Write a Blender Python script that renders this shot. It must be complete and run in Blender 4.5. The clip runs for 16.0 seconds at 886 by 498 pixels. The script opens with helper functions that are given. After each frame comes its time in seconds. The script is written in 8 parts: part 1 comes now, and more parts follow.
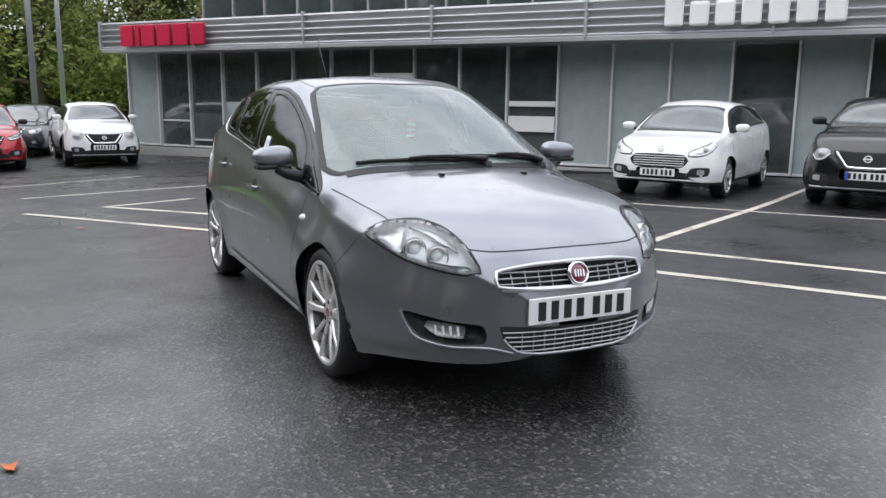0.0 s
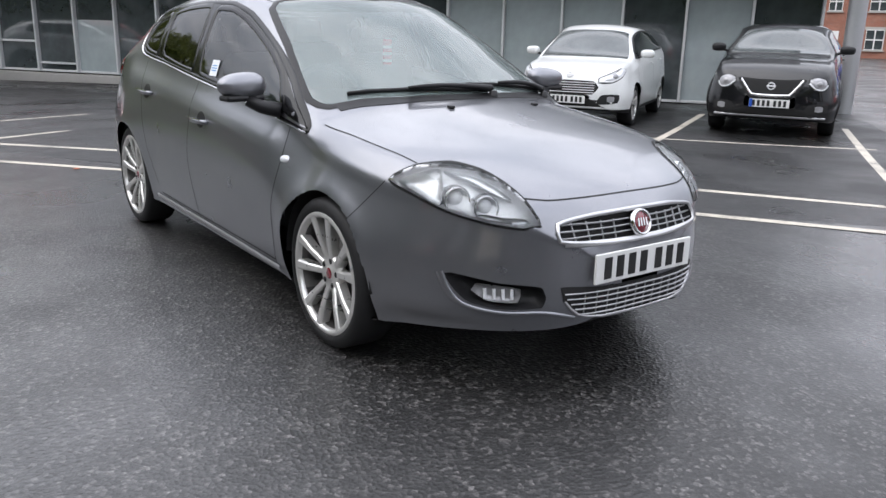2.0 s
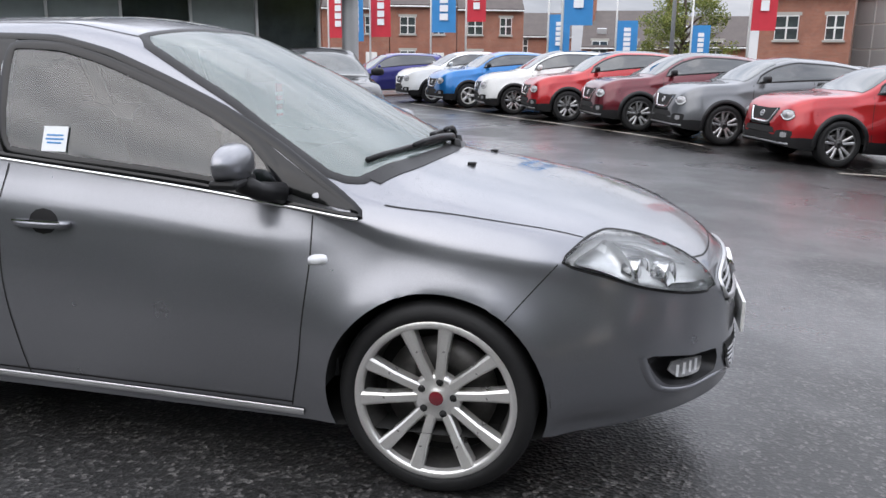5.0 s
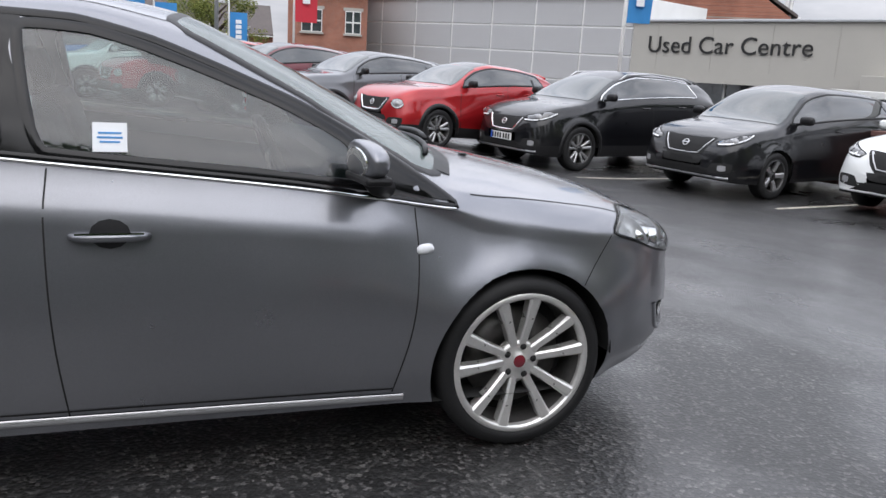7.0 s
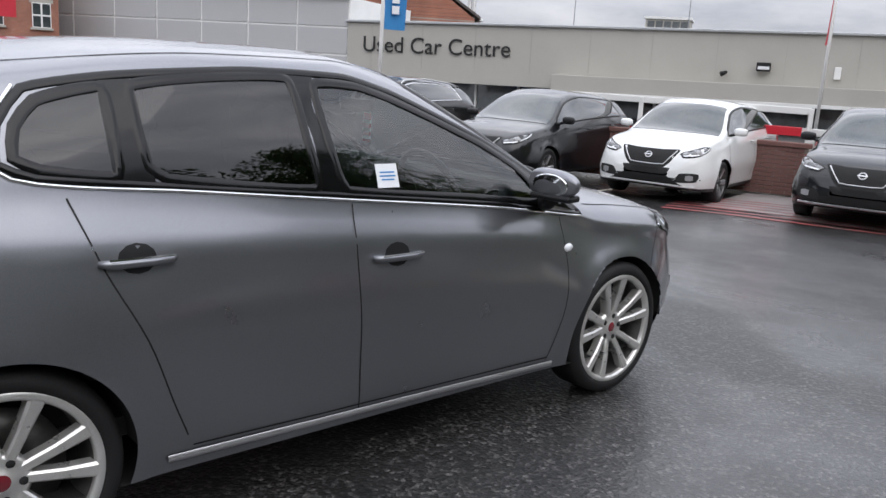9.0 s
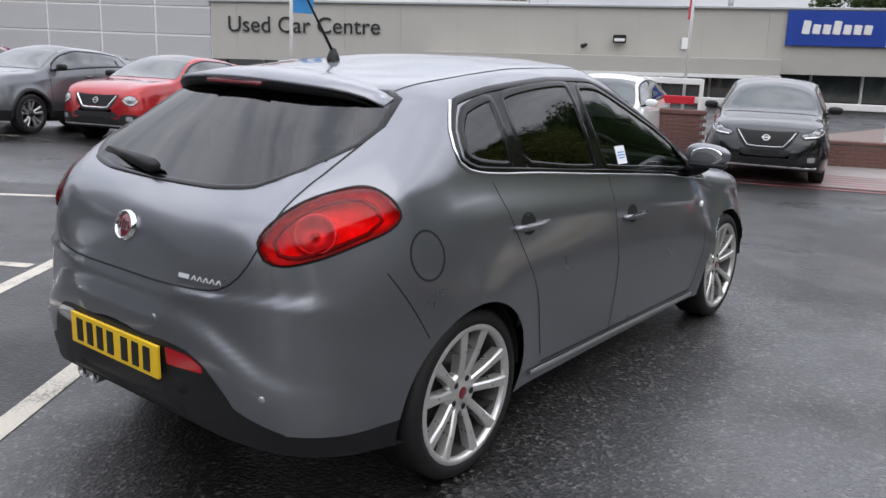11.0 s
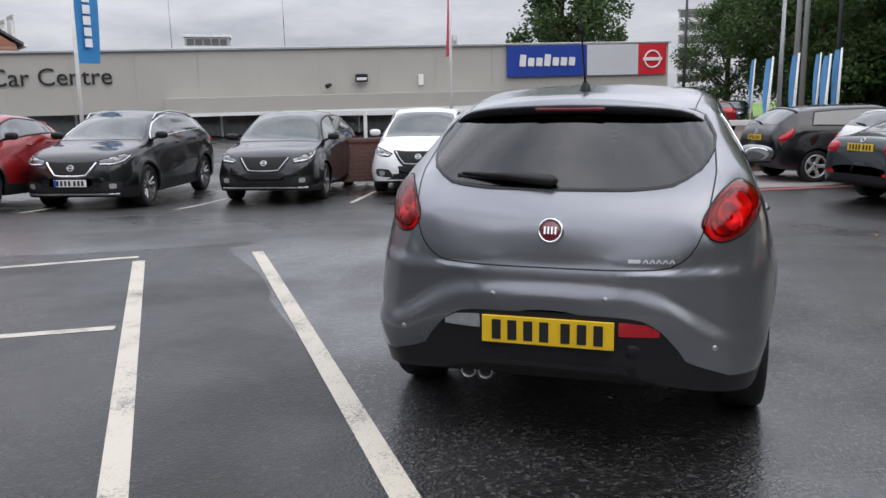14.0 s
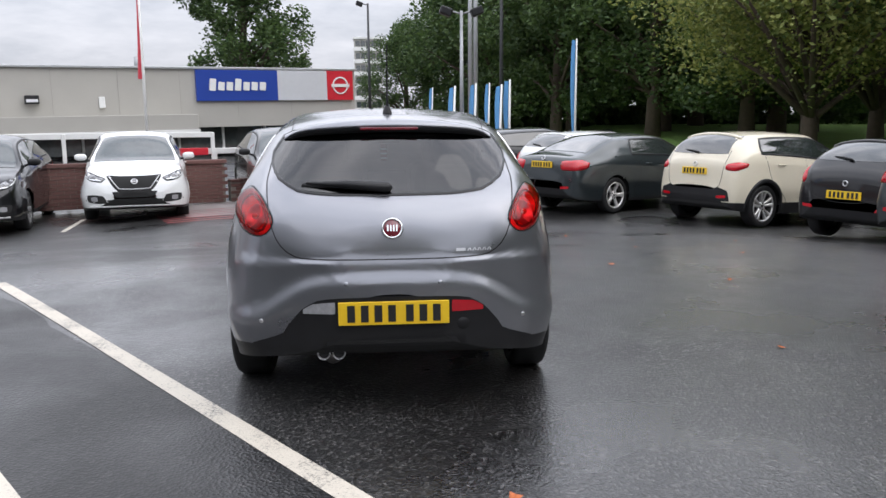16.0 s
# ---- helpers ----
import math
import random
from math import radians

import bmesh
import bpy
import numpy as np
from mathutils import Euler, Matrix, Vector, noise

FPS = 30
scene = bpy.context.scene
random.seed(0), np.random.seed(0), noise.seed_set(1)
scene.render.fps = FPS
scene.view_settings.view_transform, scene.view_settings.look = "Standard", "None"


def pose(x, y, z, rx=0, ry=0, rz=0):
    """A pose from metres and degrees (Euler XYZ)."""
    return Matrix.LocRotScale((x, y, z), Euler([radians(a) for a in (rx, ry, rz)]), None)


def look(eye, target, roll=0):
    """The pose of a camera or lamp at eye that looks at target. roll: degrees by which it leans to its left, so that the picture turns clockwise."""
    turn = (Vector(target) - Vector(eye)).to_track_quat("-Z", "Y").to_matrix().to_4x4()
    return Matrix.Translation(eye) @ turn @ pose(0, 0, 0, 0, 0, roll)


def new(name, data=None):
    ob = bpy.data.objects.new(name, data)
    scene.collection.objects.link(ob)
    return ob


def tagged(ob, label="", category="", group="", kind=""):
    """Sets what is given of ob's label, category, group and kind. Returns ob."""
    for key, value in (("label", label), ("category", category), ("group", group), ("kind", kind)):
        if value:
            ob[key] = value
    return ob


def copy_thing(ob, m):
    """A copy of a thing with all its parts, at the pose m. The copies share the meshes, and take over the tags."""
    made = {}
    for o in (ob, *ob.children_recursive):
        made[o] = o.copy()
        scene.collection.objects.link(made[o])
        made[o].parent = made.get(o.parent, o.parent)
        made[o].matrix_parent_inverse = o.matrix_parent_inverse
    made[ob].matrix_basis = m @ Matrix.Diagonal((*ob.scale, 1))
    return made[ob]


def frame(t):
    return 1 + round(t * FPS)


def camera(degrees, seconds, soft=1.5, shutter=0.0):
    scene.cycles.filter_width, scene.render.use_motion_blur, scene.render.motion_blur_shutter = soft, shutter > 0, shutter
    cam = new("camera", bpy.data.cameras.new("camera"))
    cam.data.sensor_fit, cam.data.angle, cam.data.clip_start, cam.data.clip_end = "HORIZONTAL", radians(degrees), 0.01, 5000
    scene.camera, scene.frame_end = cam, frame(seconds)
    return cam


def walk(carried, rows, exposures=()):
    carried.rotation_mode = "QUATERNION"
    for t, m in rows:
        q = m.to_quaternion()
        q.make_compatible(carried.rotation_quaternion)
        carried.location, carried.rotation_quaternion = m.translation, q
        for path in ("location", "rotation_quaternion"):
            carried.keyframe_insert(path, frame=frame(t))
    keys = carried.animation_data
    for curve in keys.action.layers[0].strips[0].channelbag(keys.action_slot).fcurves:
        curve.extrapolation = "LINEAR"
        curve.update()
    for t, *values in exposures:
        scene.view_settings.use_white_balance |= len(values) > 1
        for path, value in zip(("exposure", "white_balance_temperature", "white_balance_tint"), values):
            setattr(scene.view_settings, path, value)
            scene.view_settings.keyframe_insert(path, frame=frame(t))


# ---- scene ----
cam = camera(57.2, 16.0)
PATH = [
    (0, (4.991, -2.011, 1.349), (3.227, -1.142, 0.985), 0.6),
    (0.5, (4.964, -2.018, 1.346), (3.196, -1.159, 0.974), 1.0),
    (1, (4.766, -2.091, 1.338), (3.047, -1.152, 0.933), 0.9),
    (1.5, (4.499, -2.233, 1.345), (2.881, -1.162, 0.86), 1.3),
    (2, (4.148, -2.34, 1.319), (2.598, -1.196, 0.785), 1.4),
    (2.5, (3.783, -2.505, 1.3), (2.341, -1.228, 0.762), 1.6),
    (3, (3.438, -2.683, 1.317), (2.141, -1.265, 0.763), 1.3),
    (3.5, (3.085, -2.79, 1.321), (1.976, -1.22, 0.768), 0.7),
    (4, (2.681, -2.907, 1.303), (1.826, -1.171, 0.796), 1.4),
    (4.2, (2.511, -2.953, 1.325), (1.737, -1.178, 0.825), 1.5),
    (6.3, (0.726, -3.225, 1.365), (0.965, -1.287, 0.931), 0.9),
    (6.5, (0.542, -3.238, 1.35), (0.904, -1.321, 0.908), 1.8),
    (7, (0.065, -3.255, 1.349), (0.747, -1.432, 0.889), 3.5),
    (7.5, (-0.412, -3.177, 1.378), (0.488, -1.44, 0.965), 3.0),
    (8, (-0.863, -3.133, 1.377), (0.229, -1.505, 0.979), 3.7),
    (8.2, (-1.039, -3.102, 1.389), (0.102, -1.512, 0.975), 3.9),
    (10.3, (-2.92, -2.705, 1.462), (-1.439, -1.429, 1.039), 2.9),
    (10.5, (-3.092, -2.615, 1.463), (-1.595, -1.363, 1.023), 3.0),
    (11, (-3.506, -2.404, 1.49), (-1.962, -1.222, 1.024), 2.3),
    (11.5, (-3.821, -2.156, 1.467), (-2.175, -1.101, 1.044), 1.1),
    (12, (-4.15, -1.855, 1.467), (-2.387, -0.993, 1.079), 1.3),
    (12.5, (-4.454, -1.575, 1.467), (-2.634, -0.846, 1.075), 1.9),
    (13, (-4.671, -1.197, 1.441), (-2.818, -0.539, 1.075), 1.7),
    (13.5, (-4.945, -0.854, 1.425), (-3.07, -0.246, 1.081), 0.4),
    (14, (-5.191, -0.536, 1.415), (-3.314, 0.053, 1.053), -0.7),
    (14.5, (-5.357, -0.216, 1.413), (-3.426, 0.159, 1.055), -2.8),
    (15, (-5.547, 0.017, 1.425), (-3.578, -0.02, 1.075), -3.0),
    (15.5, (-5.742, 0.108, 1.423), (-3.776, -0.053, 1.093), -1.2),
    (16, (-5.871, 0.066, 1.402), (-3.902, -0.092, 1.091), -0.5),
]
walk(cam, [(t, look(eye, target, roll)) for t, eye, target, roll in PATH], [(0, 0.62), (3, 0.68), (4, 0.66), (7, 0.52), (8, 0.4), (11, 0.42), (13, 0.38), (14.5, 0.25), (15.4, 0.58), (16, 0.6)])

# ---- world and light ----
world = bpy.data.worlds.new("overcast_sky")
scene.world = world
world.use_nodes = True
wn, wl = world.node_tree.nodes, world.node_tree.links
wn.clear()
w_out = wn.new("ShaderNodeOutputWorld")
w_bg = wn.new("ShaderNodeBackground")
w_bg.inputs["Strength"].default_value = 0.1
sky = wn.new("ShaderNodeTexSky")
sky.sky_type = "NISHITA"
sky.sun_disc = False
sky.sun_elevation, sky.sun_rotation = radians(48), radians(200)
sky.air_density, sky.dust_density = 1.2, 3.0
coord = wn.new("ShaderNodeTexCoord")
wmap = wn.new("ShaderNodeMapping")
wmap.inputs["Scale"].default_value = (1.3, 1.3, 5.0)
cloud = wn.new("ShaderNodeTexNoise")
cloud.inputs["Scale"].default_value, cloud.inputs["Detail"].default_value = 2.2, 7.0
cloud.inputs["Roughness"].default_value = 0.6
ramp = wn.new("ShaderNodeValToRGB")
ramp.color_ramp.elements[0].position, ramp.color_ramp.elements[0].color = 0.32, (4.62, 4.95, 5.75, 1)
ramp.color_ramp.elements[1].position, ramp.color_ramp.elements[1].color = 0.68, (9.6, 9.62, 10.35, 1)
wmix = wn.new("ShaderNodeMix")
wmix.data_type = "RGBA"
wmix.inputs["Factor"].default_value = 0.93
wl.new(coord.outputs["Generated"], wmap.inputs["Vector"])
wl.new(wmap.outputs["Vector"], cloud.inputs["Vector"])
wl.new(cloud.outputs["Fac"], ramp.inputs["Fac"])
wl.new(sky.outputs["Color"], wmix.inputs["A"])
wl.new(ramp.outputs["Color"], wmix.inputs["B"])
wsep = wn.new("ShaderNodeSeparateXYZ")
wl.new(coord.outputs["Generated"], wsep.inputs["Vector"])
wrise = wn.new("ShaderNodeValToRGB")
wrise.color_ramp.elements[1].position = 0.9
for stop in (0.22, 0.5):
    wrise.color_ramp.elements.new(stop)
for e, grey in zip(wrise.color_ramp.elements, (0.56, 1.0, 1.75, 2.05)):
    e.color = (grey, grey, grey, 1)
wl.new(wsep.outputs["Z"], wrise.inputs["Fac"])
wscale = wn.new("ShaderNodeVectorMath")
wscale.operation = "SCALE"
wl.new(wmix.outputs["Result"], wscale.inputs[0])
wl.new(wrise.outputs["Color"], wscale.inputs["Scale"])
wl.new(wscale.outputs["Vector"], w_bg.inputs["Color"])
wl.new(w_bg.outputs["Background"], w_out.inputs["Surface"])

sun = new("sun", bpy.data.lights.new("sun", "SUN"))
sun.data.energy, sun.data.angle, sun.data.color = 0.6, radians(70), (1.0, 0.97, 0.92)
sun.matrix_world = look((0, 0, 20), (6, 14, 0))

# ---- materials ----
def material(name):
    m = bpy.data.materials.new(name)
    m.use_nodes = True
    return m, m.node_tree.nodes, m.node_tree.links, m.node_tree.nodes["Principled BSDF"]


def noise_node(n, l, scale, detail=4.0, rough=0.6, kind="Object"):
    c = n.new("ShaderNodeTexCoord")
    t = n.new("ShaderNodeTexNoise")
    t.inputs["Scale"].default_value, t.inputs["Detail"].default_value = scale, detail
    t.inputs["Roughness"].default_value = rough
    l.new(c.outputs[kind], t.inputs["Vector"])
    return t


def ramp_node(n, l, source, stops):
    r = n.new("ShaderNodeValToRGB")
    e = r.color_ramp.elements
    while len(e) < len(stops):
        e.new(0.5)
    for k, (p, c) in zip(e, stops):
        k.position, k.color = p, (*c, 1) if len(c) == 3 else c
    l.new(source, r.inputs["Fac"])
    return r


def surface(name, color, rough=0.6, metal=0.0, vary=0.15, scale=6.0, fine=60.0, bump=0.1, spec=0.5, coat=0.0, bump_scale=None, per_object=0.0):
    """A plain painted, plastic, metal or stone surface with variation at two scales and a little relief."""
    m, n, l, b = material(name)
    big, small = noise_node(n, l, scale), noise_node(n, l, fine, 3.0)
    mix = n.new("ShaderNodeMath")
    mix.operation = "MULTIPLY_ADD"
    mix.inputs[1].default_value = 0.4
    l.new(small.outputs["Fac"], mix.inputs[0])
    half = n.new("ShaderNodeMath")
    half.operation = "MULTIPLY"
    half.inputs[1].default_value = 0.6
    l.new(big.outputs["Fac"], half.inputs[0])
    l.new(half.outputs[0], mix.inputs[2])
    lo = tuple(c * (1 - vary) for c in color)
    hi = tuple(min(1.0, c * (1 + vary)) for c in color)
    r = ramp_node(n, l, mix.outputs[0], [(0.3, lo), (0.7, hi)])
    col = r.outputs["Color"]
    if per_object:
        info = n.new("ShaderNodeObjectInfo")
        hsv = n.new("ShaderNodeHueSaturation")
        rng = n.new("ShaderNodeMapRange")
        rng.inputs["To Min"].default_value, rng.inputs["To Max"].default_value = 1 - per_object, 1 + per_object
        l.new(info.outputs["Random"], rng.inputs["Value"])
        l.new(rng.outputs["Result"], hsv.inputs["Value"])
        l.new(col, hsv.inputs["Color"])
        col = hsv.outputs["Color"]
    l.new(col, b.inputs["Base Color"])
    rr = n.new("ShaderNodeMapRange")
    rr.inputs["To Min"].default_value, rr.inputs["To Max"].default_value = max(0.02, rough - 0.08), min(1, rough + 0.08)
    l.new(big.outputs["Fac"], rr.inputs["Value"])
    l.new(rr.outputs["Result"], b.inputs["Roughness"])
    b.inputs["Metallic"].default_value = metal
    b.inputs["Specular IOR Level"].default_value = spec
    b.inputs["Coat Weight"].default_value = coat
    b.inputs["Coat Roughness"].default_value = 0.03
    if bump:
        bp = n.new("ShaderNodeBump")
        bp.inputs["Strength"].default_value, bp.inputs["Distance"].default_value = bump, 0.01
        src = noise_node(n, l, bump_scale, 4.0) if bump_scale else small
        l.new(src.outputs["Fac"], bp.inputs["Height"])
        l.new(bp.outputs["Normal"], b.inputs["Normal"])
    return m


def car_paint(name, color, metal=0.55, rough=0.38, drops=0.0, spec=0.3, coat=1.0, coat_rough=0.03):
    """Clear-coated paint with fine flake, and rain drops on what faces up where drops is set."""
    m, n, l, b = material(name)
    flake = noise_node(n, l, 900.0, 1.0)
    dirt = noise_node(n, l, 5.0, 5.0)
    r = ramp_node(n, l, flake.outputs["Fac"], [(0.35, tuple(c * 0.86 for c in color)), (0.65, tuple(min(1, c * 1.14) for c in color))])
    l.new(r.outputs["Color"], b.inputs["Base Color"])
    b.inputs["Metallic"].default_value = metal
    rr = n.new("ShaderNodeMapRange")
    rr.inputs["To Min"].default_value, rr.inputs["To Max"].default_value = rough - 0.07, rough + 0.07
    l.new(dirt.outputs["Fac"], rr.inputs["Value"])
    l.new(rr.outputs["Result"], b.inputs["Roughness"])
    b.inputs["Specular IOR Level"].default_value = spec
    b.inputs["Coat Weight"].default_value = coat
    b.inputs["Coat Roughness"].default_value = coat_rough
    if drops:
        c = n.new("ShaderNodeTexCoord")
        v = n.new("ShaderNodeTexVoronoi")
        v.inputs["Scale"].default_value = 105.0
        v.inputs["Randomness"].default_value = 1.0
        l.new(c.outputs["Object"], v.inputs["Vector"])
        patchy = noise_node(n, l, 9.0, 3.0)
        drop = ramp_node(n, l, v.outputs["Distance"], [(0.12, (1, 1, 1)), (0.3, (0, 0, 0))])
        where = ramp_node(n, l, patchy.outputs["Fac"], [(0.42, (0, 0, 0)), (0.58, (1, 1, 1))])
        geo = n.new("ShaderNodeNewGeometry")
        sep = n.new("ShaderNodeSeparateXYZ")
        l.new(geo.outputs["Normal"], sep.inputs["Vector"])
        up = n.new("ShaderNodeMapRange")
        up.inputs["From Min"].default_value, up.inputs["From Max"].default_value = 0.75, 0.95
        l.new(sep.outputs["Z"], up.inputs["Value"])
        m1 = n.new("ShaderNodeMath")
        m1.operation = "MULTIPLY"
        l.new(drop.outputs["Color"], m1.inputs[0])
        l.new(where.outputs["Color"], m1.inputs[1])
        m2 = n.new("ShaderNodeMath")
        m2.operation = "MULTIPLY"
        l.new(m1.outputs[0], m2.inputs[0])
        l.new(up.outputs["Result"], m2.inputs[1])
        bp = n.new("ShaderNodeBump")
        bp.inputs["Strength"].default_value, bp.inputs["Distance"].default_value = drops, 0.004
        l.new(m2.outputs[0], bp.inputs["Height"])
        l.new(bp.outputs["Normal"], b.inputs["Coat Normal"])
        l.new(bp.outputs["Normal"], b.inputs["Normal"])
    return m


def glass(name, tint, gloss_rough=0.01, ior=1.9, sky_haze=0.0, film=(0.5, 0.58, 0.56)):
    """A tinted pane: see-through, with a mirror gloss that grows towards grazing angles, and an optional pale diffuse
    layer for misted glass and painted-in sky reflection.
    """
    m = bpy.data.materials.new(name)
    m.use_nodes = True
    n, l = m.node_tree.nodes, m.node_tree.links
    n.clear()
    o = n.new("ShaderNodeOutputMaterial")
    t = n.new("ShaderNodeBsdfTransparent")
    t.inputs["Color"].default_value = (*tint, 1)
    under = t.outputs["BSDF"]
    # diffuse veil: puts the milky look of reflected sky into the pane's colour
    if sky_haze:
        d = n.new("ShaderNodeBsdfDiffuse")
        d.inputs["Color"].default_value = (*film, 1)
        veil_noise = noise_node(n, l, 3.0, 4.0)
        k = n.new("ShaderNodeMapRange")
        k.inputs["From Min"].default_value, k.inputs["From Max"].default_value = 0.3, 0.7
        k.inputs["To Min"].default_value, k.inputs["To Max"].default_value = sky_haze * 0.8, sky_haze * 1.2
        l.new(veil_noise.outputs["Fac"], k.inputs["Value"])
        h = n.new("ShaderNodeMixShader")
        l.new(k.outputs["Result"], h.inputs["Fac"])
        l.new(under, h.inputs[1])
        l.new(d.outputs["BSDF"], h.inputs[2])
        under = h.outputs["Shader"]
    g = n.new("ShaderNodeBsdfGlossy")
    g.inputs["Roughness"].default_value = gloss_rough
    f = n.new("ShaderNodeFresnel")
    f.inputs["IOR"].default_value = ior
    s = n.new("ShaderNodeMixShader")
    l.new(f.outputs["Fac"], s.inputs["Fac"])
    l.new(under, s.inputs[1])
    l.new(g.outputs["BSDF"], s.inputs[2])
    l.new(s.outputs["Shader"], o.inputs["Surface"])
    return m


def asphalt_material(name="asphalt", tone=1.0, bare=1.0, damp=1.0):
    """Damp asphalt: fine chippings, darker patches, and wet areas that shine."""
    m, n, l, b = material(name)
    grain = noise_node(n, l, 95.0, 3.0, 0.7)
    c = n.new("ShaderNodeTexCoord")
    chip = n.new("ShaderNodeTexVoronoi")
    chip.inputs["Scale"].default_value = 110.0
    l.new(c.outputs["Object"], chip.inputs["Vector"])
    wear = noise_node(n, l, 0.35, 6.0, 0.62)
    wet = noise_node(n, l, 0.55, 5.0, 0.55)
    mid = noise_node(n, l, 3.0, 6.0, 0.7)
    base = ramp_node(n, l, wear.outputs["Fac"], [(0.3, (0.024 * tone, 0.0232 * tone, 0.0236 * tone)), (0.7, (0.052 * tone, 0.0505 * tone, 0.050 * tone))])
    light = ramp_node(n, l, grain.outputs["Fac"], [(0.36, (0.3, 0.3, 0.3)), (0.58, (1.0, 1.0, 1.0)), (0.74, (2.4, 2.4, 2.35))])
    mul = n.new("ShaderNodeMix")
    mul.data_type, mul.blend_type = "RGBA", "MULTIPLY"
    mul.inputs["Factor"].default_value = 1.0
    l.new(base.outputs["Color"], mul.inputs["A"])
    l.new(light.outputs["Color"], mul.inputs["B"])
    mul2 = n.new("ShaderNodeMix")
    mul2.data_type, mul2.blend_type = "RGBA", "MULTIPLY"
    mul2.inputs["Factor"].default_value = 0.95
    tone = ramp_node(n, l, mid.outputs["Fac"], [(0.35, (0.65, 0.65, 0.66)), (0.65, (1.25, 1.25, 1.24))])
    l.new(mul.outputs["Result"], mul2.inputs["A"])
    l.new(tone.outputs["Color"], mul2.inputs["B"])
    l.new(mul2.outputs["Result"], b.inputs["Base Color"])
    rough = ramp_node(n, l, wet.outputs["Fac"], [(0.40, (0.26, 0.26, 0.26)), (0.50, (0.42, 0.42, 0.42)), (0.60, (0.58, 0.58, 0.58))])
    l.new(rough.outputs["Color"], b.inputs["Roughness"])
    b.inputs["Specular IOR Level"].default_value = 0.6
    film = ramp_node(n, l, wet.outputs["Fac"], [(0.38, (0.78 * damp,) * 3), (0.62, (0.30 * damp,) * 3)])
    l.new(film.outputs["Color"], b.inputs["Coat Weight"])
    b.inputs["Coat Roughness"].default_value = 0.24
    speck = n.new("ShaderNodeTexVoronoi")
    speck.inputs["Scale"].default_value = 66.0
    l.new(c.outputs["Object"], speck.inputs["Vector"])
    spc = n.new("ShaderNodeSeparateColor")
    l.new(speck.outputs["Color"], spc.inputs["Color"])
    spr = ramp_node(n, l, spc.outputs["Red"], [(0.0, (0.25, 0.25, 0.25)), (0.6, (0.7, 0.7, 0.7)), (0.82, (1.8, 1.8, 1.78)), (1.0, (4.6, 4.5, 4.4))])
    mul3 = n.new("ShaderNodeMix")
    mul3.data_type, mul3.blend_type = "RGBA", "MULTIPLY"
    mul3.inputs["Factor"].default_value = bare
    l.new(mul2.outputs["Result"], mul3.inputs["A"])
    l.new(spr.outputs["Color"], mul3.inputs["B"])
    l.new(mul3.outputs["Result"], b.inputs["Base Color"])
    bp = n.new("ShaderNodeBump")
    bp.inputs["Strength"].default_value, bp.inputs["Distance"].default_value = 0.6, 0.006
    l.new(speck.outputs["Distance"], bp.inputs["Height"])
    bp2 = n.new("ShaderNodeBump")
    bp2.inputs["Strength"].default_value, bp2.inputs["Distance"].default_value = 0.2, 0.006
    l.new(grain.outputs["Fac"], bp2.inputs["Height"])
    l.new(bp.outputs["Normal"], bp2.inputs["Normal"])
    l.new(bp2.outputs["Normal"], b.inputs["Normal"])
    return m


def worn_paint(name, color, worn=(0.07, 0.07, 0.07), amount=0.42):
    """Road paint with the chippings showing through where it is worn."""
    m, n, l, b = material(name)
    g = noise_node(n, l, 70.0, 4.0, 0.75)
    d = noise_node(n, l, 2.5, 5.0)
    a = n.new("ShaderNodeMath")
    a.operation = "MULTIPLY_ADD"
    a.inputs[1].default_value = 0.5
    l.new(d.outputs["Fac"], a.inputs[0])
    h = n.new("ShaderNodeMath")
    h.operation = "MULTIPLY"
    h.inputs[1].default_value = 0.5
    l.new(g.outputs["Fac"], h.inputs[0])
    l.new(h.outputs[0], a.inputs[2])
    r = ramp_node(n, l, a.outputs[0], [(amount - 0.05, worn), (amount + 0.06, color), (0.7, tuple(min(1, c * 1.12) for c in color))])
    l.new(r.outputs["Color"], b.inputs["Base Color"])
    b.inputs["Roughness"].default_value = 0.5
    bp = n.new("ShaderNodeBump")
    bp.inputs["Strength"].default_value, bp.inputs["Distance"].default_value = 0.4, 0.004
    l.new(g.outputs["Fac"], bp.inputs["Height"])
    l.new(bp.outputs["Normal"], b.inputs["Normal"])
    return m


def foliage(name, dark, light):
    """Leaves whose tone varies from clump to clump, a little translucent."""
    m, n, l, b = material(name)
    geo = n.new("ShaderNodeNewGeometry")
    r = ramp_node(n, l, geo.outputs["Random Per Island"], [(0.0, dark), (1.0, light)])
    l.new(r.outputs["Color"], b.inputs["Base Color"])
    b.inputs["Roughness"].default_value = 0.6
    t = n.new("ShaderNodeBsdfTranslucent")
    l.new(r.outputs["Color"], t.inputs["Color"])
    mix = n.new("ShaderNodeMixShader")
    mix.inputs["Fac"].default_value = 0.35
    l.new(b.outputs["BSDF"], mix.inputs[1])
    l.new(t.outputs["BSDF"], mix.inputs[2])
    l.new(mix.outputs["Shader"], n["Material Output"].inputs["Surface"])
    return m


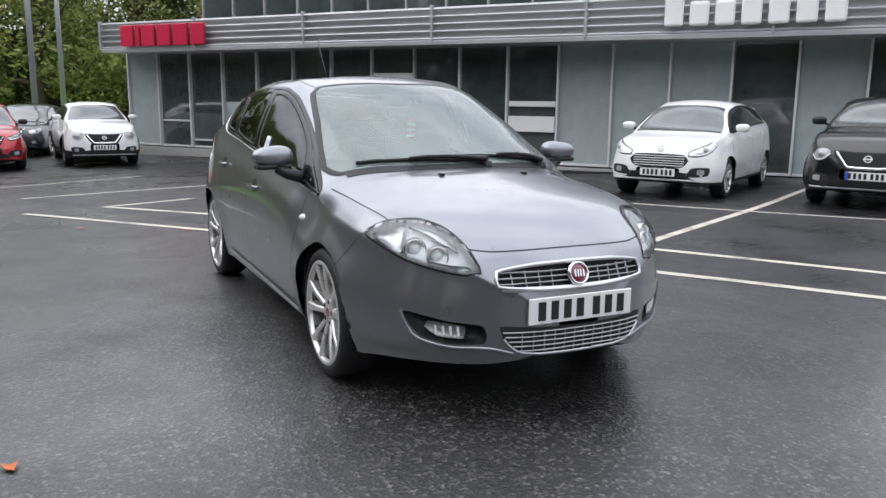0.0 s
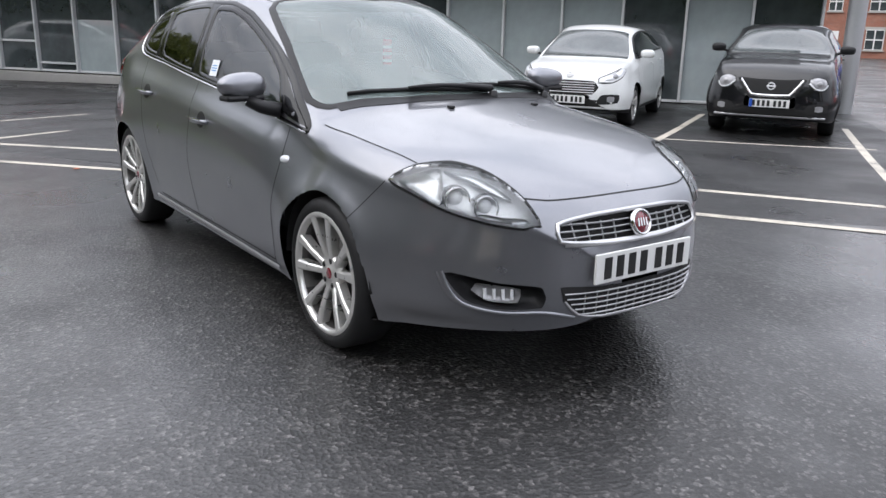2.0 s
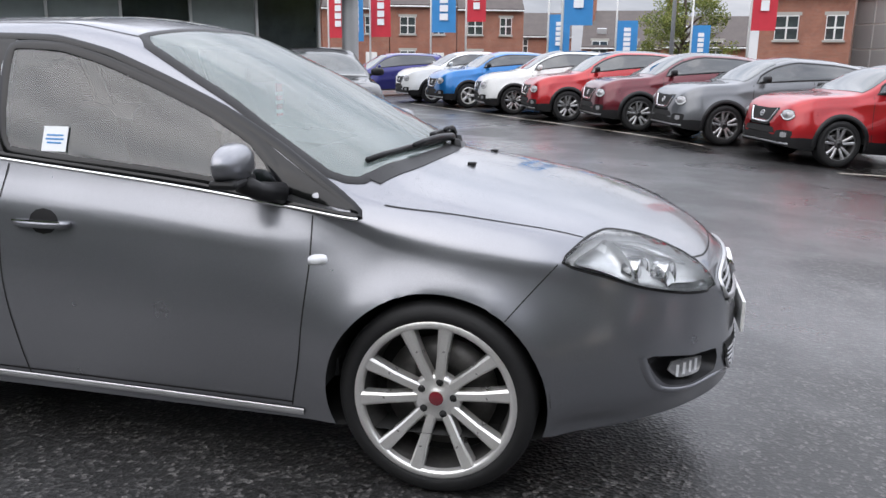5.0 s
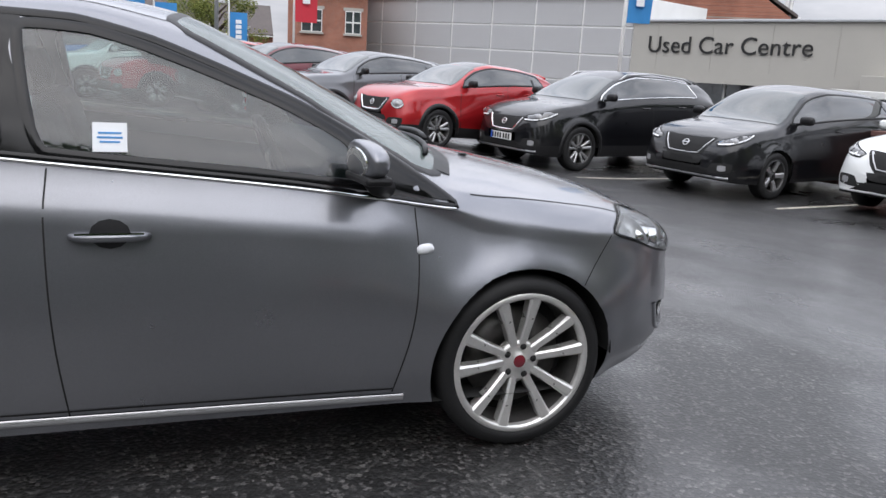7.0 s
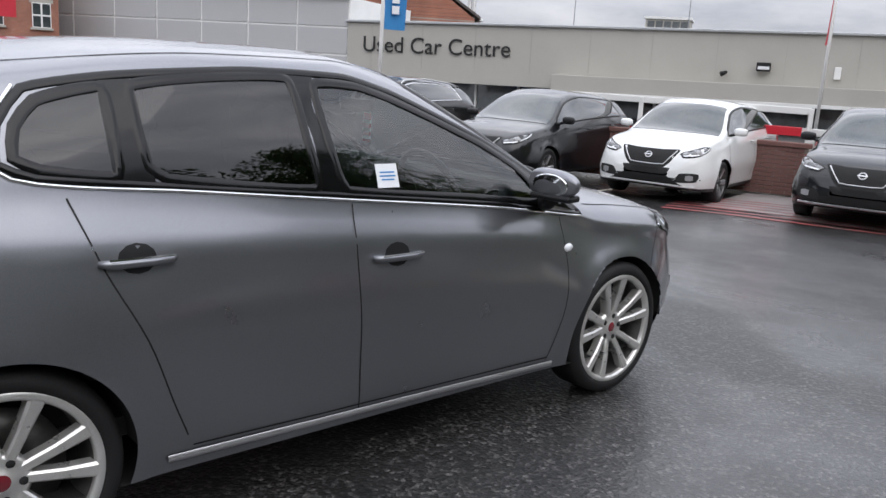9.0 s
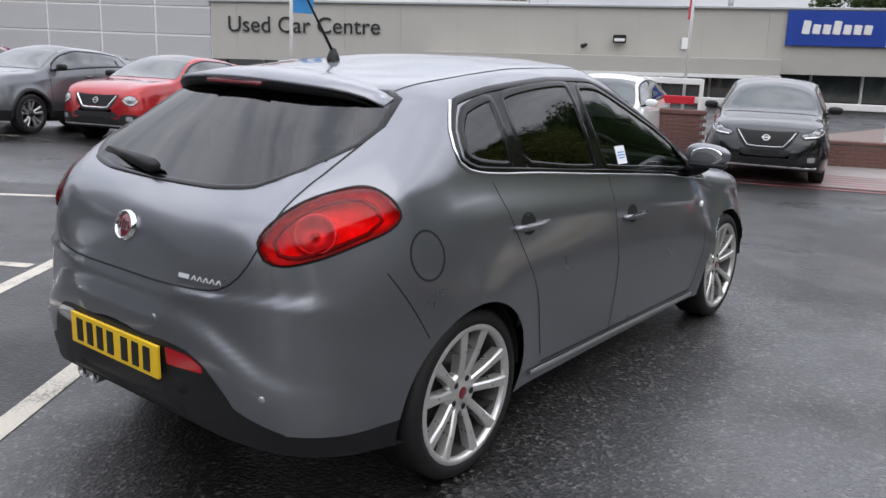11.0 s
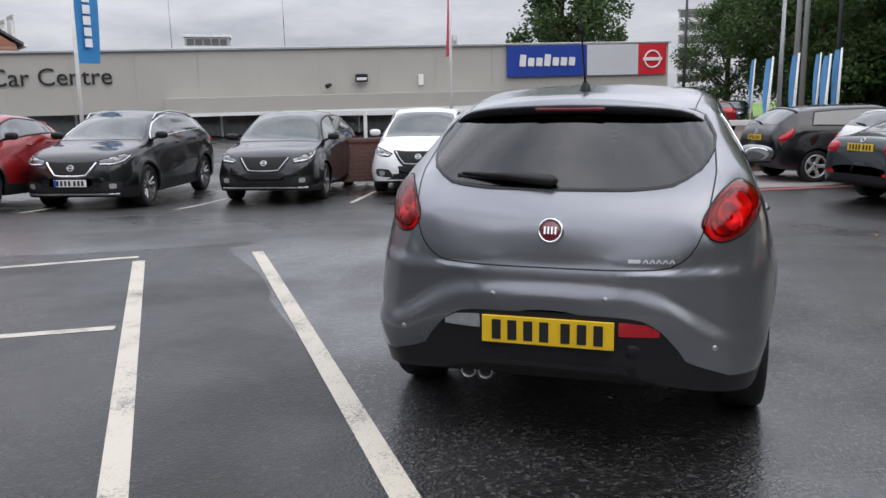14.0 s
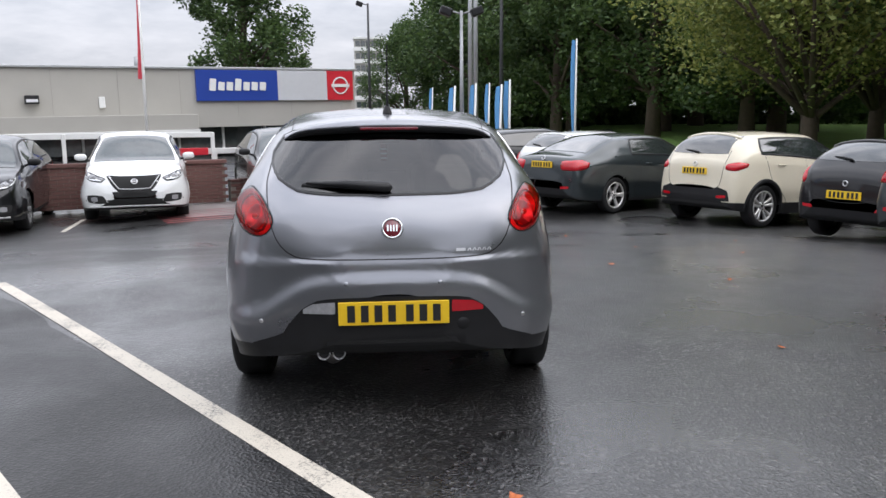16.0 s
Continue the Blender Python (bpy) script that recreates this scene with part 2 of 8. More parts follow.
def island_surface(name, dark, light, rough=0.8):
    m, n, l, b = material(name)
    geo = n.new("ShaderNodeNewGeometry")
    big = noise_node(n, l, 1.5, 5.0)
    fine = noise_node(n, l, 40.0, 3.0)
    r = ramp_node(n, l, geo.outputs["Random Per Island"], [(0.0, dark), (1.0, light)])
    t = ramp_node(n, l, big.outputs["Fac"], [(0.3, (0.75, 0.75, 0.75)), (0.7, (1.2, 1.2, 1.2))])
    mul = n.new("ShaderNodeMix")
    mul.data_type, mul.blend_type = "RGBA", "MULTIPLY"
    mul.inputs["Factor"].default_value = 1.0
    l.new(r.outputs["Color"], mul.inputs["A"])
    l.new(t.outputs["Color"], mul.inputs["B"])
    l.new(mul.outputs["Result"], b.inputs["Base Color"])
    b.inputs["Roughness"].default_value = rough
    bp = n.new("ShaderNodeBump")
    bp.inputs["Strength"].default_value, bp.inputs["Distance"].default_value = 0.3, 0.01
    l.new(fine.outputs["Fac"], bp.inputs["Height"])
    l.new(bp.outputs["Normal"], b.inputs["Normal"])
    return m


M_ASPHALT = asphalt_material(tone=0.60)
M_BAYS = asphalt_material("bay_asphalt", 0.30, 0.6, 0.12)
M_LINE = worn_paint("white_road_paint", (0.52, 0.475, 0.40))
M_REDPAINT = worn_paint("red_road_paint", (0.36, 0.085, 0.085), worn=(0.20, 0.15, 0.14), amount=0.47)
M_FORECOURT = surface("brown_block_paving", (0.17, 0.12, 0.10), 0.55, vary=0.25, scale=1.5, fine=8.0, bump=0.2)
M_PAVE = surface("pale_paving", (0.30, 0.27, 0.26), 0.45, vary=0.2, scale=2.0, bump=0.2)
M_GREY = car_paint("metallic_grey_paint", (0.224, 0.229, 0.249), 0.8, 0.30, drops=0.35, coat_rough=0.075)
M_BLACK = surface("black_plastic", (0.013, 0.013, 0.014), 0.42, vary=0.2, fine=300.0, bump=0.05, spec=0.3)
M_PIANO = surface("gloss_black_trim", (0.006, 0.006, 0.0065), 0.08, vary=0.1, bump=0, spec=0.35)
M_GAP = surface("panel_gap", (0.006, 0.006, 0.006), 0.7, bump=0)
M_RUBBER = surface("tyre_rubber", (0.014, 0.014, 0.0145), 0.6, vary=0.25, bump=0.1, fine=150.0, spec=0.3)
M_ALLOY = surface("silver_alloy", (0.70, 0.69, 0.67), 0.30, metal=0.7, vary=0.12, scale=8.0, fine=200.0, bump=0.02)
M_DARKALLOY = surface("dark_alloy", (0.09, 0.09, 0.09), 0.35, metal=0.7, vary=0.2, bump=0.02)
M_CHROME = surface("chrome", (0.78, 0.78, 0.79), 0.08, metal=1.0, vary=0.04, bump=0)
M_SATIN = surface("satin_silver", (0.55, 0.55, 0.56), 0.3, metal=0.8, vary=0.06, bump=0)
M_STEEL = surface("brake_steel", (0.16, 0.155, 0.15), 0.45, metal=0.8, vary=0.25, bump=0.05)
M_UNDER = surface("underbody", (0.012, 0.012, 0.012), 0.85, bump=0)
M_TRIM = surface("cabin_trim", (0.03, 0.031, 0.033), 0.75, vary=0.2, bump=0.1)
M_SEAT = surface("seat_fabric", (0.055, 0.056, 0.06), 0.9, vary=0.2, fine=250.0, bump=0.3)
# the windscreen's pale veil paints in reflected sky over slight mist
M_CLEAR = glass("clear_glass", (0.80, 0.90, 0.87), ior=1.75, sky_haze=0.26, film=(0.50, 0.60, 0.58))
M_SIDEGLASS = glass("side_glass", (0.52, 0.63, 0.61), ior=1.9)
M_PRIVACY = glass("privacy_glass", (0.05, 0.052, 0.055), ior=1.75)
M_LENS = glass("clear_lens", (0.93, 0.94, 0.94), ior=1.55)
M_REDGLASS = glass("red_lamp_glass", (1.0, 0.13, 0.15), ior=1.45)
M_DARKGLASS = surface("dark_car_glass", (0.022, 0.026, 0.027), 0.03, vary=0.2, scale=1.5, bump=0, spec=1.0, coat=0.6)
M_SCREEN = surface("car_windscreen_glass", (0.055, 0.065, 0.065), 0.03, vary=0.4, scale=2.5, bump=0, spec=0.6, coat=0.6)
M_REFLECTOR = surface("lamp_reflector", (0.62, 0.63, 0.64), 0.32, metal=0.6, vary=0.15, scale=14.0, fine=60.0, bump=0.08)
M_LAMPDARK = surface("lamp_housing", (0.30, 0.30, 0.305), 0.3, metal=0.5, vary=0.3, scale=20.0, bump=0.1)
M_REDLENS = surface("red_lens", (0.42, 0.006, 0.014), 0.12, vary=0.1, scale=9.0, fine=120.0, bump=0.05, spec=0.4, coat=0.4)
M_LAMPBASE = surface("lamp_base", (0.84, 0.85, 0.86), 0.4, metal=0.0, vary=0.12, scale=14.0, fine=60.0, bump=0.05)
M_DARKLAMP = surface("dark_lamp_lens", (0.07, 0.072, 0.075), 0.1, vary=0.3, scale=30.0, bump=0.1, spec=0.7, coat=1.0)
M_REDBOWL = surface("red_lamp_bowl", (0.80, 0.10, 0.10), 0.45, metal=0.0, vary=0.25, scale=30.0, fine=140.0, bump=0.25)
M_GRILLE = surface("grille_silver", (0.42, 0.42, 0.43), 0.32, metal=0.75, vary=0.1, bump=0)
M_REDLIGHT = surface("pale_red_lens", (0.50, 0.03, 0.035), 0.10, vary=0.1, scale=20.0, fine=160.0, bump=0.05, coat=1.0)
M_AMBER = surface("amber_lens", (0.45, 0.07, 0.03), 0.12, vary=0.1, scale=20.0, bump=0.05, coat=1.0)
M_WHITELENS = surface("white_lens", (0.72, 0.73, 0.75), 0.12, vary=0.1, scale=20.0, bump=0.05, coat=1.0)
M_PLATEW = surface("white_plate", (0.74, 0.74, 0.72), 0.3, vary=0.04, bump=0)
M_PLATEY = surface("yellow_plate", (0.78, 0.50, 0.02), 0.3, vary=0.05, bump=0)
M_BLUE = surface("blue_band", (0.02, 0.09, 0.45), 0.35, vary=0.05, bump=0)
M_INK = surface("black_characters", (0.012, 0.012, 0.012), 0.5, bump=0)
M_MAROON = surface("maroon_enamel", (0.16, 0.012, 0.022), 0.15, vary=0.1, bump=0, coat=1.0)
M_WHITE = surface("white_paint", (0.74, 0.74, 0.72), 0.5, vary=0.06, scale=1.0, bump=0.03)
M_PAPER = surface("white_paper", (0.80, 0.82, 0.84), 0.7, vary=0.03, bump=0)
M_MIRROR = surface("mirror_glass", (0.85, 0.86, 0.87), 0.03, metal=1.0, vary=0.02, bump=0)
M_WCLAD = surface("silver_cladding", (0.46, 0.47, 0.48), 0.38, metal=0.55, vary=0.08, scale=0.8, bump=0.03)
M_MULLION = surface("pale_aluminium", (0.62, 0.63, 0.63), 0.4, metal=0.2, vary=0.06, scale=1.0, bump=0.02)
M_STONE = surface("beige_grey_render", (0.40, 0.385, 0.35), 0.8, vary=0.07, scale=0.5, fine=20.0, bump=0.1)
M_JOINT = surface("render_joint", (0.33, 0.315, 0.285), 0.8, bump=0.1)
M_PANEL = surface("grey_panel", (0.42, 0.42, 0.425), 0.55, vary=0.06, scale=0.4, bump=0.03)
M_SHOPGLASS = surface("shop_window_glass", (0.05, 0.06, 0.062), 0.03, vary=0.5, scale=0.45, fine=3.0, bump=0, spec=1.0, coat=1.0)
M_FROST = surface("grey_backed_glass", (0.33, 0.375, 0.375), 0.06, vary=0.14, scale=0.45, fine=4.0, bump=0, spec=1.0, coat=1.0)
M_FLAGPALE = surface("pale_blue_banner", (0.08, 0.26, 0.50), 0.7, vary=0.15, scale=2.0, bump=0.05)
M_SMOKE = surface("smoked_lens", (0.30, 0.30, 0.31), 0.12, vary=0.2, scale=25.0, bump=0.05, coat=1.0)
M_BRICK = island_surface("red_brick", (0.20, 0.075, 0.05), (0.36, 0.15, 0.10))
M_BRICKDARK = island_surface("dark_red_brick", (0.10, 0.05, 0.045), (0.18, 0.085, 0.07))
M_MORTAR = surface("mortar", (0.25, 0.22, 0.19), 0.9, bump=0.2)
M_SLATE = surface("roof_slate", (0.09, 0.075, 0.07), 0.7, vary=0.3, scale=1.2, fine=15.0, bump=0.3)
M_SIGNBLUE = surface("blue_sign_panel", (0.015, 0.05, 0.30), 0.35, vary=0.05, scale=0.6, bump=0)
M_SIGNRED = surface("red_sign_panel", (0.55, 0.02, 0.035), 0.35, vary=0.05, bump=0)
M_SIGNGREY = surface("pale_grey_sign_panel", (0.55, 0.56, 0.58), 0.4, vary=0.04, bump=0)
M_REDLETTER = surface("red_sign_letters", (0.50, 0.012, 0.05), 0.35, vary=0.05, bump=0)
M_FLAGBLUE = surface("blue_banner", (0.04, 0.24, 0.55), 0.7, vary=0.12, scale=2.0, bump=0.05)
M_FLAGRED = surface("red_banner", (0.55, 0.03, 0.05), 0.7, vary=0.12, scale=2.0, bump=0.05)
M_POLE = surface("galvanised_pole", (0.33, 0.34, 0.35), 0.45, metal=0.5, vary=0.12, scale=2.0, bump=0.05)
M_POLEDARK = surface("dark_pole", (0.03, 0.032, 0.035), 0.5, vary=0.2, bump=0.05)
M_BARK = surface("bark", (0.075, 0.055, 0.042), 0.9, vary=0.35, scale=4.0, fine=25.0, bump=0.8)
M_LEAF = foliage("tree_leaves", (0.032, 0.068, 0.022), (0.098, 0.155, 0.042))
M_LEAFY = foliage("yellowing_leaves", (0.08, 0.13, 0.03), (0.32, 0.33, 0.085))
M_GRASS = surface("grass", (0.15, 0.26, 0.055), 0.9, vary=0.35, scale=0.3, fine=12.0, bump=0.5)
M_FALLEN = surface("fallen_leaf", (0.42, 0.11, 0.03), 0.7, vary=0.3, scale=30.0, bump=0.2)
# near-black colour stands in for the dimness of rooms behind glazing
M_ROOMDARK = surface("painted_room_dark", (0.03, 0.03, 0.032), 0.8, vary=0.4, scale=0.8, bump=0)
M_CONCRETE = surface("concrete", (0.33, 0.32, 0.30), 0.8, vary=0.12, scale=0.3, fine=6.0, bump=0.1)
PAINTS = {
    "black": car_paint("black_car_paint", (0.004, 0.0042, 0.0055), 0.0, 0.3, spec=0.2, coat=1.0),
    "white": car_paint("white_car_paint", (0.72, 0.73, 0.72), 0.0, 0.35),
    "red": car_paint("red_car_paint", (0.36, 0.012, 0.016), 0.4, 0.3),
    "maroon": car_paint("maroon_car_paint", (0.11, 0.01, 0.018), 0.45, 0.3),
    "slate": car_paint("slate_grey_car_paint", (0.14, 0.145, 0.155), 0.6, 0.35),
    "blue": car_paint("bright_blue_car_paint", (0.012, 0.15, 0.42), 0.45, 0.3),
    "navy": car_paint("deep_blue_car_paint", (0.02, 0.02, 0.16), 0.45, 0.3),
    "cream": car_paint("cream_car_paint", (0.66, 0.60, 0.47), 0.0, 0.35),
    "teal": car_paint("dark_grey_green_car_paint", (0.030, 0.038, 0.042), 0.45, 0.3),
}


# ---- mesh kit ----
from mathutils.bvhtree import BVHTree
from mathutils.geometry import delaunay_2d_cdt


def mesh_of(name, verts, faces, mat=None, smooth=False):
    me = bpy.data.meshes.new(name)
    me.from_pydata([tuple(v) for v in verts], [], [tuple(f) for f in faces])
    if mat:
        me.materials.append(mat)
    if smooth:
        me.polygons.foreach_set("use_smooth", [True] * len(me.polygons))
    me.update()
    return me


def thing(name, label, category, m=None, group="", kind=""):
    ob = new(name)
    ob.empty_display_size = 0.1
    if m is not None:
        ob.matrix_world = m
    return tagged(ob, label, category, group, kind)


def part(name, me, parent=None, label="", m=None):
    """Links a mesh as one object under a thing or a part. m: its pose within the parent."""
    ob = new(name, me)
    if parent is not None:
        ob.parent = parent
    if m is not None:
        ob.matrix_basis = m
    return tagged(ob, label) if label else ob


def box(name, size, mat, bevel=0.0, at=(0, 0, 0)):
    bm = bmesh.new()
    bmesh.ops.create_cube(bm, size=1.0)
    bmesh.ops.scale(bm, vec=size, verts=bm.verts)
    if bevel:
        bmesh.ops.bevel(bm, geom=bm.edges[:], offset=bevel, segments=2, affect="EDGES", profile=0.5)
    bmesh.ops.translate(bm, vec=at, verts=bm.verts)
    return bm_mesh(name, bm, mat)


def bm_mesh(name, bm, mat, smooth=False):
    me = bpy.data.meshes.new(name)
    bm.to_mesh(me)
    bm.free()
    if mat:
        me.materials.append(mat)
    if smooth:
        me.polygons.foreach_set("use_smooth", [True] * len(me.polygons))
    return me


def lathe(name, profile, mat, n=48, axis="y", smooth=True, closed=False):
    """Turns a profile of (radius, along) about an axis."""
    verts, faces = [], []
    k = len(profile)
    for i in range(n):
        a = 2 * math.pi * i / n
        for r, h in profile:
            c, s = r * math.cos(a), r * math.sin(a)
            verts.append((c, h, s) if axis == "y" else (c, s, h) if axis == "z" else (h, c, s))
    for i in range(n):
        j = (i + 1) % n
        for p in range(k if closed else k - 1):
            q = (p + 1) % k
            faces.append((i * k + p, i * k + q, j * k + q, j * k + p))
    me = mesh_of(name, verts, faces, mat, smooth)
    bm = bmesh.new()
    bm.from_mesh(me)
    bmesh.ops.remove_doubles(bm, verts=bm.verts, dist=1e-5)
    bmesh.ops.recalc_face_normals(bm, faces=bm.faces)
    bm.to_mesh(me)
    bm.free()
    return me


def tube(name, points, radius, mat, n=8, taper=None):
    """A round bar along points; taper gives a radius for each point."""
    pts = [Vector(p) for p in points]
    verts, faces = [], []
    for i, p in enumerate(pts):
        d = (pts[min(i + 1, len(pts) - 1)] - pts[max(i - 1, 0)]).normalized()
        u = d.cross(Vector((0, 0, 1)) if abs(d.z) < 0.9 else Vector((1, 0, 0))).normalized()
        v = d.cross(u)
        r = taper[i] if taper else radius
        for k in range(n):
            a = 2 * math.pi * k / n
            verts.append(p + r * (u * math.cos(a) + v * math.sin(a)))
    for i in range(len(pts) - 1):
        for k in range(n):
            k2 = (k + 1) % n
            faces.append((i * n + k, i * n + k2, (i + 1) * n + k2, (i + 1) * n + k))
    faces.append(tuple(range(n))[::-1])
    faces.append(tuple((len(pts) - 1) * n + k for k in range(n)))
    return mesh_of(name, verts, faces, mat, True)


def letters(name, text, size, depth, mat, parent, m):
    cu = bpy.data.curves.new(name, "FONT")
    cu.body, cu.size, cu.extrude = text, size, depth
    cu.align_x = "LEFT"
    cu.materials.append(mat)
    ob = new(name, cu)
    ob.parent = parent
    ob.matrix_basis = m
    return ob


def curve(*pts):
    """A smooth, unkinked function through the given points of x and y, x rising."""
    x, y = np.array(pts, float).T
    h, d = np.diff(x), np.diff(y) / np.diff(x)
    m = np.zeros(len(x))
    m[0], m[-1] = d[0], d[-1]
    for i in range(1, len(x) - 1):
        if d[i - 1] * d[i] > 0:
            w1, w2 = 2 * h[i] + h[i - 1], h[i] + 2 * h[i - 1]
            m[i] = (w1 + w2) / (w1 / d[i - 1] + w2 / d[i])

    def f(v):
        v = np.clip(np.asarray(v, float), x[0], x[-1])
        i = np.clip(np.searchsorted(x, v, side="right") - 1, 0, len(x) - 2)
        t = (v - x[i]) / h[i]
        return (y[i] * (1 + 2 * t) * (1 - t) ** 2 + m[i] * h[i] * t * (1 - t) ** 2
                + y[i + 1] * t * t * (3 - 2 * t) + m[i + 1] * h[i] * t * t * (t - 1))
    return f


def rounded(poly, step=0.03, closed=True, sharp=0.0):
    """Resamples a coarse outline as a smooth curve through its points."""
    p = np.array(poly, float)
    n = len(p)
    out = []
    for i in range(n if closed else n - 1):
        p0, p1, p2, p3 = (p[(i + k) % n] if closed else p[min(max(i + k, 0), n - 1)] for k in (-1, 0, 1, 2))
        k = max(1, int(np.linalg.norm(p2 - p1) / step))
        d = max(np.linalg.norm(p2 - p1), 1e-6)
        m1 = (p2 - p0) / max(np.linalg.norm(p2 - p1) + np.linalg.norm(p1 - p0), 1e-6) * d * (1 - sharp)
        m2 = (p3 - p1) / max(np.linalg.norm(p3 - p2) + np.linalg.norm(p2 - p1), 1e-6) * d * (1 - sharp)
        for j in range(k):
            t = j / k
            out.append((2 * t**3 - 3 * t**2 + 1) * p1 + (t**3 - 2 * t**2 + t) * m1 + (3 * t**2 - 2 * t**3) * p2 + (t**3 - t**2) * m2)
    if not closed:
        out.append(p[-1])
    return np.array(out)


def inside(poly, q):
    """Which of the points q lie inside the outline."""
    x, y = q[:, 0], q[:, 1]
    r = np.zeros(len(q), bool)
    n = len(poly)
    for i in range(n):
        (x1, y1), (x2, y2) = poly[i], poly[(i + 1) % n]
        if y1 == y2:
            continue
        r ^= ((y1 > y) != (y2 > y)) & (x < (x2 - x1) * (y - y1) / (y2 - y1) + x1)
    return r


def edge_distance(poly, q):
    d = np.full(len(q), 1e9)
    n = len(poly)
    for i in range(n):
        a, b = np.array(poly[i]), np.array(poly[(i + 1) % n])
        ab = b - a
        t = np.clip(((q - a) @ ab) / max(ab @ ab, 1e-12), 0, 1)
        d = np.minimum(d, np.linalg.norm(q - a - t[:, None] * ab, axis=1))
    return d


# ---- car kit: x ahead, y to the car's left, origin on the ground between the axles ----
def arch_liner(radius, inner, outer):
    """The lining of a wheel arch: a half barrel open below, closed on its inner side (towards +y)."""
    verts, faces = [], []
    n = 25
    for i in range(n):
        a = radians(2 + 176 * i / (n - 1))
        c, z = math.cos(a), math.sin(a)
        verts += [(radius * c, outer, radius * z), (radius * c, inner, radius * z), (0.3 * radius * c, inner, 0.3 * radius * z)]
        if i:
            k = i * 3
            faces += [(k - 3, k - 2, k + 1, k), (k - 2, k - 1, k + 2, k + 1)]
    return mesh_of("arch_liner", verts, faces, M_UNDER, True)


def ease(u):
    u = np.clip(u, 0.0, 1.0)
    return u * u * (3 - 2 * u)


def shoulder(x, z, line, height, x0, x1):
    """A crease along a flank: it stands out at the line, leans in above it and fades below."""
    d = z - line(x)
    prof = np.where(d > 0, np.clip(1 - d / 0.10, 0, 1), np.exp(d / 0.10))
    return height * prof * ease((x - x0) / 0.3) * ease((x1 - x) / 0.3)


def arch_lip(x, y, z, wheels, radius, height):
    out = 0 * x
    for wx, wz in wheels:
        d = np.hypot(x - wx, z - wz) - radius
        out = out + height * np.exp(-(d / 0.055) ** 2) * (np.abs(y) > 0.5) * (z > wz - 0.12)
    return out


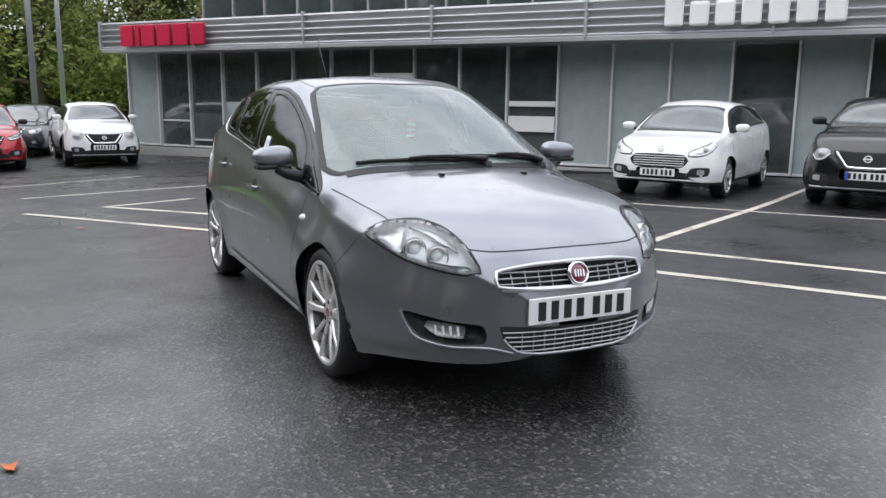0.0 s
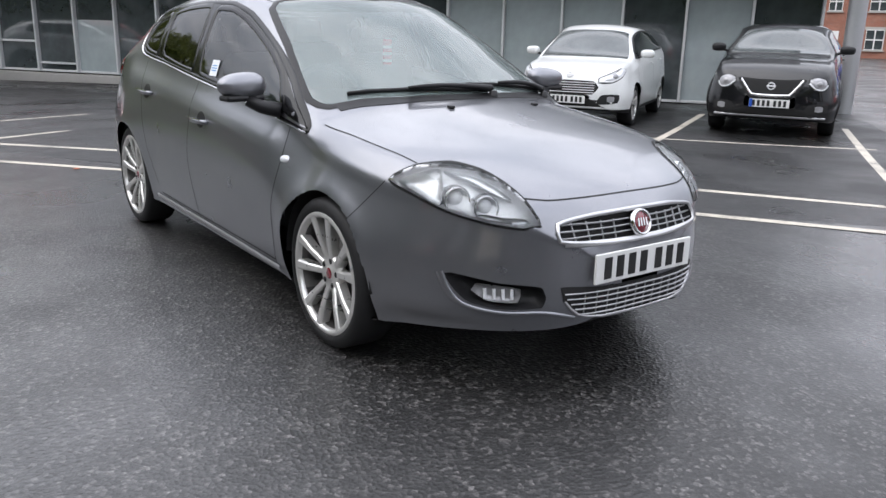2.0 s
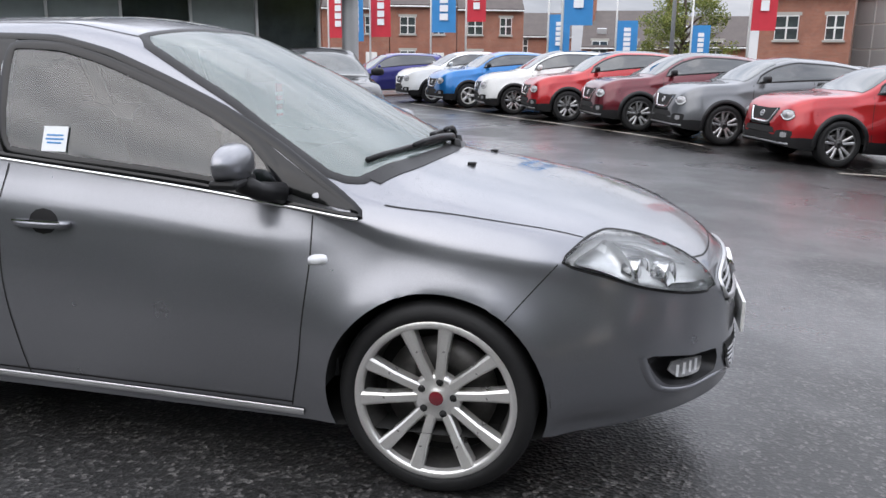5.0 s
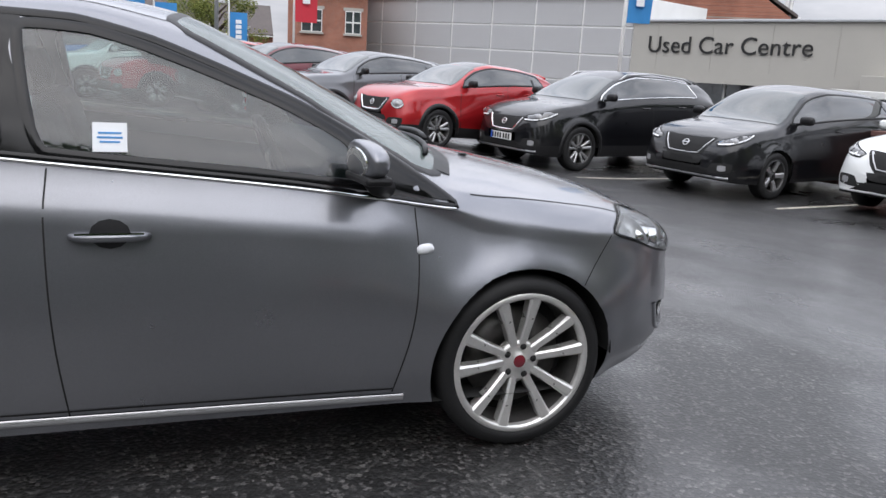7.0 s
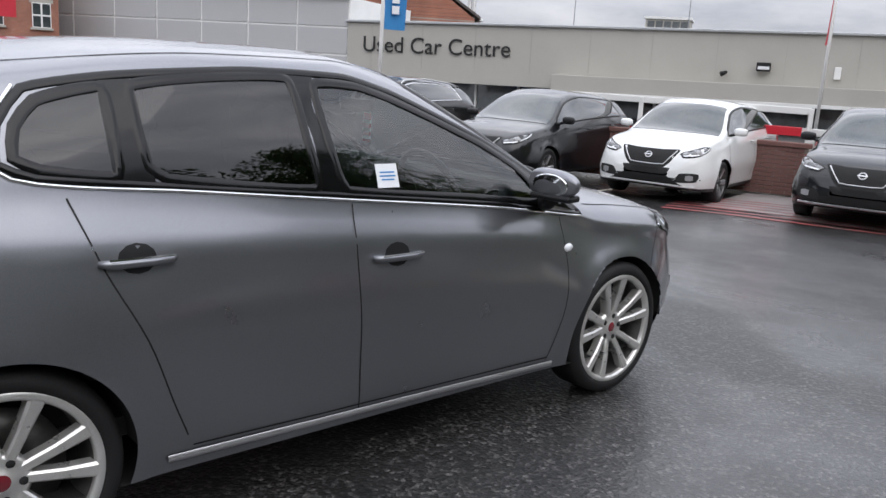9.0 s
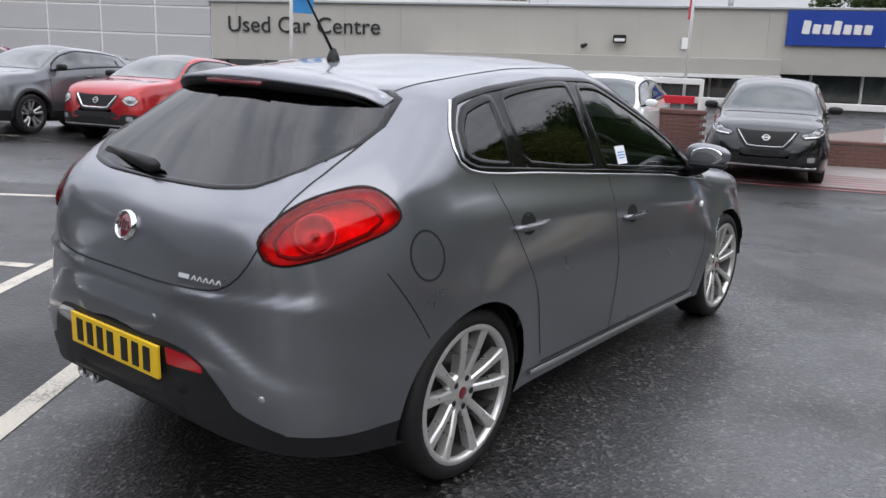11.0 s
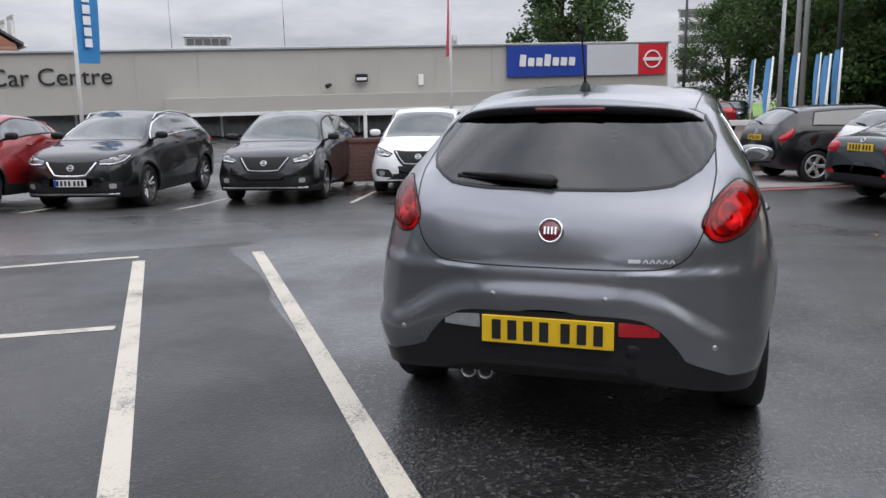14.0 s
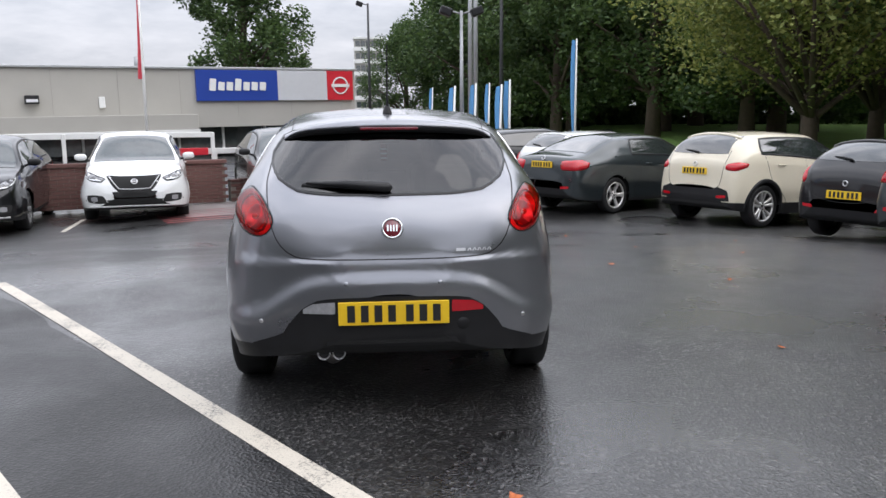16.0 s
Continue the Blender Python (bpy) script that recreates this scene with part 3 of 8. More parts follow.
class CarShell:
    """A car's outer skin, and ways to lay parts on it."""

    def __init__(self, root, spec, stations=64, girth=(4, 5, 6, 6, 6, 5, 6)):
        self.root, self.s = root, spec
        xs0, xs1 = spec["x"]
        u = np.linspace(0, 1, stations)
        e = 0.5 - 0.5 * np.cos(np.pi * u)
        x = xs0 + (xs1 - xs0) * (0.55 * e + 0.45 * u)
        for _ in range(2):
            x = np.sort(np.r_[x[0], x[0] + (x[1] - x[0]) * 0.4, x[1:-1], x[-1] - (x[-1] - x[-2]) * 0.4, x[-1]])
        if spec.get("fine"):
            lo, hi = spec["fine"]
            extra = [0.5 * (a + b) for a, b in zip(x, x[1:]) if a < lo or b > hi]
            extra += [a + k * (b - a) for a, b in zip(x, x[1:]) if a < lo - 0.06 or b > hi + 0.06 for k in (0.25, 0.75)]
            x = np.sort(np.r_[x, extra])
        W, zb, zt = spec["W"](x), spec["zb"](x), spec["zt"](x)
        zs = np.minimum(spec["zs"](x), zb + 0.72 * (zt - zb))
        zr = np.minimum(np.maximum(spec["zr"](x), zs + 0.4 * (zt - zs)), zt - 0.012)
        Ws, Wr = W * spec["fs"](x), W * spec["fr"](x)
        zm = zb + spec.get("mid", 0.52) * (zs - zb)
        f = spec.get("foot", 0.93)
        ctrl = np.stack([
            np.stack([W * f, zb], -1), np.stack([W * (0.4 * f + 0.6), zb + 0.35 * (zm - zb)], -1), np.stack([W, zm], -1),
            np.stack([Ws, zs], -1), np.stack([0.5 * (Ws + Wr) + spec.get("belly", 0.012), 0.5 * (zs + zr)], -1), np.stack([Wr, zr], -1),
            np.stack([Wr * 0.62, zr + 0.72 * (zt - zr)], -1), np.stack([0 * W, zt], -1)], 1)
        rows = []
        k = ctrl.shape[1]
        for i, n in enumerate(girth):
            p0 = ctrl[:, i - 1] if i else 2 * ctrl[:, 0] - ctrl[:, 1]
            p1, p2 = ctrl[:, i], ctrl[:, i + 1]
            p3 = ctrl[:, i + 2] if i + 2 < k else np.stack([-ctrl[:, i - 0, 0], ctrl[:, i, 1]], -1)
            d = np.linalg.norm(p2 - p1, axis=1, keepdims=True)
            da = np.linalg.norm(p1 - p0, axis=1, keepdims=True) + 1e-9
            db = np.linalg.norm(p3 - p2, axis=1, keepdims=True) + 1e-9
            m1, m2 = (p2 - p0) / (d + da) * d, (p3 - p1) / (d + db) * d
            for j in range(n + (i == len(girth) - 1)):
                t = j / n
                rows.append((2 * t**3 - 3 * t**2 + 1) * p1 + (t**3 - 2 * t**2 + t) * m1 + (3 * t**2 - 2 * t**3) * p2 + (t**3 - t**2) * m2)
        half = np.stack(rows, 1)
        if spec.get("cut"):
            # level rings below and at the edge of the lower cladding
            k0, k1 = 4, girth[0] + girth[1]
            for i in range(len(x)):
                y0, z0 = half[i, :k1 + 1, 0].copy(), half[i, :k1 + 1, 1].copy()
                zc = min(max(spec["cut"], z0[0] + 0.06 * (z0[-1] - z0[0])), z0[0] + 0.7 * (z0[-1] - z0[0]))
                zz = np.r_[np.linspace(z0[0], zc, k0 + 1)[:-1], np.linspace(zc, z0[-1], k1 + 1 - k0)]
                half[i, :k1 + 1, 0], half[i, :k1 + 1, 1] = np.interp(zz, z0, y0), zz
        full = np.concatenate([half * [-1, 1], half[:, -2::-1]], 1)
        n, g = full.shape[:2]
        v = np.concatenate([np.broadcast_to(x[:, None, None], (n, g, 1)), full], 2).reshape(-1, 3)
        faces = [(i * g + j, (i + 1) * g + j, (i + 1) * g + j + 1, i * g + j + 1) for i in range(n - 1) for j in range(g - 1)]
        floor = [(i * g + g - 1, i * g, (i + 1) * g, (i + 1) * g + g - 1) for i in range(n - 1)]
        caps = [tuple(range(g))[::-1], tuple((n - 1) * g + j for j in range(g))]
        self.v, self.faces, self.floor = v, faces, floor + caps
        self.ring = np.tile(np.minimum(np.arange(g - 1), np.arange(g - 1)[::-1]), n - 1)
        self.cut = np.zeros(len(faces), bool)
        self.settle()
        if spec.get("form"):
            self.v = v + self.normals * spec["form"](*v.T)[:, None]
            self.settle()

    def settle(self):
        """Works out the skin's normals and what the parts are laid on."""
        self.bvh = BVHTree.FromPolygons([tuple(p) for p in self.v], self.faces + self.floor)
        me = mesh_of("skin", self.v, self.faces, None, True)
        self.normals = np.zeros(len(self.v) * 3)
        me.vertices.foreach_get("normal", self.normals)
        self.normals = self.normals.reshape(-1, 3)
        bpy.data.meshes.remove(me)
        self.mid = self.v[np.array(self.faces)].mean(1)
        self.v0 = self.v.copy()

    def cast(self, view, a, b, s=1):
        o, d = {"side": ((a, 3 * s, b), (0, -s, 0)), "front": ((5, a, b), (-1, 0, 0)), "rear": ((-5, a, b), (1, 0, 0)),
                "top": ((a, b, 5), (0, 0, -1)),
                "rcorner": ((-3 - 0.7071 * a, s * (3 - 0.7071 * a), b), (0.7071, -0.7071 * s, 0)),
                "fcorner": ((3 + 0.7071 * a, s * (3 - 0.7071 * a), b), (-0.7071, -0.7071 * s, 0))}[view]
        co, no, _, _ = self.bvh.ray_cast(Vector(o), Vector(d))
        if co is None:
            co, no, _, _ = self.bvh.find_nearest(Vector(o) + Vector(d) * (2.2 if view == "side" else 4 if view == "top" else 3.0))
        if no.dot(Vector(d)) > 0:
            no = -no
        return co, no

    def soft_normal(self, co):
        """The skin's smooth normal at a place on it."""
        _, no, i, _ = self.bvh.find_nearest(co)
        if i >= len(self.faces):
            return no
        ids = list(self.faces[i])
        best = None
        for tri in ((0, 1, 2), (0, 2, 3)):
            k = [ids[q] for q in tri]
            a, b, c = self.v0[k]
            e, f, g = b - a, c - a, np.array(co) - a
            ee, ef, ff, ge, gf = e @ e, e @ f, f @ f, g @ e, g @ f
            den = ee * ff - ef * ef
            if den < 1e-14:
                continue
            v, w = (ff * ge - ef * gf) / den, (ee * gf - ef * ge) / den
            low = min(v, w, 1 - v - w)
            if best is None or low > best[0]:
                best = (low, (1 - v - w) * self.normals[k[0]] + v * self.normals[k[1]] + w * self.normals[k[2]])
        return Vector(best[1]).normalized() if best else no

    def arches(self, wheels, radius):
        """Cuts the wheel openings and draws their edges onto true circles."""
        for wx, wz in wheels:
            d = np.hypot(self.mid[:, 0] - wx, self.mid[:, 2] - wz)
            self.cut |= (d < radius) & (np.abs(self.mid[:, 1]) > 0.45)
        keep = np.array(self.faces)[~self.cut]
        gone = np.array(self.faces)[self.cut]
        rim = np.intersect1d(keep.ravel(), gone.ravel()) if len(gone) else []
        for i in rim:
            for wx, wz in wheels:
                dx, dz = self.v[i][0] - wx, self.v[i][2] - wz
                r = math.hypot(dx, dz)
                if r < radius * 1.35 and abs(self.v[i][1]) > 0.4:
                    self.v[i] = (wx + dx / r * radius, self.v[i][1], wz + dz / r * radius)

    def hole(self, poly, view, s=0, margin=0.012):
        a, b = {"side": (0, 2), "front": (1, 2), "rear": (1, 2), "top": (0, 1)}[view]
        q = self.mid[:, [a, b]]
        ok = inside(poly, q) & (edge_distance(poly, q) > margin)
        if view == "side":
            ok &= self.mid[:, 1] * s > 0.3
        if view == "front":
            ok &= self.mid[:, 0] > 0
        if view == "rear":
            ok &= self.mid[:, 0] < -0.5
        if view == "top":
            ok &= self.mid[:, 2] > 0.7
        self.cut |= ok

    def opening(self, poly, view, s=1):
        """Cuts an opening through the skin and draws its edge onto the outline."""
        poly = np.array(poly, float)

        def flat(q):
            if view == "fcorner":
                return np.stack([(q[:, 0] - s * q[:, 1]) / 1.41421, q[:, 2]], 1)
            if view == "rcorner":
                return np.stack([(-q[:, 0] - s * q[:, 1]) / 1.41421, q[:, 2]], 1)
            return q[:, [1, 2]]
        near = self.mid[:, 0] > 1.2 if view in ("fcorner", "front") else self.mid[:, 0] < -1.2
        if view in ("fcorner", "rcorner"):
            near &= self.mid[:, 1] * s > 0.25
        gone = near & inside(poly, flat(self.mid)) & ~self.cut
        keep = np.unique(np.array(self.faces)[~(gone | self.cut)].ravel())
        rim = np.intersect1d(keep, np.unique(np.array(self.faces)[gone].ravel()))
        self.cut |= gone
        n = len(poly)
        a, b = poly, np.roll(poly, -1, 0)
        for i in rim:
            q = flat(self.v[i:i + 1])[0]
            t = np.clip(((q - a) * (b - a)).sum(1) / np.maximum(((b - a) ** 2).sum(1), 1e-12), 0, 1)
            c = a + t[:, None] * (b - a)
            k = np.linalg.norm(c - q, axis=1).argmin()
            if np.linalg.norm(c[k] - q) < 0.05:
                self.v[i] = self.cast(view, c[k][0], c[k][1], s)[0]

    def panel(self, name, chosen, mat, parent=None, label="", shrink=0.0):
        """One panel of the skin: the chosen faces, shaded as part of the whole."""
        pick = np.where(chosen & ~self.cut)[0]
        if not len(pick):
            return None
        f = np.array(self.faces)[pick]
        used, inv = np.unique(f.ravel(), return_inverse=True)
        me = mesh_of(name, self.v[used] - self.normals[used] * shrink, inv.reshape(-1, 4), mat, True)
        me.normals_split_custom_set_from_vertices([tuple(q) for q in self.normals[used]])
        return part(name, me, parent or self.root, label)

    def pieces(self, chosen):
        """Splits chosen faces into the groups that hang together."""
        pick = np.where(chosen & ~self.cut)[0]
        up = {}

        def top(i):
            while up.setdefault(i, i) != i:
                up[i] = up[up[i]]
                i = up[i]
            return i
        for q in pick:
            a = top(self.faces[q][0])
            for k in self.faces[q][1:]:
                up[top(k)] = a
        groups = {}
        for q in pick:
            groups.setdefault(top(self.faces[q][0]), []).append(q)
        for g in groups.values():
            m = np.zeros(len(self.faces), bool)
            m[g] = True
            yield m

    def patch(self, name, poly, view, mat, s=1, off=0.003, bulge=0.0, soft=0.03, grid=0.045, depth=0.012, parent=None, label="", straight=False):
        """A piece that lies on the skin within an outline, with an edge turned down into it."""
        poly = np.array(poly, float)
        lo, hi = poly.min(0), poly.max(0)
        gx, gy = np.meshgrid(np.arange(lo[0] + grid / 2, hi[0], grid), np.arange(lo[1] + grid / 2, hi[1], grid))
        q = np.stack([gx.ravel(), gy.ravel()], 1)
        if len(q):
            q = q[inside(poly, q)]
        if len(q):
            q = q[edge_distance(poly, q) > grid * 0.4]
        n = len(poly)
        pts = np.concatenate([poly, q]) if len(q) else poly
        res = delaunay_2d_cdt([Vector(p) for p in pts], [(i, (i + 1) % n) for i in range(n)], [], 1, 1e-6)
        verts2, tris = [np.array(p) for p in res[0]], res[2]
        vv = np.array(verts2)
        d = edge_distance(poly, vv)
        verts, soft_no = [], []
        for p, e in zip(vv, d):
            co, no = self.cast(view, p[0], p[1], s)
            no2 = self.soft_normal(co)
            soft_no.append(no2 if no2.dot(no) > 0 else -no2)
            h = off + bulge * math.sqrt(1 - (1 - min(1.0, e / soft)) ** 2)
            verts.append(co + soft_no[-1] * h)
        rim = [i for i, e in enumerate(d) if e < 1e-5]
        faces = [tuple(t) for t in tris]
        edges = {}
        for t in faces:
            for a, b in zip(t, t[1:] + t[:1]):
                edges[(a, b)] = True
        low = {}
        for (a, b) in list(edges):
            if (b, a) not in edges:
                for i in (a, b):
                    if i not in low:
                        co, no = self.cast(view, vv[i][0], vv[i][1], s)
                        low[i] = len(verts)
                        soft_no.append(soft_no[i])
                        verts.append(co - no * (depth - off))
                faces.append((b, a, low[a], low[b]))
        me = mesh_of(name, verts, faces, mat, True)
        bm = bmesh.new()
        bm.from_mesh(me)
        bmesh.ops.recalc_face_normals(bm, faces=bm.faces)
        co, no = self.cast(view, vv[:, 0].mean(), vv[:, 1].mean(), s)
        if sum((f.normal for f in bm.faces if f.normal.length), Vector()).dot(no) < 0:
            bmesh.ops.reverse_faces(bm, faces=bm.faces)
        bm.to_mesh(me)
        bm.free()
        if not bulge:
            me.normals_split_custom_set_from_vertices([tuple(q) for q in soft_no])
        return part(name, me, parent or self.root, label)

    def ribbon(self, name, line, view, mat, s=1, width=0.006, off=0.0015, closed=False, parent=None, label="", thick=0.0):
        """A narrow strip that follows a line on the skin."""
        line = np.array(line, float)
        n = len(line)
        verts, faces = [], []
        for i in range(n):
            a = line[(i - 1) % n] if closed or i else line[i]
            b = line[(i + 1) % n] if closed or i < n - 1 else line[i]
            t = (b - a) / max(np.linalg.norm(b - a), 1e-9)
            nn = np.array([-t[1], t[0]]) * width / 2
            for k, lift in ((-1, 0), (-0.6, 1), (0.6, 1), (1, 0)):
                p = line[i] + nn * k
                co, no = self.cast(view, p[0], p[1], s)
                verts.append(co + no * (off + thick * lift))
        for i in range(n if closed else n - 1):
            j = (i + 1) % n
            for k in range(3):
                faces.append((i * 4 + k, i * 4 + k + 1, j * 4 + k + 1, j * 4 + k))
        me = mesh_of(name, verts, faces, mat, True)
        bm = bmesh.new()
        bm.from_mesh(me)
        bmesh.ops.recalc_face_normals(bm, faces=bm.faces)
        bm.to_mesh(me)
        bm.free()
        return part(name, me, parent or self.root, label)


def spoke_mesh(name, r0, r1, w0, w1, y0, y1, thick, mat):
    """One wheel spoke pointing up z, its face at y0 by the hub and y1 by the rim (outside is -y)."""
    verts = []
    for r, w, y in ((r0, w0, y0), (0.5 * (r0 + r1), 0.5 * (w0 + w1) * 0.86, 0.5 * (y0 + y1) - 0.004), (r1, w1, y1)):
        for dx, dy in ((-w / 2, thick), (-w / 2, 0.006), (-w / 3.2, 0), (w / 3.2, 0), (w / 2, 0.006), (w / 2, thick)):
            verts.append((dx, y + dy, r))
    faces = [(i * 6 + j, i * 6 + j + 1, (i + 1) * 6 + j + 1, (i + 1) * 6 + j) for i in range(2) for j in range(5)]
    faces += [(0, 1, 2, 3, 4, 5), (17, 16, 15, 14, 13, 12)]
    me = mesh_of(name, verts, faces, mat)
    bm = bmesh.new()
    bm.from_mesh(me)
    bmesh.ops.recalc_face_normals(bm, faces=bm.faces)
    bm.to_mesh(me)
    bm.free()
    return me


TYRES = {}


def wheel(parent, x, y, z, r, rim, width, spokes=5, mat=None, pair=0.0, turn=0.0, centre=None, face=None, spoke_w=(0.045, 0.055)):
    """A road wheel on the side given by the sign of y: tyre, rim, spokes, hub, brake disc."""
    mat = mat or M_ALLOY
    key = (r, rim, width, spokes, mat.name, (face or mat).name, pair, spoke_w, (centre or M_BLACK).name)
    if key not in TYRES:
        w = width / 2
        tyre = lathe("tyre", [(rim, -w * 0.86), (rim + 0.012, -w * 0.99), (r - 0.035, -w * 1.0), (r - 0.012, -w * 0.9), (r, -w * 0.7), (r, w * 0.7),
                              (r - 0.012, w * 0.9), (rim + 0.02, w), (rim - 0.01, w * 0.86)], M_RUBBER, 56)
        lip = lathe("rim", [(rim + 0.006, -w * 0.95), (rim - 0.003, -w * 1.0), (rim - 0.012, -w * 0.985), (rim - 0.018, -w * 0.90), (rim - 0.020, -w * 0.74)], mat, 56)
        barrel = lathe("barrel", [(rim - 0.020, -w * 0.76), (rim - 0.028, -w * 0.3), (rim - 0.03, 0.0), (rim - 0.03, w * 0.8)], M_STEEL, 48)
        hub = lathe("hub", [(0.0, -w * 0.70), (0.03, -w * 0.70), (0.033, -w * 0.66), (0.062, -w * 0.68), (0.078, -w * 0.62), (0.08, -w * 0.3)], mat, 32)
        disc = lathe("brake_disc", [(0.04, 0.0), (rim * 0.72, 0.0), (rim * 0.72, 0.02), (0.04, 0.02)], M_STEEL, 40, closed=True)
        back = lathe("backing_plate", [(0.0, 0.03), (rim - 0.03, 0.035)], M_UNDER, 32)
        cap = lathe("centre_cap", [(0.0, -w * 0.72), (0.020, -w * 0.72), (0.025, -w * 0.69)], centre or M_BLACK, 24)
        sp = spoke_mesh("spoke", 0.06, rim - 0.012, spoke_w[0], spoke_w[1], -w * 0.68, -w * 0.965, 0.042, face or mat)
        nut = lathe("wheel_bolt", [(0.0, -w * 0.69), (0.012, -w * 0.69), (0.014, -w * 0.6)], M_UNDER, 10)
        TYRES[key] = (tyre, lip, barrel, hub, disc, back, cap, sp, nut)
    tyre, lip, barrel, hub, disc, back, cap, sp, nut = TYRES[key]
    side = 0 if y < 0 else 180
    root = new("wheel")
    root.parent = parent
    root.matrix_basis = pose(x, y, z, 0, 0, side) @ pose(0, 0, 0, 0, turn, 0)
    part("tyre", tyre, root)
    part("rim", lip, root)
    part("barrel", barrel, root)
    part("hub", hub, root)
    part("brake_disc", disc, root)
    part("backing_plate", back, root)
    part("centre_cap", cap, root)
    for i in range(spokes):
        a = 360 / spokes * i + (pair if i % 2 else -pair)
        part("spoke", sp, root, m=pose(0, 0, 0, 0, a, 0))
    for i in range(5):
        part("wheel_bolt", nut, root, m=pose(0.055 * math.cos(0.3 + i * math.pi / 2.5), 0, 0.055 * math.sin(0.3 + i * math.pi / 2.5)))
    return root


def number_plate(shell, view, z, mat, y=0.0, w=0.52, h=0.111, parent=None, band=False, tilt=0.0, marks=True):
    """A plate standing on the skin, its characters as plain bars."""
    co, no = shell.cast(view, y, z)
    sgn = 1 if view == "front" else -1
    root = new("number_plate")
    root.parent = parent or shell.root
    root.matrix_basis = pose(co.x + 0.012 * sgn, y, z, 0, tilt, 90 if sgn > 0 else -90)
    part("plate", box("plate", (w, 0.012, h), mat, 0.003), root)
    bars = []
    k = w / 0.52
    for i in range(7):
        bars.append((-0.2 + i * 0.0635 + (0.02 if i > 3 else 0)) * k)
    bar = box("character_bar", (0.036 * k, 0.003, h * 0.72), M_INK, 0)
    for b in bars if marks else ():
        part("character_bar", bar, root, m=pose(b, -0.0075, 0))
    if band:
        part("blue_band", box("blue_band", (0.04 * k, 0.003, h * 0.96), M_BLUE), root, m=pose(-0.238 * k, -0.0075, 0))
    return root


# ---- the grey hatchback ----
def grey_hatchback():
    root = thing("hatchback_car", "wet metallic grey five-door hatchback with silver alloys on damp asphalt", "car")
    spec = {
        "x": (-2.115, 2.232),
        "W": curve((-2.115, 0.16), (-2.105, 0.27), (-2.075, 0.45), (-1.99, 0.685), (-1.85, 0.80), (-1.6, 0.862), (-1.3, 0.888), (-0.7, 0.872),
                   (0.0, 0.866), (0.7, 0.868), (1.3, 0.88), (1.55, 0.855), (1.75, 0.79), (1.92, 0.69), (2.03, 0.59), (2.12, 0.465), (2.19, 0.33), (2.222, 0.21), (2.232, 0.1)),
        "zb": curve((-2.115, 0.46), (-2.1, 0.36), (-2.05, 0.305), (-1.9, 0.27), (-1.6, 0.235), (-1.0, 0.215), (1.0, 0.20), (1.6, 0.205), (1.95, 0.228), (2.1, 0.242), (2.18, 0.262), (2.222, 0.30), (2.232, 0.37)),
        "zt": curve((-2.115, 0.60), (-2.105, 0.72), (-2.09, 0.83), (-2.065, 0.93), (-2.0, 1.02), (-1.9, 1.10), (-1.75, 1.225), (-1.6, 1.345), (-1.5, 1.40), (-1.13, 1.45), (-0.6, 1.487),
                    (-0.15, 1.49), (0.15, 1.455), (0.4, 1.36), (0.7, 1.215), (1.0, 1.062), (1.13, 0.995), (1.25, 0.972), (1.5, 0.925), (1.75, 0.872), (1.95, 0.812), (2.08, 0.755),
                    (2.15, 0.705), (2.19, 0.665), (2.222, 0.57), (2.232, 0.50)),
        "zs": curve((-2.115, 0.7), (-2.0, 0.9), (-1.7, 1.02), (-1.2, 1.075), (-0.2, 1.0), (0.6, 0.925), (1.0, 0.875), (1.3, 0.835), (1.65, 0.765), (2.0, 0.67), (2.232, 0.55)),
        "fs": curve((-2.115, 0.93), (-1.6, 0.90), (-1.2, 0.865), (-0.2, 0.90), (0.6, 0.895), (1.0, 0.89), (1.3, 0.915), (1.65, 0.935), (2.0, 0.95), (2.232, 0.95)),
        "zr": curve((-2.115, 0.75), (-2.0, 0.97), (-1.85, 1.08), (-1.62, 1.20), (-1.45, 1.305), (-1.2, 1.362), (-0.6, 1.425), (-0.15, 1.428), (0.15, 1.372), (0.5, 1.215), (0.85, 1.015), (1.05, 0.915),
                    (1.3, 0.885), (1.7, 0.825), (1.95, 0.755), (2.1, 0.69), (2.232, 0.52)),
        "fr": curve((-2.115, 0.72), (-1.95, 0.76), (-1.65, 0.70), (-1.45, 0.64), (-1.2, 0.665), (-0.5, 0.67), (0.15, 0.64), (0.6, 0.73), (0.95, 0.81), (1.2, 0.80), (1.7, 0.83), (2.0, 0.84), (2.232, 0.8)),
        "foot": 0.94, "belly": 0.026, "mid": 0.55, "fine": (-1.9, 2.05),
    }
    fx, rx, hz = 1.293, -1.302, 0.316
    flank = curve((-2.1, 1.0), (-1.6, 0.965), (-0.94, 0.918), (0.0, 0.848), (0.9, 0.775), (1.4, 0.73))
    swage = curve((0.0, 0.640), (0.30, 0.632), (0.42, 0.603), (0.52, 0.545), (0.62, 0.482), (0.72, 0.452), (0.95, 0.44))

    def form(x, y, z):
        ay = np.abs(y)
        out = shoulder(x, z, flank, 0.016, -1.55, 1.0) * (ay > 0.4) + arch_lip(x, y, z, ((fx, hz), (rx, hz)), 0.347, 0.008)
        tail = ease((-1.60 - x) / 0.25)
        d = z - 0.742
        out = out + 0.012 * tail * np.where(d > 0, ease(1 - d / 0.03), np.exp(d / 0.05)) * ease((0.80 - ay) / 0.12)
        out = out - 0.03 * ease((0.345 - z) / 0.12) * ease((x - 1.5) / 0.3) * ease((ay - 0.15) / 0.5) * (z > 0.1)
        d = z - swage(ay)
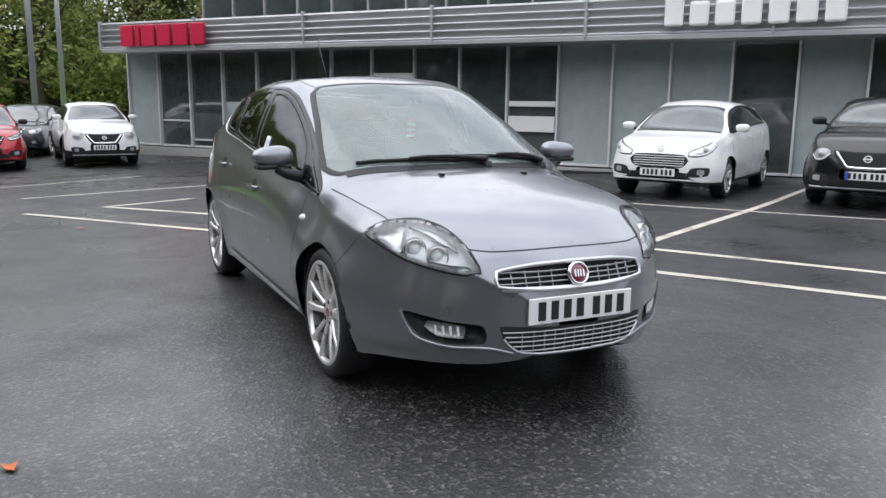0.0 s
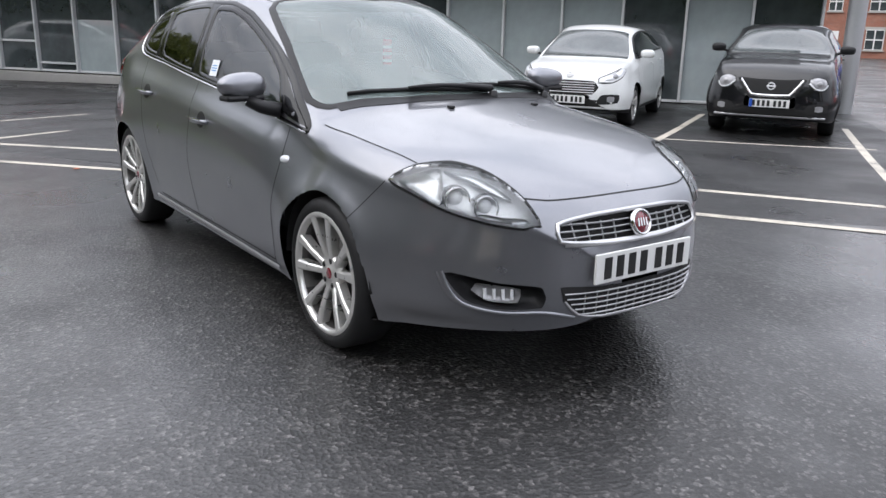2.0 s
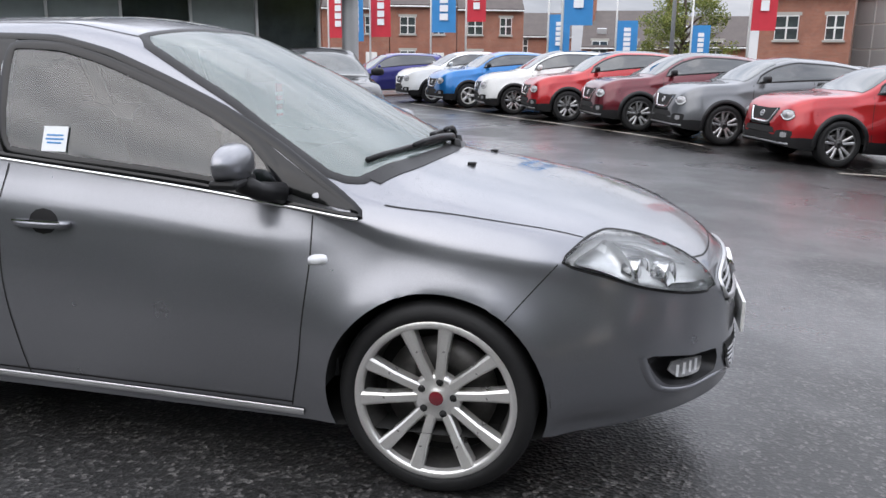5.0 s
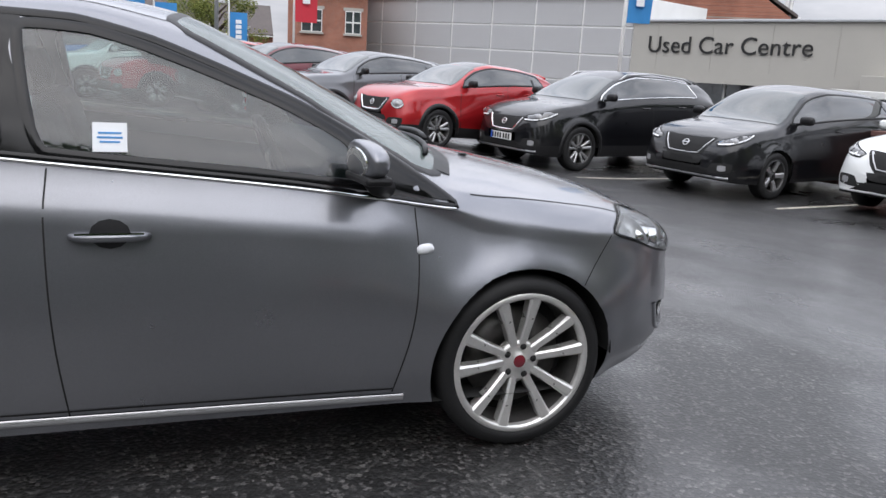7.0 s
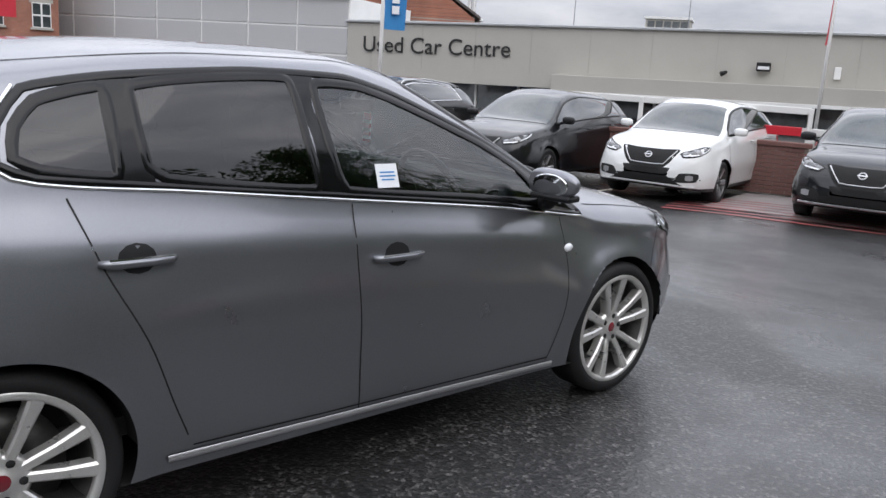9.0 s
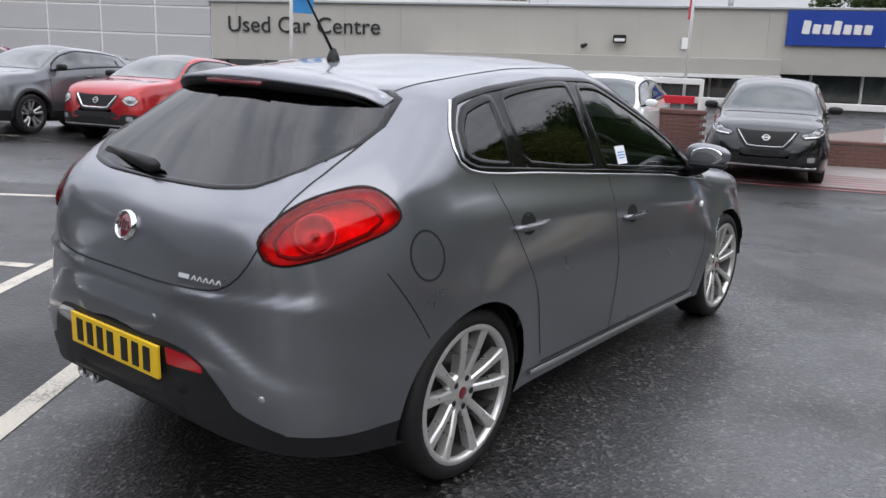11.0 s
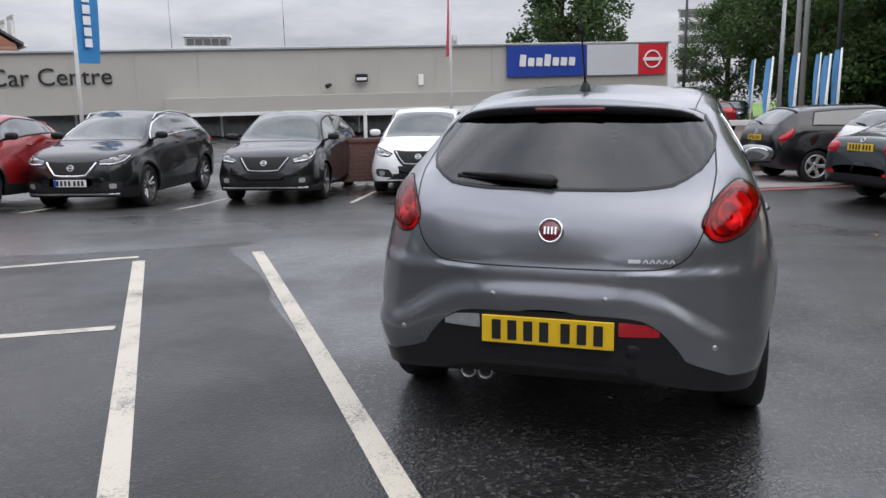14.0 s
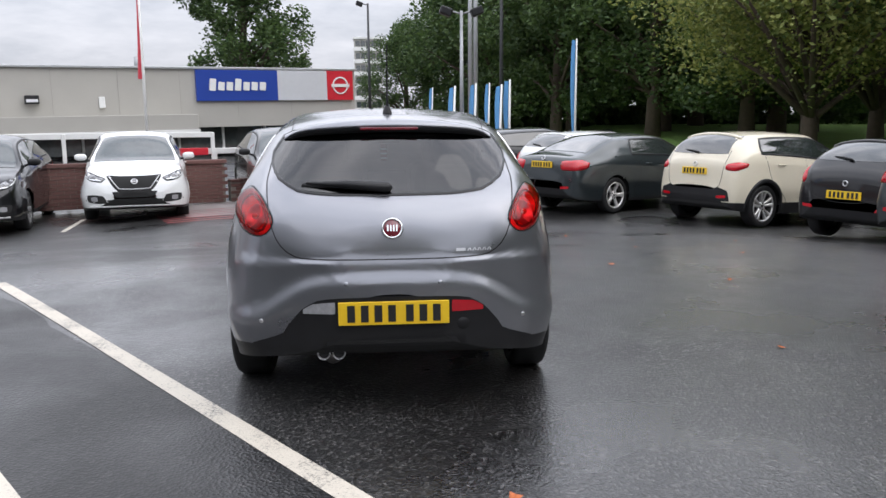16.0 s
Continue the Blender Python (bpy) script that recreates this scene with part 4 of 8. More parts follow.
        return out + 0.026 * tail * np.where(d > 0, ease(1 - d / 0.095), 1.0 - 0.5 * ease(-d / 0.18)) * (z > 0.1)
    spec["form"] = form
    sh = CarShell(root, spec, 170, (6, 8, 10, 11, 11, 9, 12))
    sh.arches(((fx, hz), (rx, hz)), 0.347)

    # glass outlines
    front_win = rounded([(0.80, 0.935), (0.35, 0.975), (-0.205, 1.028), (-0.235, 1.09), (-0.265, 1.365), (-0.08, 1.366), (0.08, 1.325), (0.30, 1.245), (0.50, 1.165), (0.66, 1.08)], 0.03, sharp=0.55)
    rear_win = rounded([(-0.32, 1.04), (-0.82, 1.088), (-0.87, 1.12), (-0.885, 1.338), (-0.62, 1.378), (-0.36, 1.382), (-0.335, 1.2)], 0.03, sharp=0.6)
    quarter = rounded([(-0.955, 1.10), (-1.15, 1.12), (-1.215, 1.152), (-1.20, 1.23), (-1.14, 1.295), (-0.96, 1.335), (-0.95, 1.2)], 0.03, sharp=0.5)
    tri = rounded([(0.82, 0.925), (1.005, 0.885), (0.88, 0.965), (0.74, 1.05), (0.66, 1.095), (0.72, 1.0)], 0.03, sharp=0.6)
    surround = rounded([(1.035, 0.868), (0.5, 0.942), (-0.2, 1.01), (-1.17, 1.102), (-1.255, 1.14), (-1.24, 1.235), (-1.165, 1.325), (-0.93, 1.368), (-0.5, 1.402), (-0.12, 1.396), (0.09, 1.348), (0.32, 1.262), (0.53, 1.175), (0.76, 1.055)], 0.04, sharp=0.5)
    screen = rounded([(1.12, 0.0), (1.09, 0.35), (1.0, 0.64), (0.91, 0.695), (0.55, 0.613), (0.20, 0.53), (0.15, 0.48), (0.23, 0.0), (0.15, -0.48), (0.20, -0.53), (0.55, -0.613), (0.91, -0.695), (1.0, -0.64), (1.09, -0.35)], 0.05, sharp=0.4)
    backlight = rounded([(0.0, 1.055), (-0.30, 1.058), (-0.45, 1.075), (-0.55, 1.13), (-0.60, 1.20), (-0.603, 1.25), (-0.56, 1.33), (-0.51, 1.355), (0.0, 1.37), (0.51, 1.355), (0.56, 1.33), (0.603, 1.25), (0.60, 1.20), (0.55, 1.13), (0.45, 1.075), (0.30, 1.058)], 0.04, sharp=0.5)
    for s in (-1, 1):
        for w in (front_win, rear_win, quarter):
            sh.hole(w, "side", s, 0.004)
    sh.hole(screen, "top", 0, 0.004)
    sh.hole(backlight, "rear", 0, 0.004)

    # openings for lamps, grilles and fog lamps
    lamp = rounded([(1.204, 0.642), (1.145, 0.632), (1.024, 0.646), (0.866, 0.68), (0.744, 0.722), (0.638, 0.762), (0.725, 0.814), (0.856, 0.828), (0.976, 0.806), (1.066, 0.77), (1.142, 0.722)], 0.03, sharp=0.25)
    tl = rounded([(1.014, 0.93), (0.977, 0.983), (0.895, 1.04), (0.795, 1.073), (0.69, 1.083), (0.615, 1.045), (0.585, 0.99), (0.622, 0.955), (0.709, 0.925), (0.842, 0.885), (0.94, 0.868), (0.993, 0.882)], 0.02, sharp=0.0)
    upper = rounded([(-0.365, 0.588), (-0.37, 0.612), (-0.36, 0.645), (-0.2, 0.668), (0, 0.675), (0.2, 0.668), (0.36, 0.645), (0.37, 0.612), (0.365, 0.588), (0.2, 0.572), (0, 0.568), (-0.2, 0.572)], 0.03, sharp=0.4)
    lowg = rounded([(-0.36, 0.42), (-0.345, 0.37), (-0.29, 0.315), (-0.15, 0.298), (0, 0.294), (0.15, 0.298), (0.29, 0.315), (0.345, 0.37), (0.36, 0.42), (0.2, 0.412), (0, 0.408), (-0.2, 0.412)], 0.03, sharp=0.4)
    fogs = {s: rounded([(s * 0.415, 0.345), (s * 0.405, 0.385), (s * 0.42, 0.422), (s * 0.55, 0.438), (s * 0.69, 0.468), (s * 0.672, 0.415), (s * 0.63, 0.362), (s * 0.54, 0.338)], 0.02, sharp=0.5) for s in (-1, 1)}
    for s in (-1, 1):
        sh.opening(lamp, "fcorner", s)
        sh.opening(tl, "rcorner", s)
        sh.opening(fogs[s], "front", s)
    sh.opening(upper, "front")

    # skin panels
    x, y, z = sh.mid.T
    ay = np.abs(y)
    bump_f = (x > 1.40) & (z < np.interp(x, [1.40, 1.515, 1.645, 1.8, 2.1, 2.3], [0.45, 0.60, 0.76, 0.73, 0.69, 0.64]))
    bonnet = ~bump_f & (x > 1.06) & (ay < np.interp(x, [1.06, 1.2, 1.72, 2.05, 2.15], [0.72, 0.74, 0.675, 0.45, 0.2])) & (x < np.interp(ay, [0, 0.25, 0.45], [2.12, 2.10, 2.045])) & (z > 0.72)
    tail = (x < -1.50) & (ay < np.interp(z, [0.74, 0.78, 0.88, 1.1, 1.3], [0.42, 0.48, 0.56, 0.60, 0.57])) & (z > 0.762)
    bump_r = (x < -1.50) & (z < np.interp(x, [-2.2, -1.95, -1.72, -1.53], [0.755, 0.755, 0.70, 0.42])) & ~tail
    roof = (z > 1.33) & ~tail & (x < 0.3)
    side = ~(bump_f | bonnet | tail | bump_r | roof)
    low = z < 1.02 - 0.075 * x
    bound = np.interp(z, [0.3, 0.5, 0.7, 1.05], [-0.74, -0.86, -1.0, -1.08])
    fdoor = side & low & (x > -0.19) & (x < 0.885)
    rdoor = side & low & (x <= -0.19) & (x > bound) & ~fdoor
    wing = side & (x >= 0.885)
    rest = side & ~(fdoor | rdoor | wing)
    sh.panel("front_bumper", bump_f, M_GREY)
    sh.panel("bonnet", bonnet, M_GREY, None, "grey bonnet beaded with rain drops")
    sh.panel("tailgate", tail, M_GREY)
    foot = bump_r & (sh.ring < 4)
    sh.panel("rear_bumper", bump_r & ~foot, M_GREY)
    sh.panel("bumper_skirt", foot, M_BLACK, None, "black lower edge of the bumper")
    sh.panel("roof", roof, M_GREY, None, "grey roof wet with rain drops")
    for s, c in ((-1, y < 0), (1, y >= 0)):
        sh.panel("rear_quarter", rest & c & (x < -0.9) & (z < 1.4), M_GREY)
        surround_skin = rest & c & ~((x < -0.9) & (z < 1.4))
        sh.panel("sill", surround_skin & (z < 0.6), M_GREY)
        for piece in sh.pieces(surround_skin & (z >= 0.6)):
            sh.panel("door_frame", piece, M_GREY)
        sh.panel("front_wing", wing & c, M_GREY)
        sh.panel("front_door", fdoor & c, M_GREY)
        sh.panel("rear_door", rdoor & c, M_GREY)
    sh.panel("headlining", (z > 1.40) & (x < 0.1) & (x > -1.4), M_TRIM, None, "dark headlining", shrink=0.025)
    for c in (y < 0, y >= 0):
        sh.panel("door_card", c & (z > 0.5) & (z < 0.955 - 0.075 * x) & (x < 0.95) & (x > -1.0), M_TRIM, None, "dark door card", shrink=0.03)
    fl = [f for f in sh.floor]
    part("underbody", mesh_of("underbody", sh.v, fl[:-2], M_UNDER), root)

    # glazing
    for s in (-1, 1):
        trim = sh.ribbon("window_surround", surround, "side", M_PIANO, s, 0.024, 0.001, True, thick=0.004)
        fr = sh.patch("b_pillar", [(-0.22, 1.015), (-0.33, 1.026), (-0.365, 1.392), (-0.26, 1.39)], "side", M_PIANO, s, 0.003)
        sh.patch("quarter_pillar", rounded([(-0.855, 1.078), (-0.965, 1.088), (-0.968, 1.352), (-0.878, 1.36), (-0.868, 1.2)], 0.05, sharp=0.6), "side", M_PIANO, s, 0.003)
        sh.patch("front_side_window", front_win, "side", M_SIDEGLASS, s, 0.001, depth=0.004, grid=0.08)
        sh.patch("rear_side_window", rear_win, "side", M_PRIVACY, s, 0.001, depth=0.004, grid=0.08)
        sh.patch("quarter_window", quarter, "side", M_PRIVACY, s, 0.001, depth=0.004, grid=0.08)
        sh.patch("mirror_triangle", tri, "side", M_PIANO, s, 0.004)
        belt = rounded([(1.03, 0.858), (0.5, 0.928), (-0.2, 0.997), (-0.75, 1.05), (-1.17, 1.088), (-1.27, 1.13), (-1.258, 1.235), (-1.185, 1.33)], 0.04, False)
        sh.ribbon("chrome_strip", belt, "side", M_CHROME, s, 0.010, 0.003, thick=0.004)
        for w in (front_win, rear_win, quarter):
            sh.ribbon("window_seal", w, "side", M_PIANO, s, 0.032, 0.0015, True, thick=0.003)
    ws = sh.patch("windscreen", screen, "top", M_CLEAR, 1, 0.002, depth=0.006, grid=0.08)
    sh.ribbon("windscreen_band", screen, "top", M_BLACK, 1, 0.035, 0.0012, True, thick=0.002)
    sh.patch("rear_window", backlight, "rear", M_PRIVACY, 1, 0.002, depth=0.006, grid=0.07)
    sh.ribbon("rear_window_seal", backlight, "rear", M_PIANO, 1, 0.014, 0.0015, True, thick=0.003)

    # panel gaps
    def gap(line, view, s=1, w=0.005):
        sh.ribbon("panel_gap", line, view, M_GAP, s, w, 0.0012)
    for s in (-1, 1):
        gap(rounded([(0.885, 0.865), (0.89, 0.7), (0.865, 0.45), (0.82, 0.25)], 0.04, False), "side", s)
        gap(rounded([(-0.195, 0.985), (-0.205, 0.85), (-0.19, 0.5), (-0.16, 0.24)], 0.04, False), "side", s)
        gap(rounded([(-1.10, 1.05), (-1.03, 0.86), (-0.93, 0.66), (-0.85, 0.45), (-0.80, 0.33)], 0.04, False), "side", s)
        gap([(0.82, 0.262), (0.3, 0.268), (-0.3, 0.276), (-0.78, 0.29)], "side", s, 0.006)
        gap([(1.505, 0.595), (1.56, 0.66), (1.645, 0.757)], "side", s, 0.004)
        gap(rounded([(-1.70, 0.83), (-1.63, 0.72), (-1.56, 0.60)], 0.03, False), "side", s)
        gap(rounded([(1.10, 0.72 * s), (1.25, 0.715 * s), (1.5, 0.70 * s), (1.71, 0.668 * s)], 0.04, False), "top")
        gap(rounded([(-1.42, 0.515 * s), (-0.8, 0.545 * s), (0.0, 0.515 * s), (0.16, 0.49 * s)], 0.06, False), "top")
    gap(rounded([(2.04, -0.455), (2.085, -0.36), (2.115, -0.2), (2.125, 0), (2.115, 0.2), (2.085, 0.36), (2.04, 0.455)], 0.04, False), "top")
    gap(rounded([(-0.61, 1.12), (-0.60, 1.06), (-0.565, 0.90), (-0.525, 0.825), (-0.46, 0.779), (-0.36, 0.767), (0, 0.763), (0.36, 0.767), (0.46, 0.779), (0.525, 0.825), (0.565, 0.90), (0.60, 1.06), (0.61, 1.12)], 0.03, False), "rear", 1, 0.006)
    gap([(-0.61, 1.12), (-0.605, 1.20)], "rear", 1, 0.006)
    gap([(0.61, 1.12), (0.605, 1.20)], "rear", 1, 0.006)

    # crease along the bumper and tail spoiler
    for s in (-1, 1):
        # silver strip added to paint the highlight on the sill flare
        sh.ribbon("sill_highlight", [(0.86, 0.228), (0.3, 0.238), (-0.3, 0.248), (-0.86, 0.262)], "side", M_SATIN, s, 0.026, 0.004, thick=0.006, label="satin strip that draws the highlight along the sill flare")
    lower = rounded([(-0.525, 0.415), (-0.50, 0.455), (-0.43, 0.535), (-0.36, 0.575), (-0.27, 0.586), (0, 0.592), (0.27, 0.586), (0.36, 0.575), (0.43, 0.535), (0.50, 0.455), (0.525, 0.415), (0.60, 0.385), (0.68, 0.355), (0.62, 0.338), (0.3, 0.345), (0, 0.345), (-0.3, 0.345), (-0.62, 0.338), (-0.68, 0.355), (-0.60, 0.385)], 0.035, sharp=0.4)
    sh.patch("rear_valance", lower, "rear", M_BLACK, 1, 0.003)
    verts, faces = [], []
    n = 25
    for i in range(n):
        yy = -0.555 + 1.11 * i / (n - 1)
        co, no = sh.cast("top", -1.40 - 0.03 * (1 - (yy / 0.55) ** 2), yy)
        k = max(0.0, 1 - abs(yy / 0.555) ** 5)
        tip = sh.cast("top", co.x - 0.05, yy)[0]
        back = tip.x + k * (-1.555 - 0.075 * (1 - (yy / 0.56) ** 2) - tip.x)
        zt = tip.z + 0.004 + k * (1.352 + 0.035 * (1 - (yy / 0.55) ** 2) - tip.z)
        verts += [(co.x + 0.06, yy, co.z + 0.006), (co.x - 0.04 * k, yy, co.z + 0.008), (back, yy, zt), (back + 0.004, yy, zt - 0.003 - 0.015 * k), (back + 0.07 * k, yy, zt - 0.006 - 0.032 * k)]
        if i:
            faces += [((i - 1) * 5 + k, (i - 1) * 5 + k + 1, i * 5 + k + 1, i * 5 + k) for k in range(4)]
    faces += [(0, 1, 2, 3, 4), tuple((n - 1) * 5 + k for k in (4, 3, 2, 1, 0))]
    part("roof_spoiler", mesh_of("roof_spoiler", verts, faces, M_GREY, True), root)
    v2 = [(p[0] + 0.002, p[1], p[2] - 0.004) for i, p in enumerate(verts) if i % 5 in (2, 3, 4)]
    f2 = [((i - 1) * 3 + k, (i - 1) * 3 + k + 1, i * 3 + k + 1, i * 3 + k) for i in range(1, n) for k in range(2)]
    part("spoiler_underside", mesh_of("spoiler_underside", [(a - 0.006, b, c - 0.012) for a, b, c in v2], f2, M_BLACK, True), root)
    part("high_brake_lamp", box("high_brake_lamp", (0.02, 0.30, 0.014), M_MAROON, 0.004), root, m=pose(-1.628, 0, 1.366))

    # lamps
    for s in (-1, 1):
        housing = sh.patch("headlamp", lamp, "fcorner", M_LAMPBASE, s, 0.0, -0.05, 0.05, 0.022, depth=0.0, label="clear headlamp with twin round projectors")
        ahead = Vector((0.93, s * 0.36, 0.06)).normalized().to_track_quat("Z", "Y").to_matrix().to_4x4()
        for hx, hzz, rr in ((1.005, 0.718, 0.048), (0.892, 0.738, 0.050)):
            co, no = sh.cast("fcorner", hx, hzz, s)
            m = Matrix.Translation(co - no * 0.046) @ ahead
            part("projector_ring", lathe("projector_ring", [(rr * 0.86, -0.012), (rr * 0.84, 0.016), (rr * 0.92, 0.022), (rr, 0.016), (rr * 1.06, -0.03)], M_CHROME, 32, "z"), housing, m=m)
            part("projector_bowl", lathe("projector_bowl", [(0.0, -0.016), (rr * 0.5, -0.012), (rr * 0.86, 0.006)], M_REFLECTOR, 32, "z"), housing, m=m)
            part("projector_lens", lathe("projector_lens", [(rr * 0.62 * math.cos(a), -0.012 + rr * 0.5 * math.sin(a)) for a in np.linspace(0, math.pi / 2, 8)], M_WHITELENS, 24, "z"), housing, m=m)
        # the pale reflector behind the projectors, and the trim towards the nose
        sh.patch("indicator_bowl", rounded([(0.84, 0.700), (0.75, 0.735), (0.675, 0.763), (0.74, 0.798), (0.83, 0.812)], 0.02), "fcorner", M_REFLECTOR, s, -0.028, -0.018, 0.03, 0.02, parent=housing, depth=-0.02)
        sh.patch("lamp_trim", rounded([(1.17, 0.652), (1.08, 0.650), (0.97, 0.668), (0.99, 0.680), (1.08, 0.672), (1.15, 0.668)], 0.02), "fcorner", M_REFLECTOR, s, -0.018, 0.004, 0.02, 0.02, parent=housing, depth=-0.01)
        sh.patch("lamp_brow", rounded([(1.10, 0.728), (1.02, 0.775), (0.93, 0.802), (0.84, 0.812), (0.93, 0.790), (1.02, 0.755)], 0.02), "fcorner", M_REFLECTOR, s, -0.022, 0.004, 0.02, 0.02, parent=housing, depth=-0.012)
        sh.patch("lamp_cover", lamp, "fcorner", M_LENS, s, 0.003, 0.010, 0.06, 0.03, parent=housing, depth=0.008)
        sh.ribbon("lamp_seal", lamp, "fcorner", M_GAP, s, 0.009, 0.002, True, parent=housing)
        # tail lamp, reaching round the corner
        tail_lamp = sh.patch("tail_lamp", tl, "rcorner", M_REDBOWL, s, 0.0, -0.05, 0.05, 0.02, depth=0.0, label="red tail lamp wrapping round the corner")
        co, no = sh.cast("rcorner", 0.845, 0.965, s)
        back = no.to_track_quat("Z", "Y").to_matrix().to_4x4()
        m = Matrix.Translation(co - no * 0.042) @ back
        part("lamp_bowl", lathe("lamp_bowl", [(0.0, -0.004), (0.030, 0.0), (0.052, 0.014), (0.060, 0.024), (0.064, 0.022), (0.068, -0.004)], M_REFLECTOR, 32, "z"), tail_lamp, m=m)
        part("bulb", lathe("bulb", [(0.014 * math.cos(a), 0.012 + 0.014 * math.sin(a)) for a in np.linspace(-1.5, 1.57, 9)], M_AMBER, 16, "z"), tail_lamp, m=m)
        ring = rounded([(0.5 * 0.82 + 0.5 * a + 0.5 * (a - 0.82) * 0.55, 0.5 * 0.97 + 0.5 * b + 0.5 * (b - 0.97) * 0.55) for a, b in tl[::3]], 0.03)
        sh.ribbon("lamp_ring", ring, "rcorner", M_MAROON, s, 0.014, -0.016, True, parent=tail_lamp, thick=0.006)
        sh.patch("lamp_cover", tl, "rcorner", M_REDGLASS, s, 0.003, 0.016, 0.10, 0.02, parent=tail_lamp, depth=0.006)
        sh.ribbon("lamp_seal", tl, "rcorner", M_GAP, s, 0.007, 0.002, True, parent=tail_lamp)
        # side repeater, handles
        rep = rounded([(0.945, 0.728), (0.89, 0.722), (0.885, 0.742), (0.905, 0.752), (0.94, 0.75)], 0.01)
        sh.patch("side_repeater", rep, "side", M_WHITELENS, s, 0.002, 0.008, 0.012, 0.01)
        for hx, hz2 in ((-0.035, 0.803), (-0.94, 0.88)):
            co, no = sh.cast("side", hx, hz2, s)
            hd = new("door_handle")
            hd.parent = root
            sh.patch("handle_recess", rounded([(hx + 0.055 * math.cos(a), hz2 + 0.005 + 0.042 * math.sin(a)) for a in np.linspace(0, 2 * math.pi, 12, endpoint=False)], 0.02), "side", M_BLACK, s, 0.0015, parent=hd)
            pts = [(hx + d, co.y + s * (0.004 + 0.026 * (1 - (d / 0.105) ** 4)), hz2 + 0.003 * d) for d in np.linspace(-0.105, 0.105, 13)]
            grip = tube("grip", pts, 0.013, M_GREY, 10, [0.009] + [0.0125] * 11 + [0.009])
            part("grip", grip, hd)
            sh.ribbon("grip_strip", [(hx - 0.09, hz2 + 0.006), (hx + 0.09, hz2 + 0.006)], "side", M_CHROME, s, 0.006, 0.0405, parent=hd)
        # door mirror
        mroot = new("door_mirror")
        mroot.parent = root
        bm = bmesh.new()
        bmesh.ops.create_icosphere(bm, subdivisions=4, radius=1.0)
        for vtx in bm.verts:
            cx, cy, cz = vtx.co
            k = (abs(cx) ** 2.6 + abs(cy) ** 2.6 + abs(cz) ** 2.6) ** (-1 / 2.6)
            vtx.co = Vector((cx * k, cy * k, cz * k))
            vtx.co.x = vtx.co.x * (0.065 if vtx.co.x > 0 else 0.025) * (1 - 0.12 * cy * s)
            vtx.co.y *= 0.114 * (1 - 0.10 * max(0.0, -cz))
            vtx.co.z *= 0.062 * (1 + 0.16 * cy * -s) * (1.0 if cz > 0 else 0.85)
        shell_m = bm_mesh("mirror_shell", bm, M_GREY, True)
        mx, my, mz = 0.675, s * 0.91, 1.03
        part("mirror_shell", shell_m, mroot, m=pose(mx, my, mz, 0, 0, -8 * s))
        part("mirror_glass", lathe("mirror_glass", [(0.0, 0.0), (0.054, 0.0), (0.057, 0.003)], M_MIRROR, 36, "x", False), mroot, m=pose(mx - 0.0235, my, mz, 0, -5, -8 * s) @ Matrix.Diagonal((1, 1.45, 0.78, 1)))
        part("mirror_base", tube("mirror_base", [(mx + 0.03, s * 0.89, mz - 0.055), (mx + 0.06, s * 0.84, mz - 0.085), (mx + 0.11, s * 0.77, mz - 0.10)], 0.03, M_BLACK, 10, [0.03, 0.03, 0.035]), mroot, "black mirror arm")
        part("mirror_underside", box("mirror_underside", (0.085, 0.19, 0.028), M_BLACK, 0.012), mroot, m=pose(mx + 0.015, my, mz - 0.047, 0, 0, -8 * s))

    # nose
    g = sh.patch("upper_grille", upper, "front", M_UNDER, 1, 0.0, -0.035, 0.03, 0.022, depth=0.0, label="upper grille with chrome bars")
    sh.ribbon("grille_frame", upper, "front", M_SATIN, 1, 0.014, 0.002, True, parent=g, thick=0.008)
    sh.ribbon("grille_chin", [(a, 0.571 + 0.05 * a * a) for a in np.linspace(-0.35, 0.35, 21)], "front", M_SATIN, 1, 0.022, 0.001, parent=g, thick=0.007, label="broad bright lower edge")
    for k in range(3):
        zz = 0.598 + 0.022 * k
        e = (0.362, 0.362, 0.345)[k]
        sh.ribbon("grille_bar", [(a, zz + 0.004 * (1 - (a / 0.36) ** 2)) for a in np.linspace(-e, e, 21)], "front", M_GRILLE, 1, 0.006, -0.012, parent=g, thick=0.008)
    for a in (-0.30, -0.24, -0.18, -0.12, 0.12, 0.18, 0.24, 0.30):
        sh.ribbon("grille_bar", [(a, 0.58), (a, 0.652)], "front", M_GRILLE, 1, 0.004, -0.014, parent=g, thick=0.006)
    g2 = sh.patch("lower_grille", lowg, "front", M_UNDER, 1, 0.006, grid=0.022, label="lower grille with silver mesh bars")
    sh.ribbon("grille_lip", rounded([(-0.345, 0.37), (-0.29, 0.315), (-0.15, 0.298), (0, 0.294), (0.15, 0.298), (0.29, 0.315), (0.345, 0.37)], 0.03, False), "front", M_SATIN, 1, 0.010, 0.006, parent=g2, thick=0.006)
    for k in range(5):
        zz = 0.316 + 0.020 * k
        e = (0.285, 0.305, 0.322, 0.338, 0.347)[k]
        sh.ribbon("grille_bar", [(a, zz) for a in np.linspace(-e, e, 21)], "front", M_GRILLE, 1, 0.006, 0.0075, parent=g2, thick=0.005)
    for a in np.linspace(-0.27, 0.27, 12):
        sh.ribbon("grille_bar", [(a, 0.305), (a, 0.402)], "front", M_GRILLE, 1, 0.003, 0.007, parent=g2, thick=0.004)
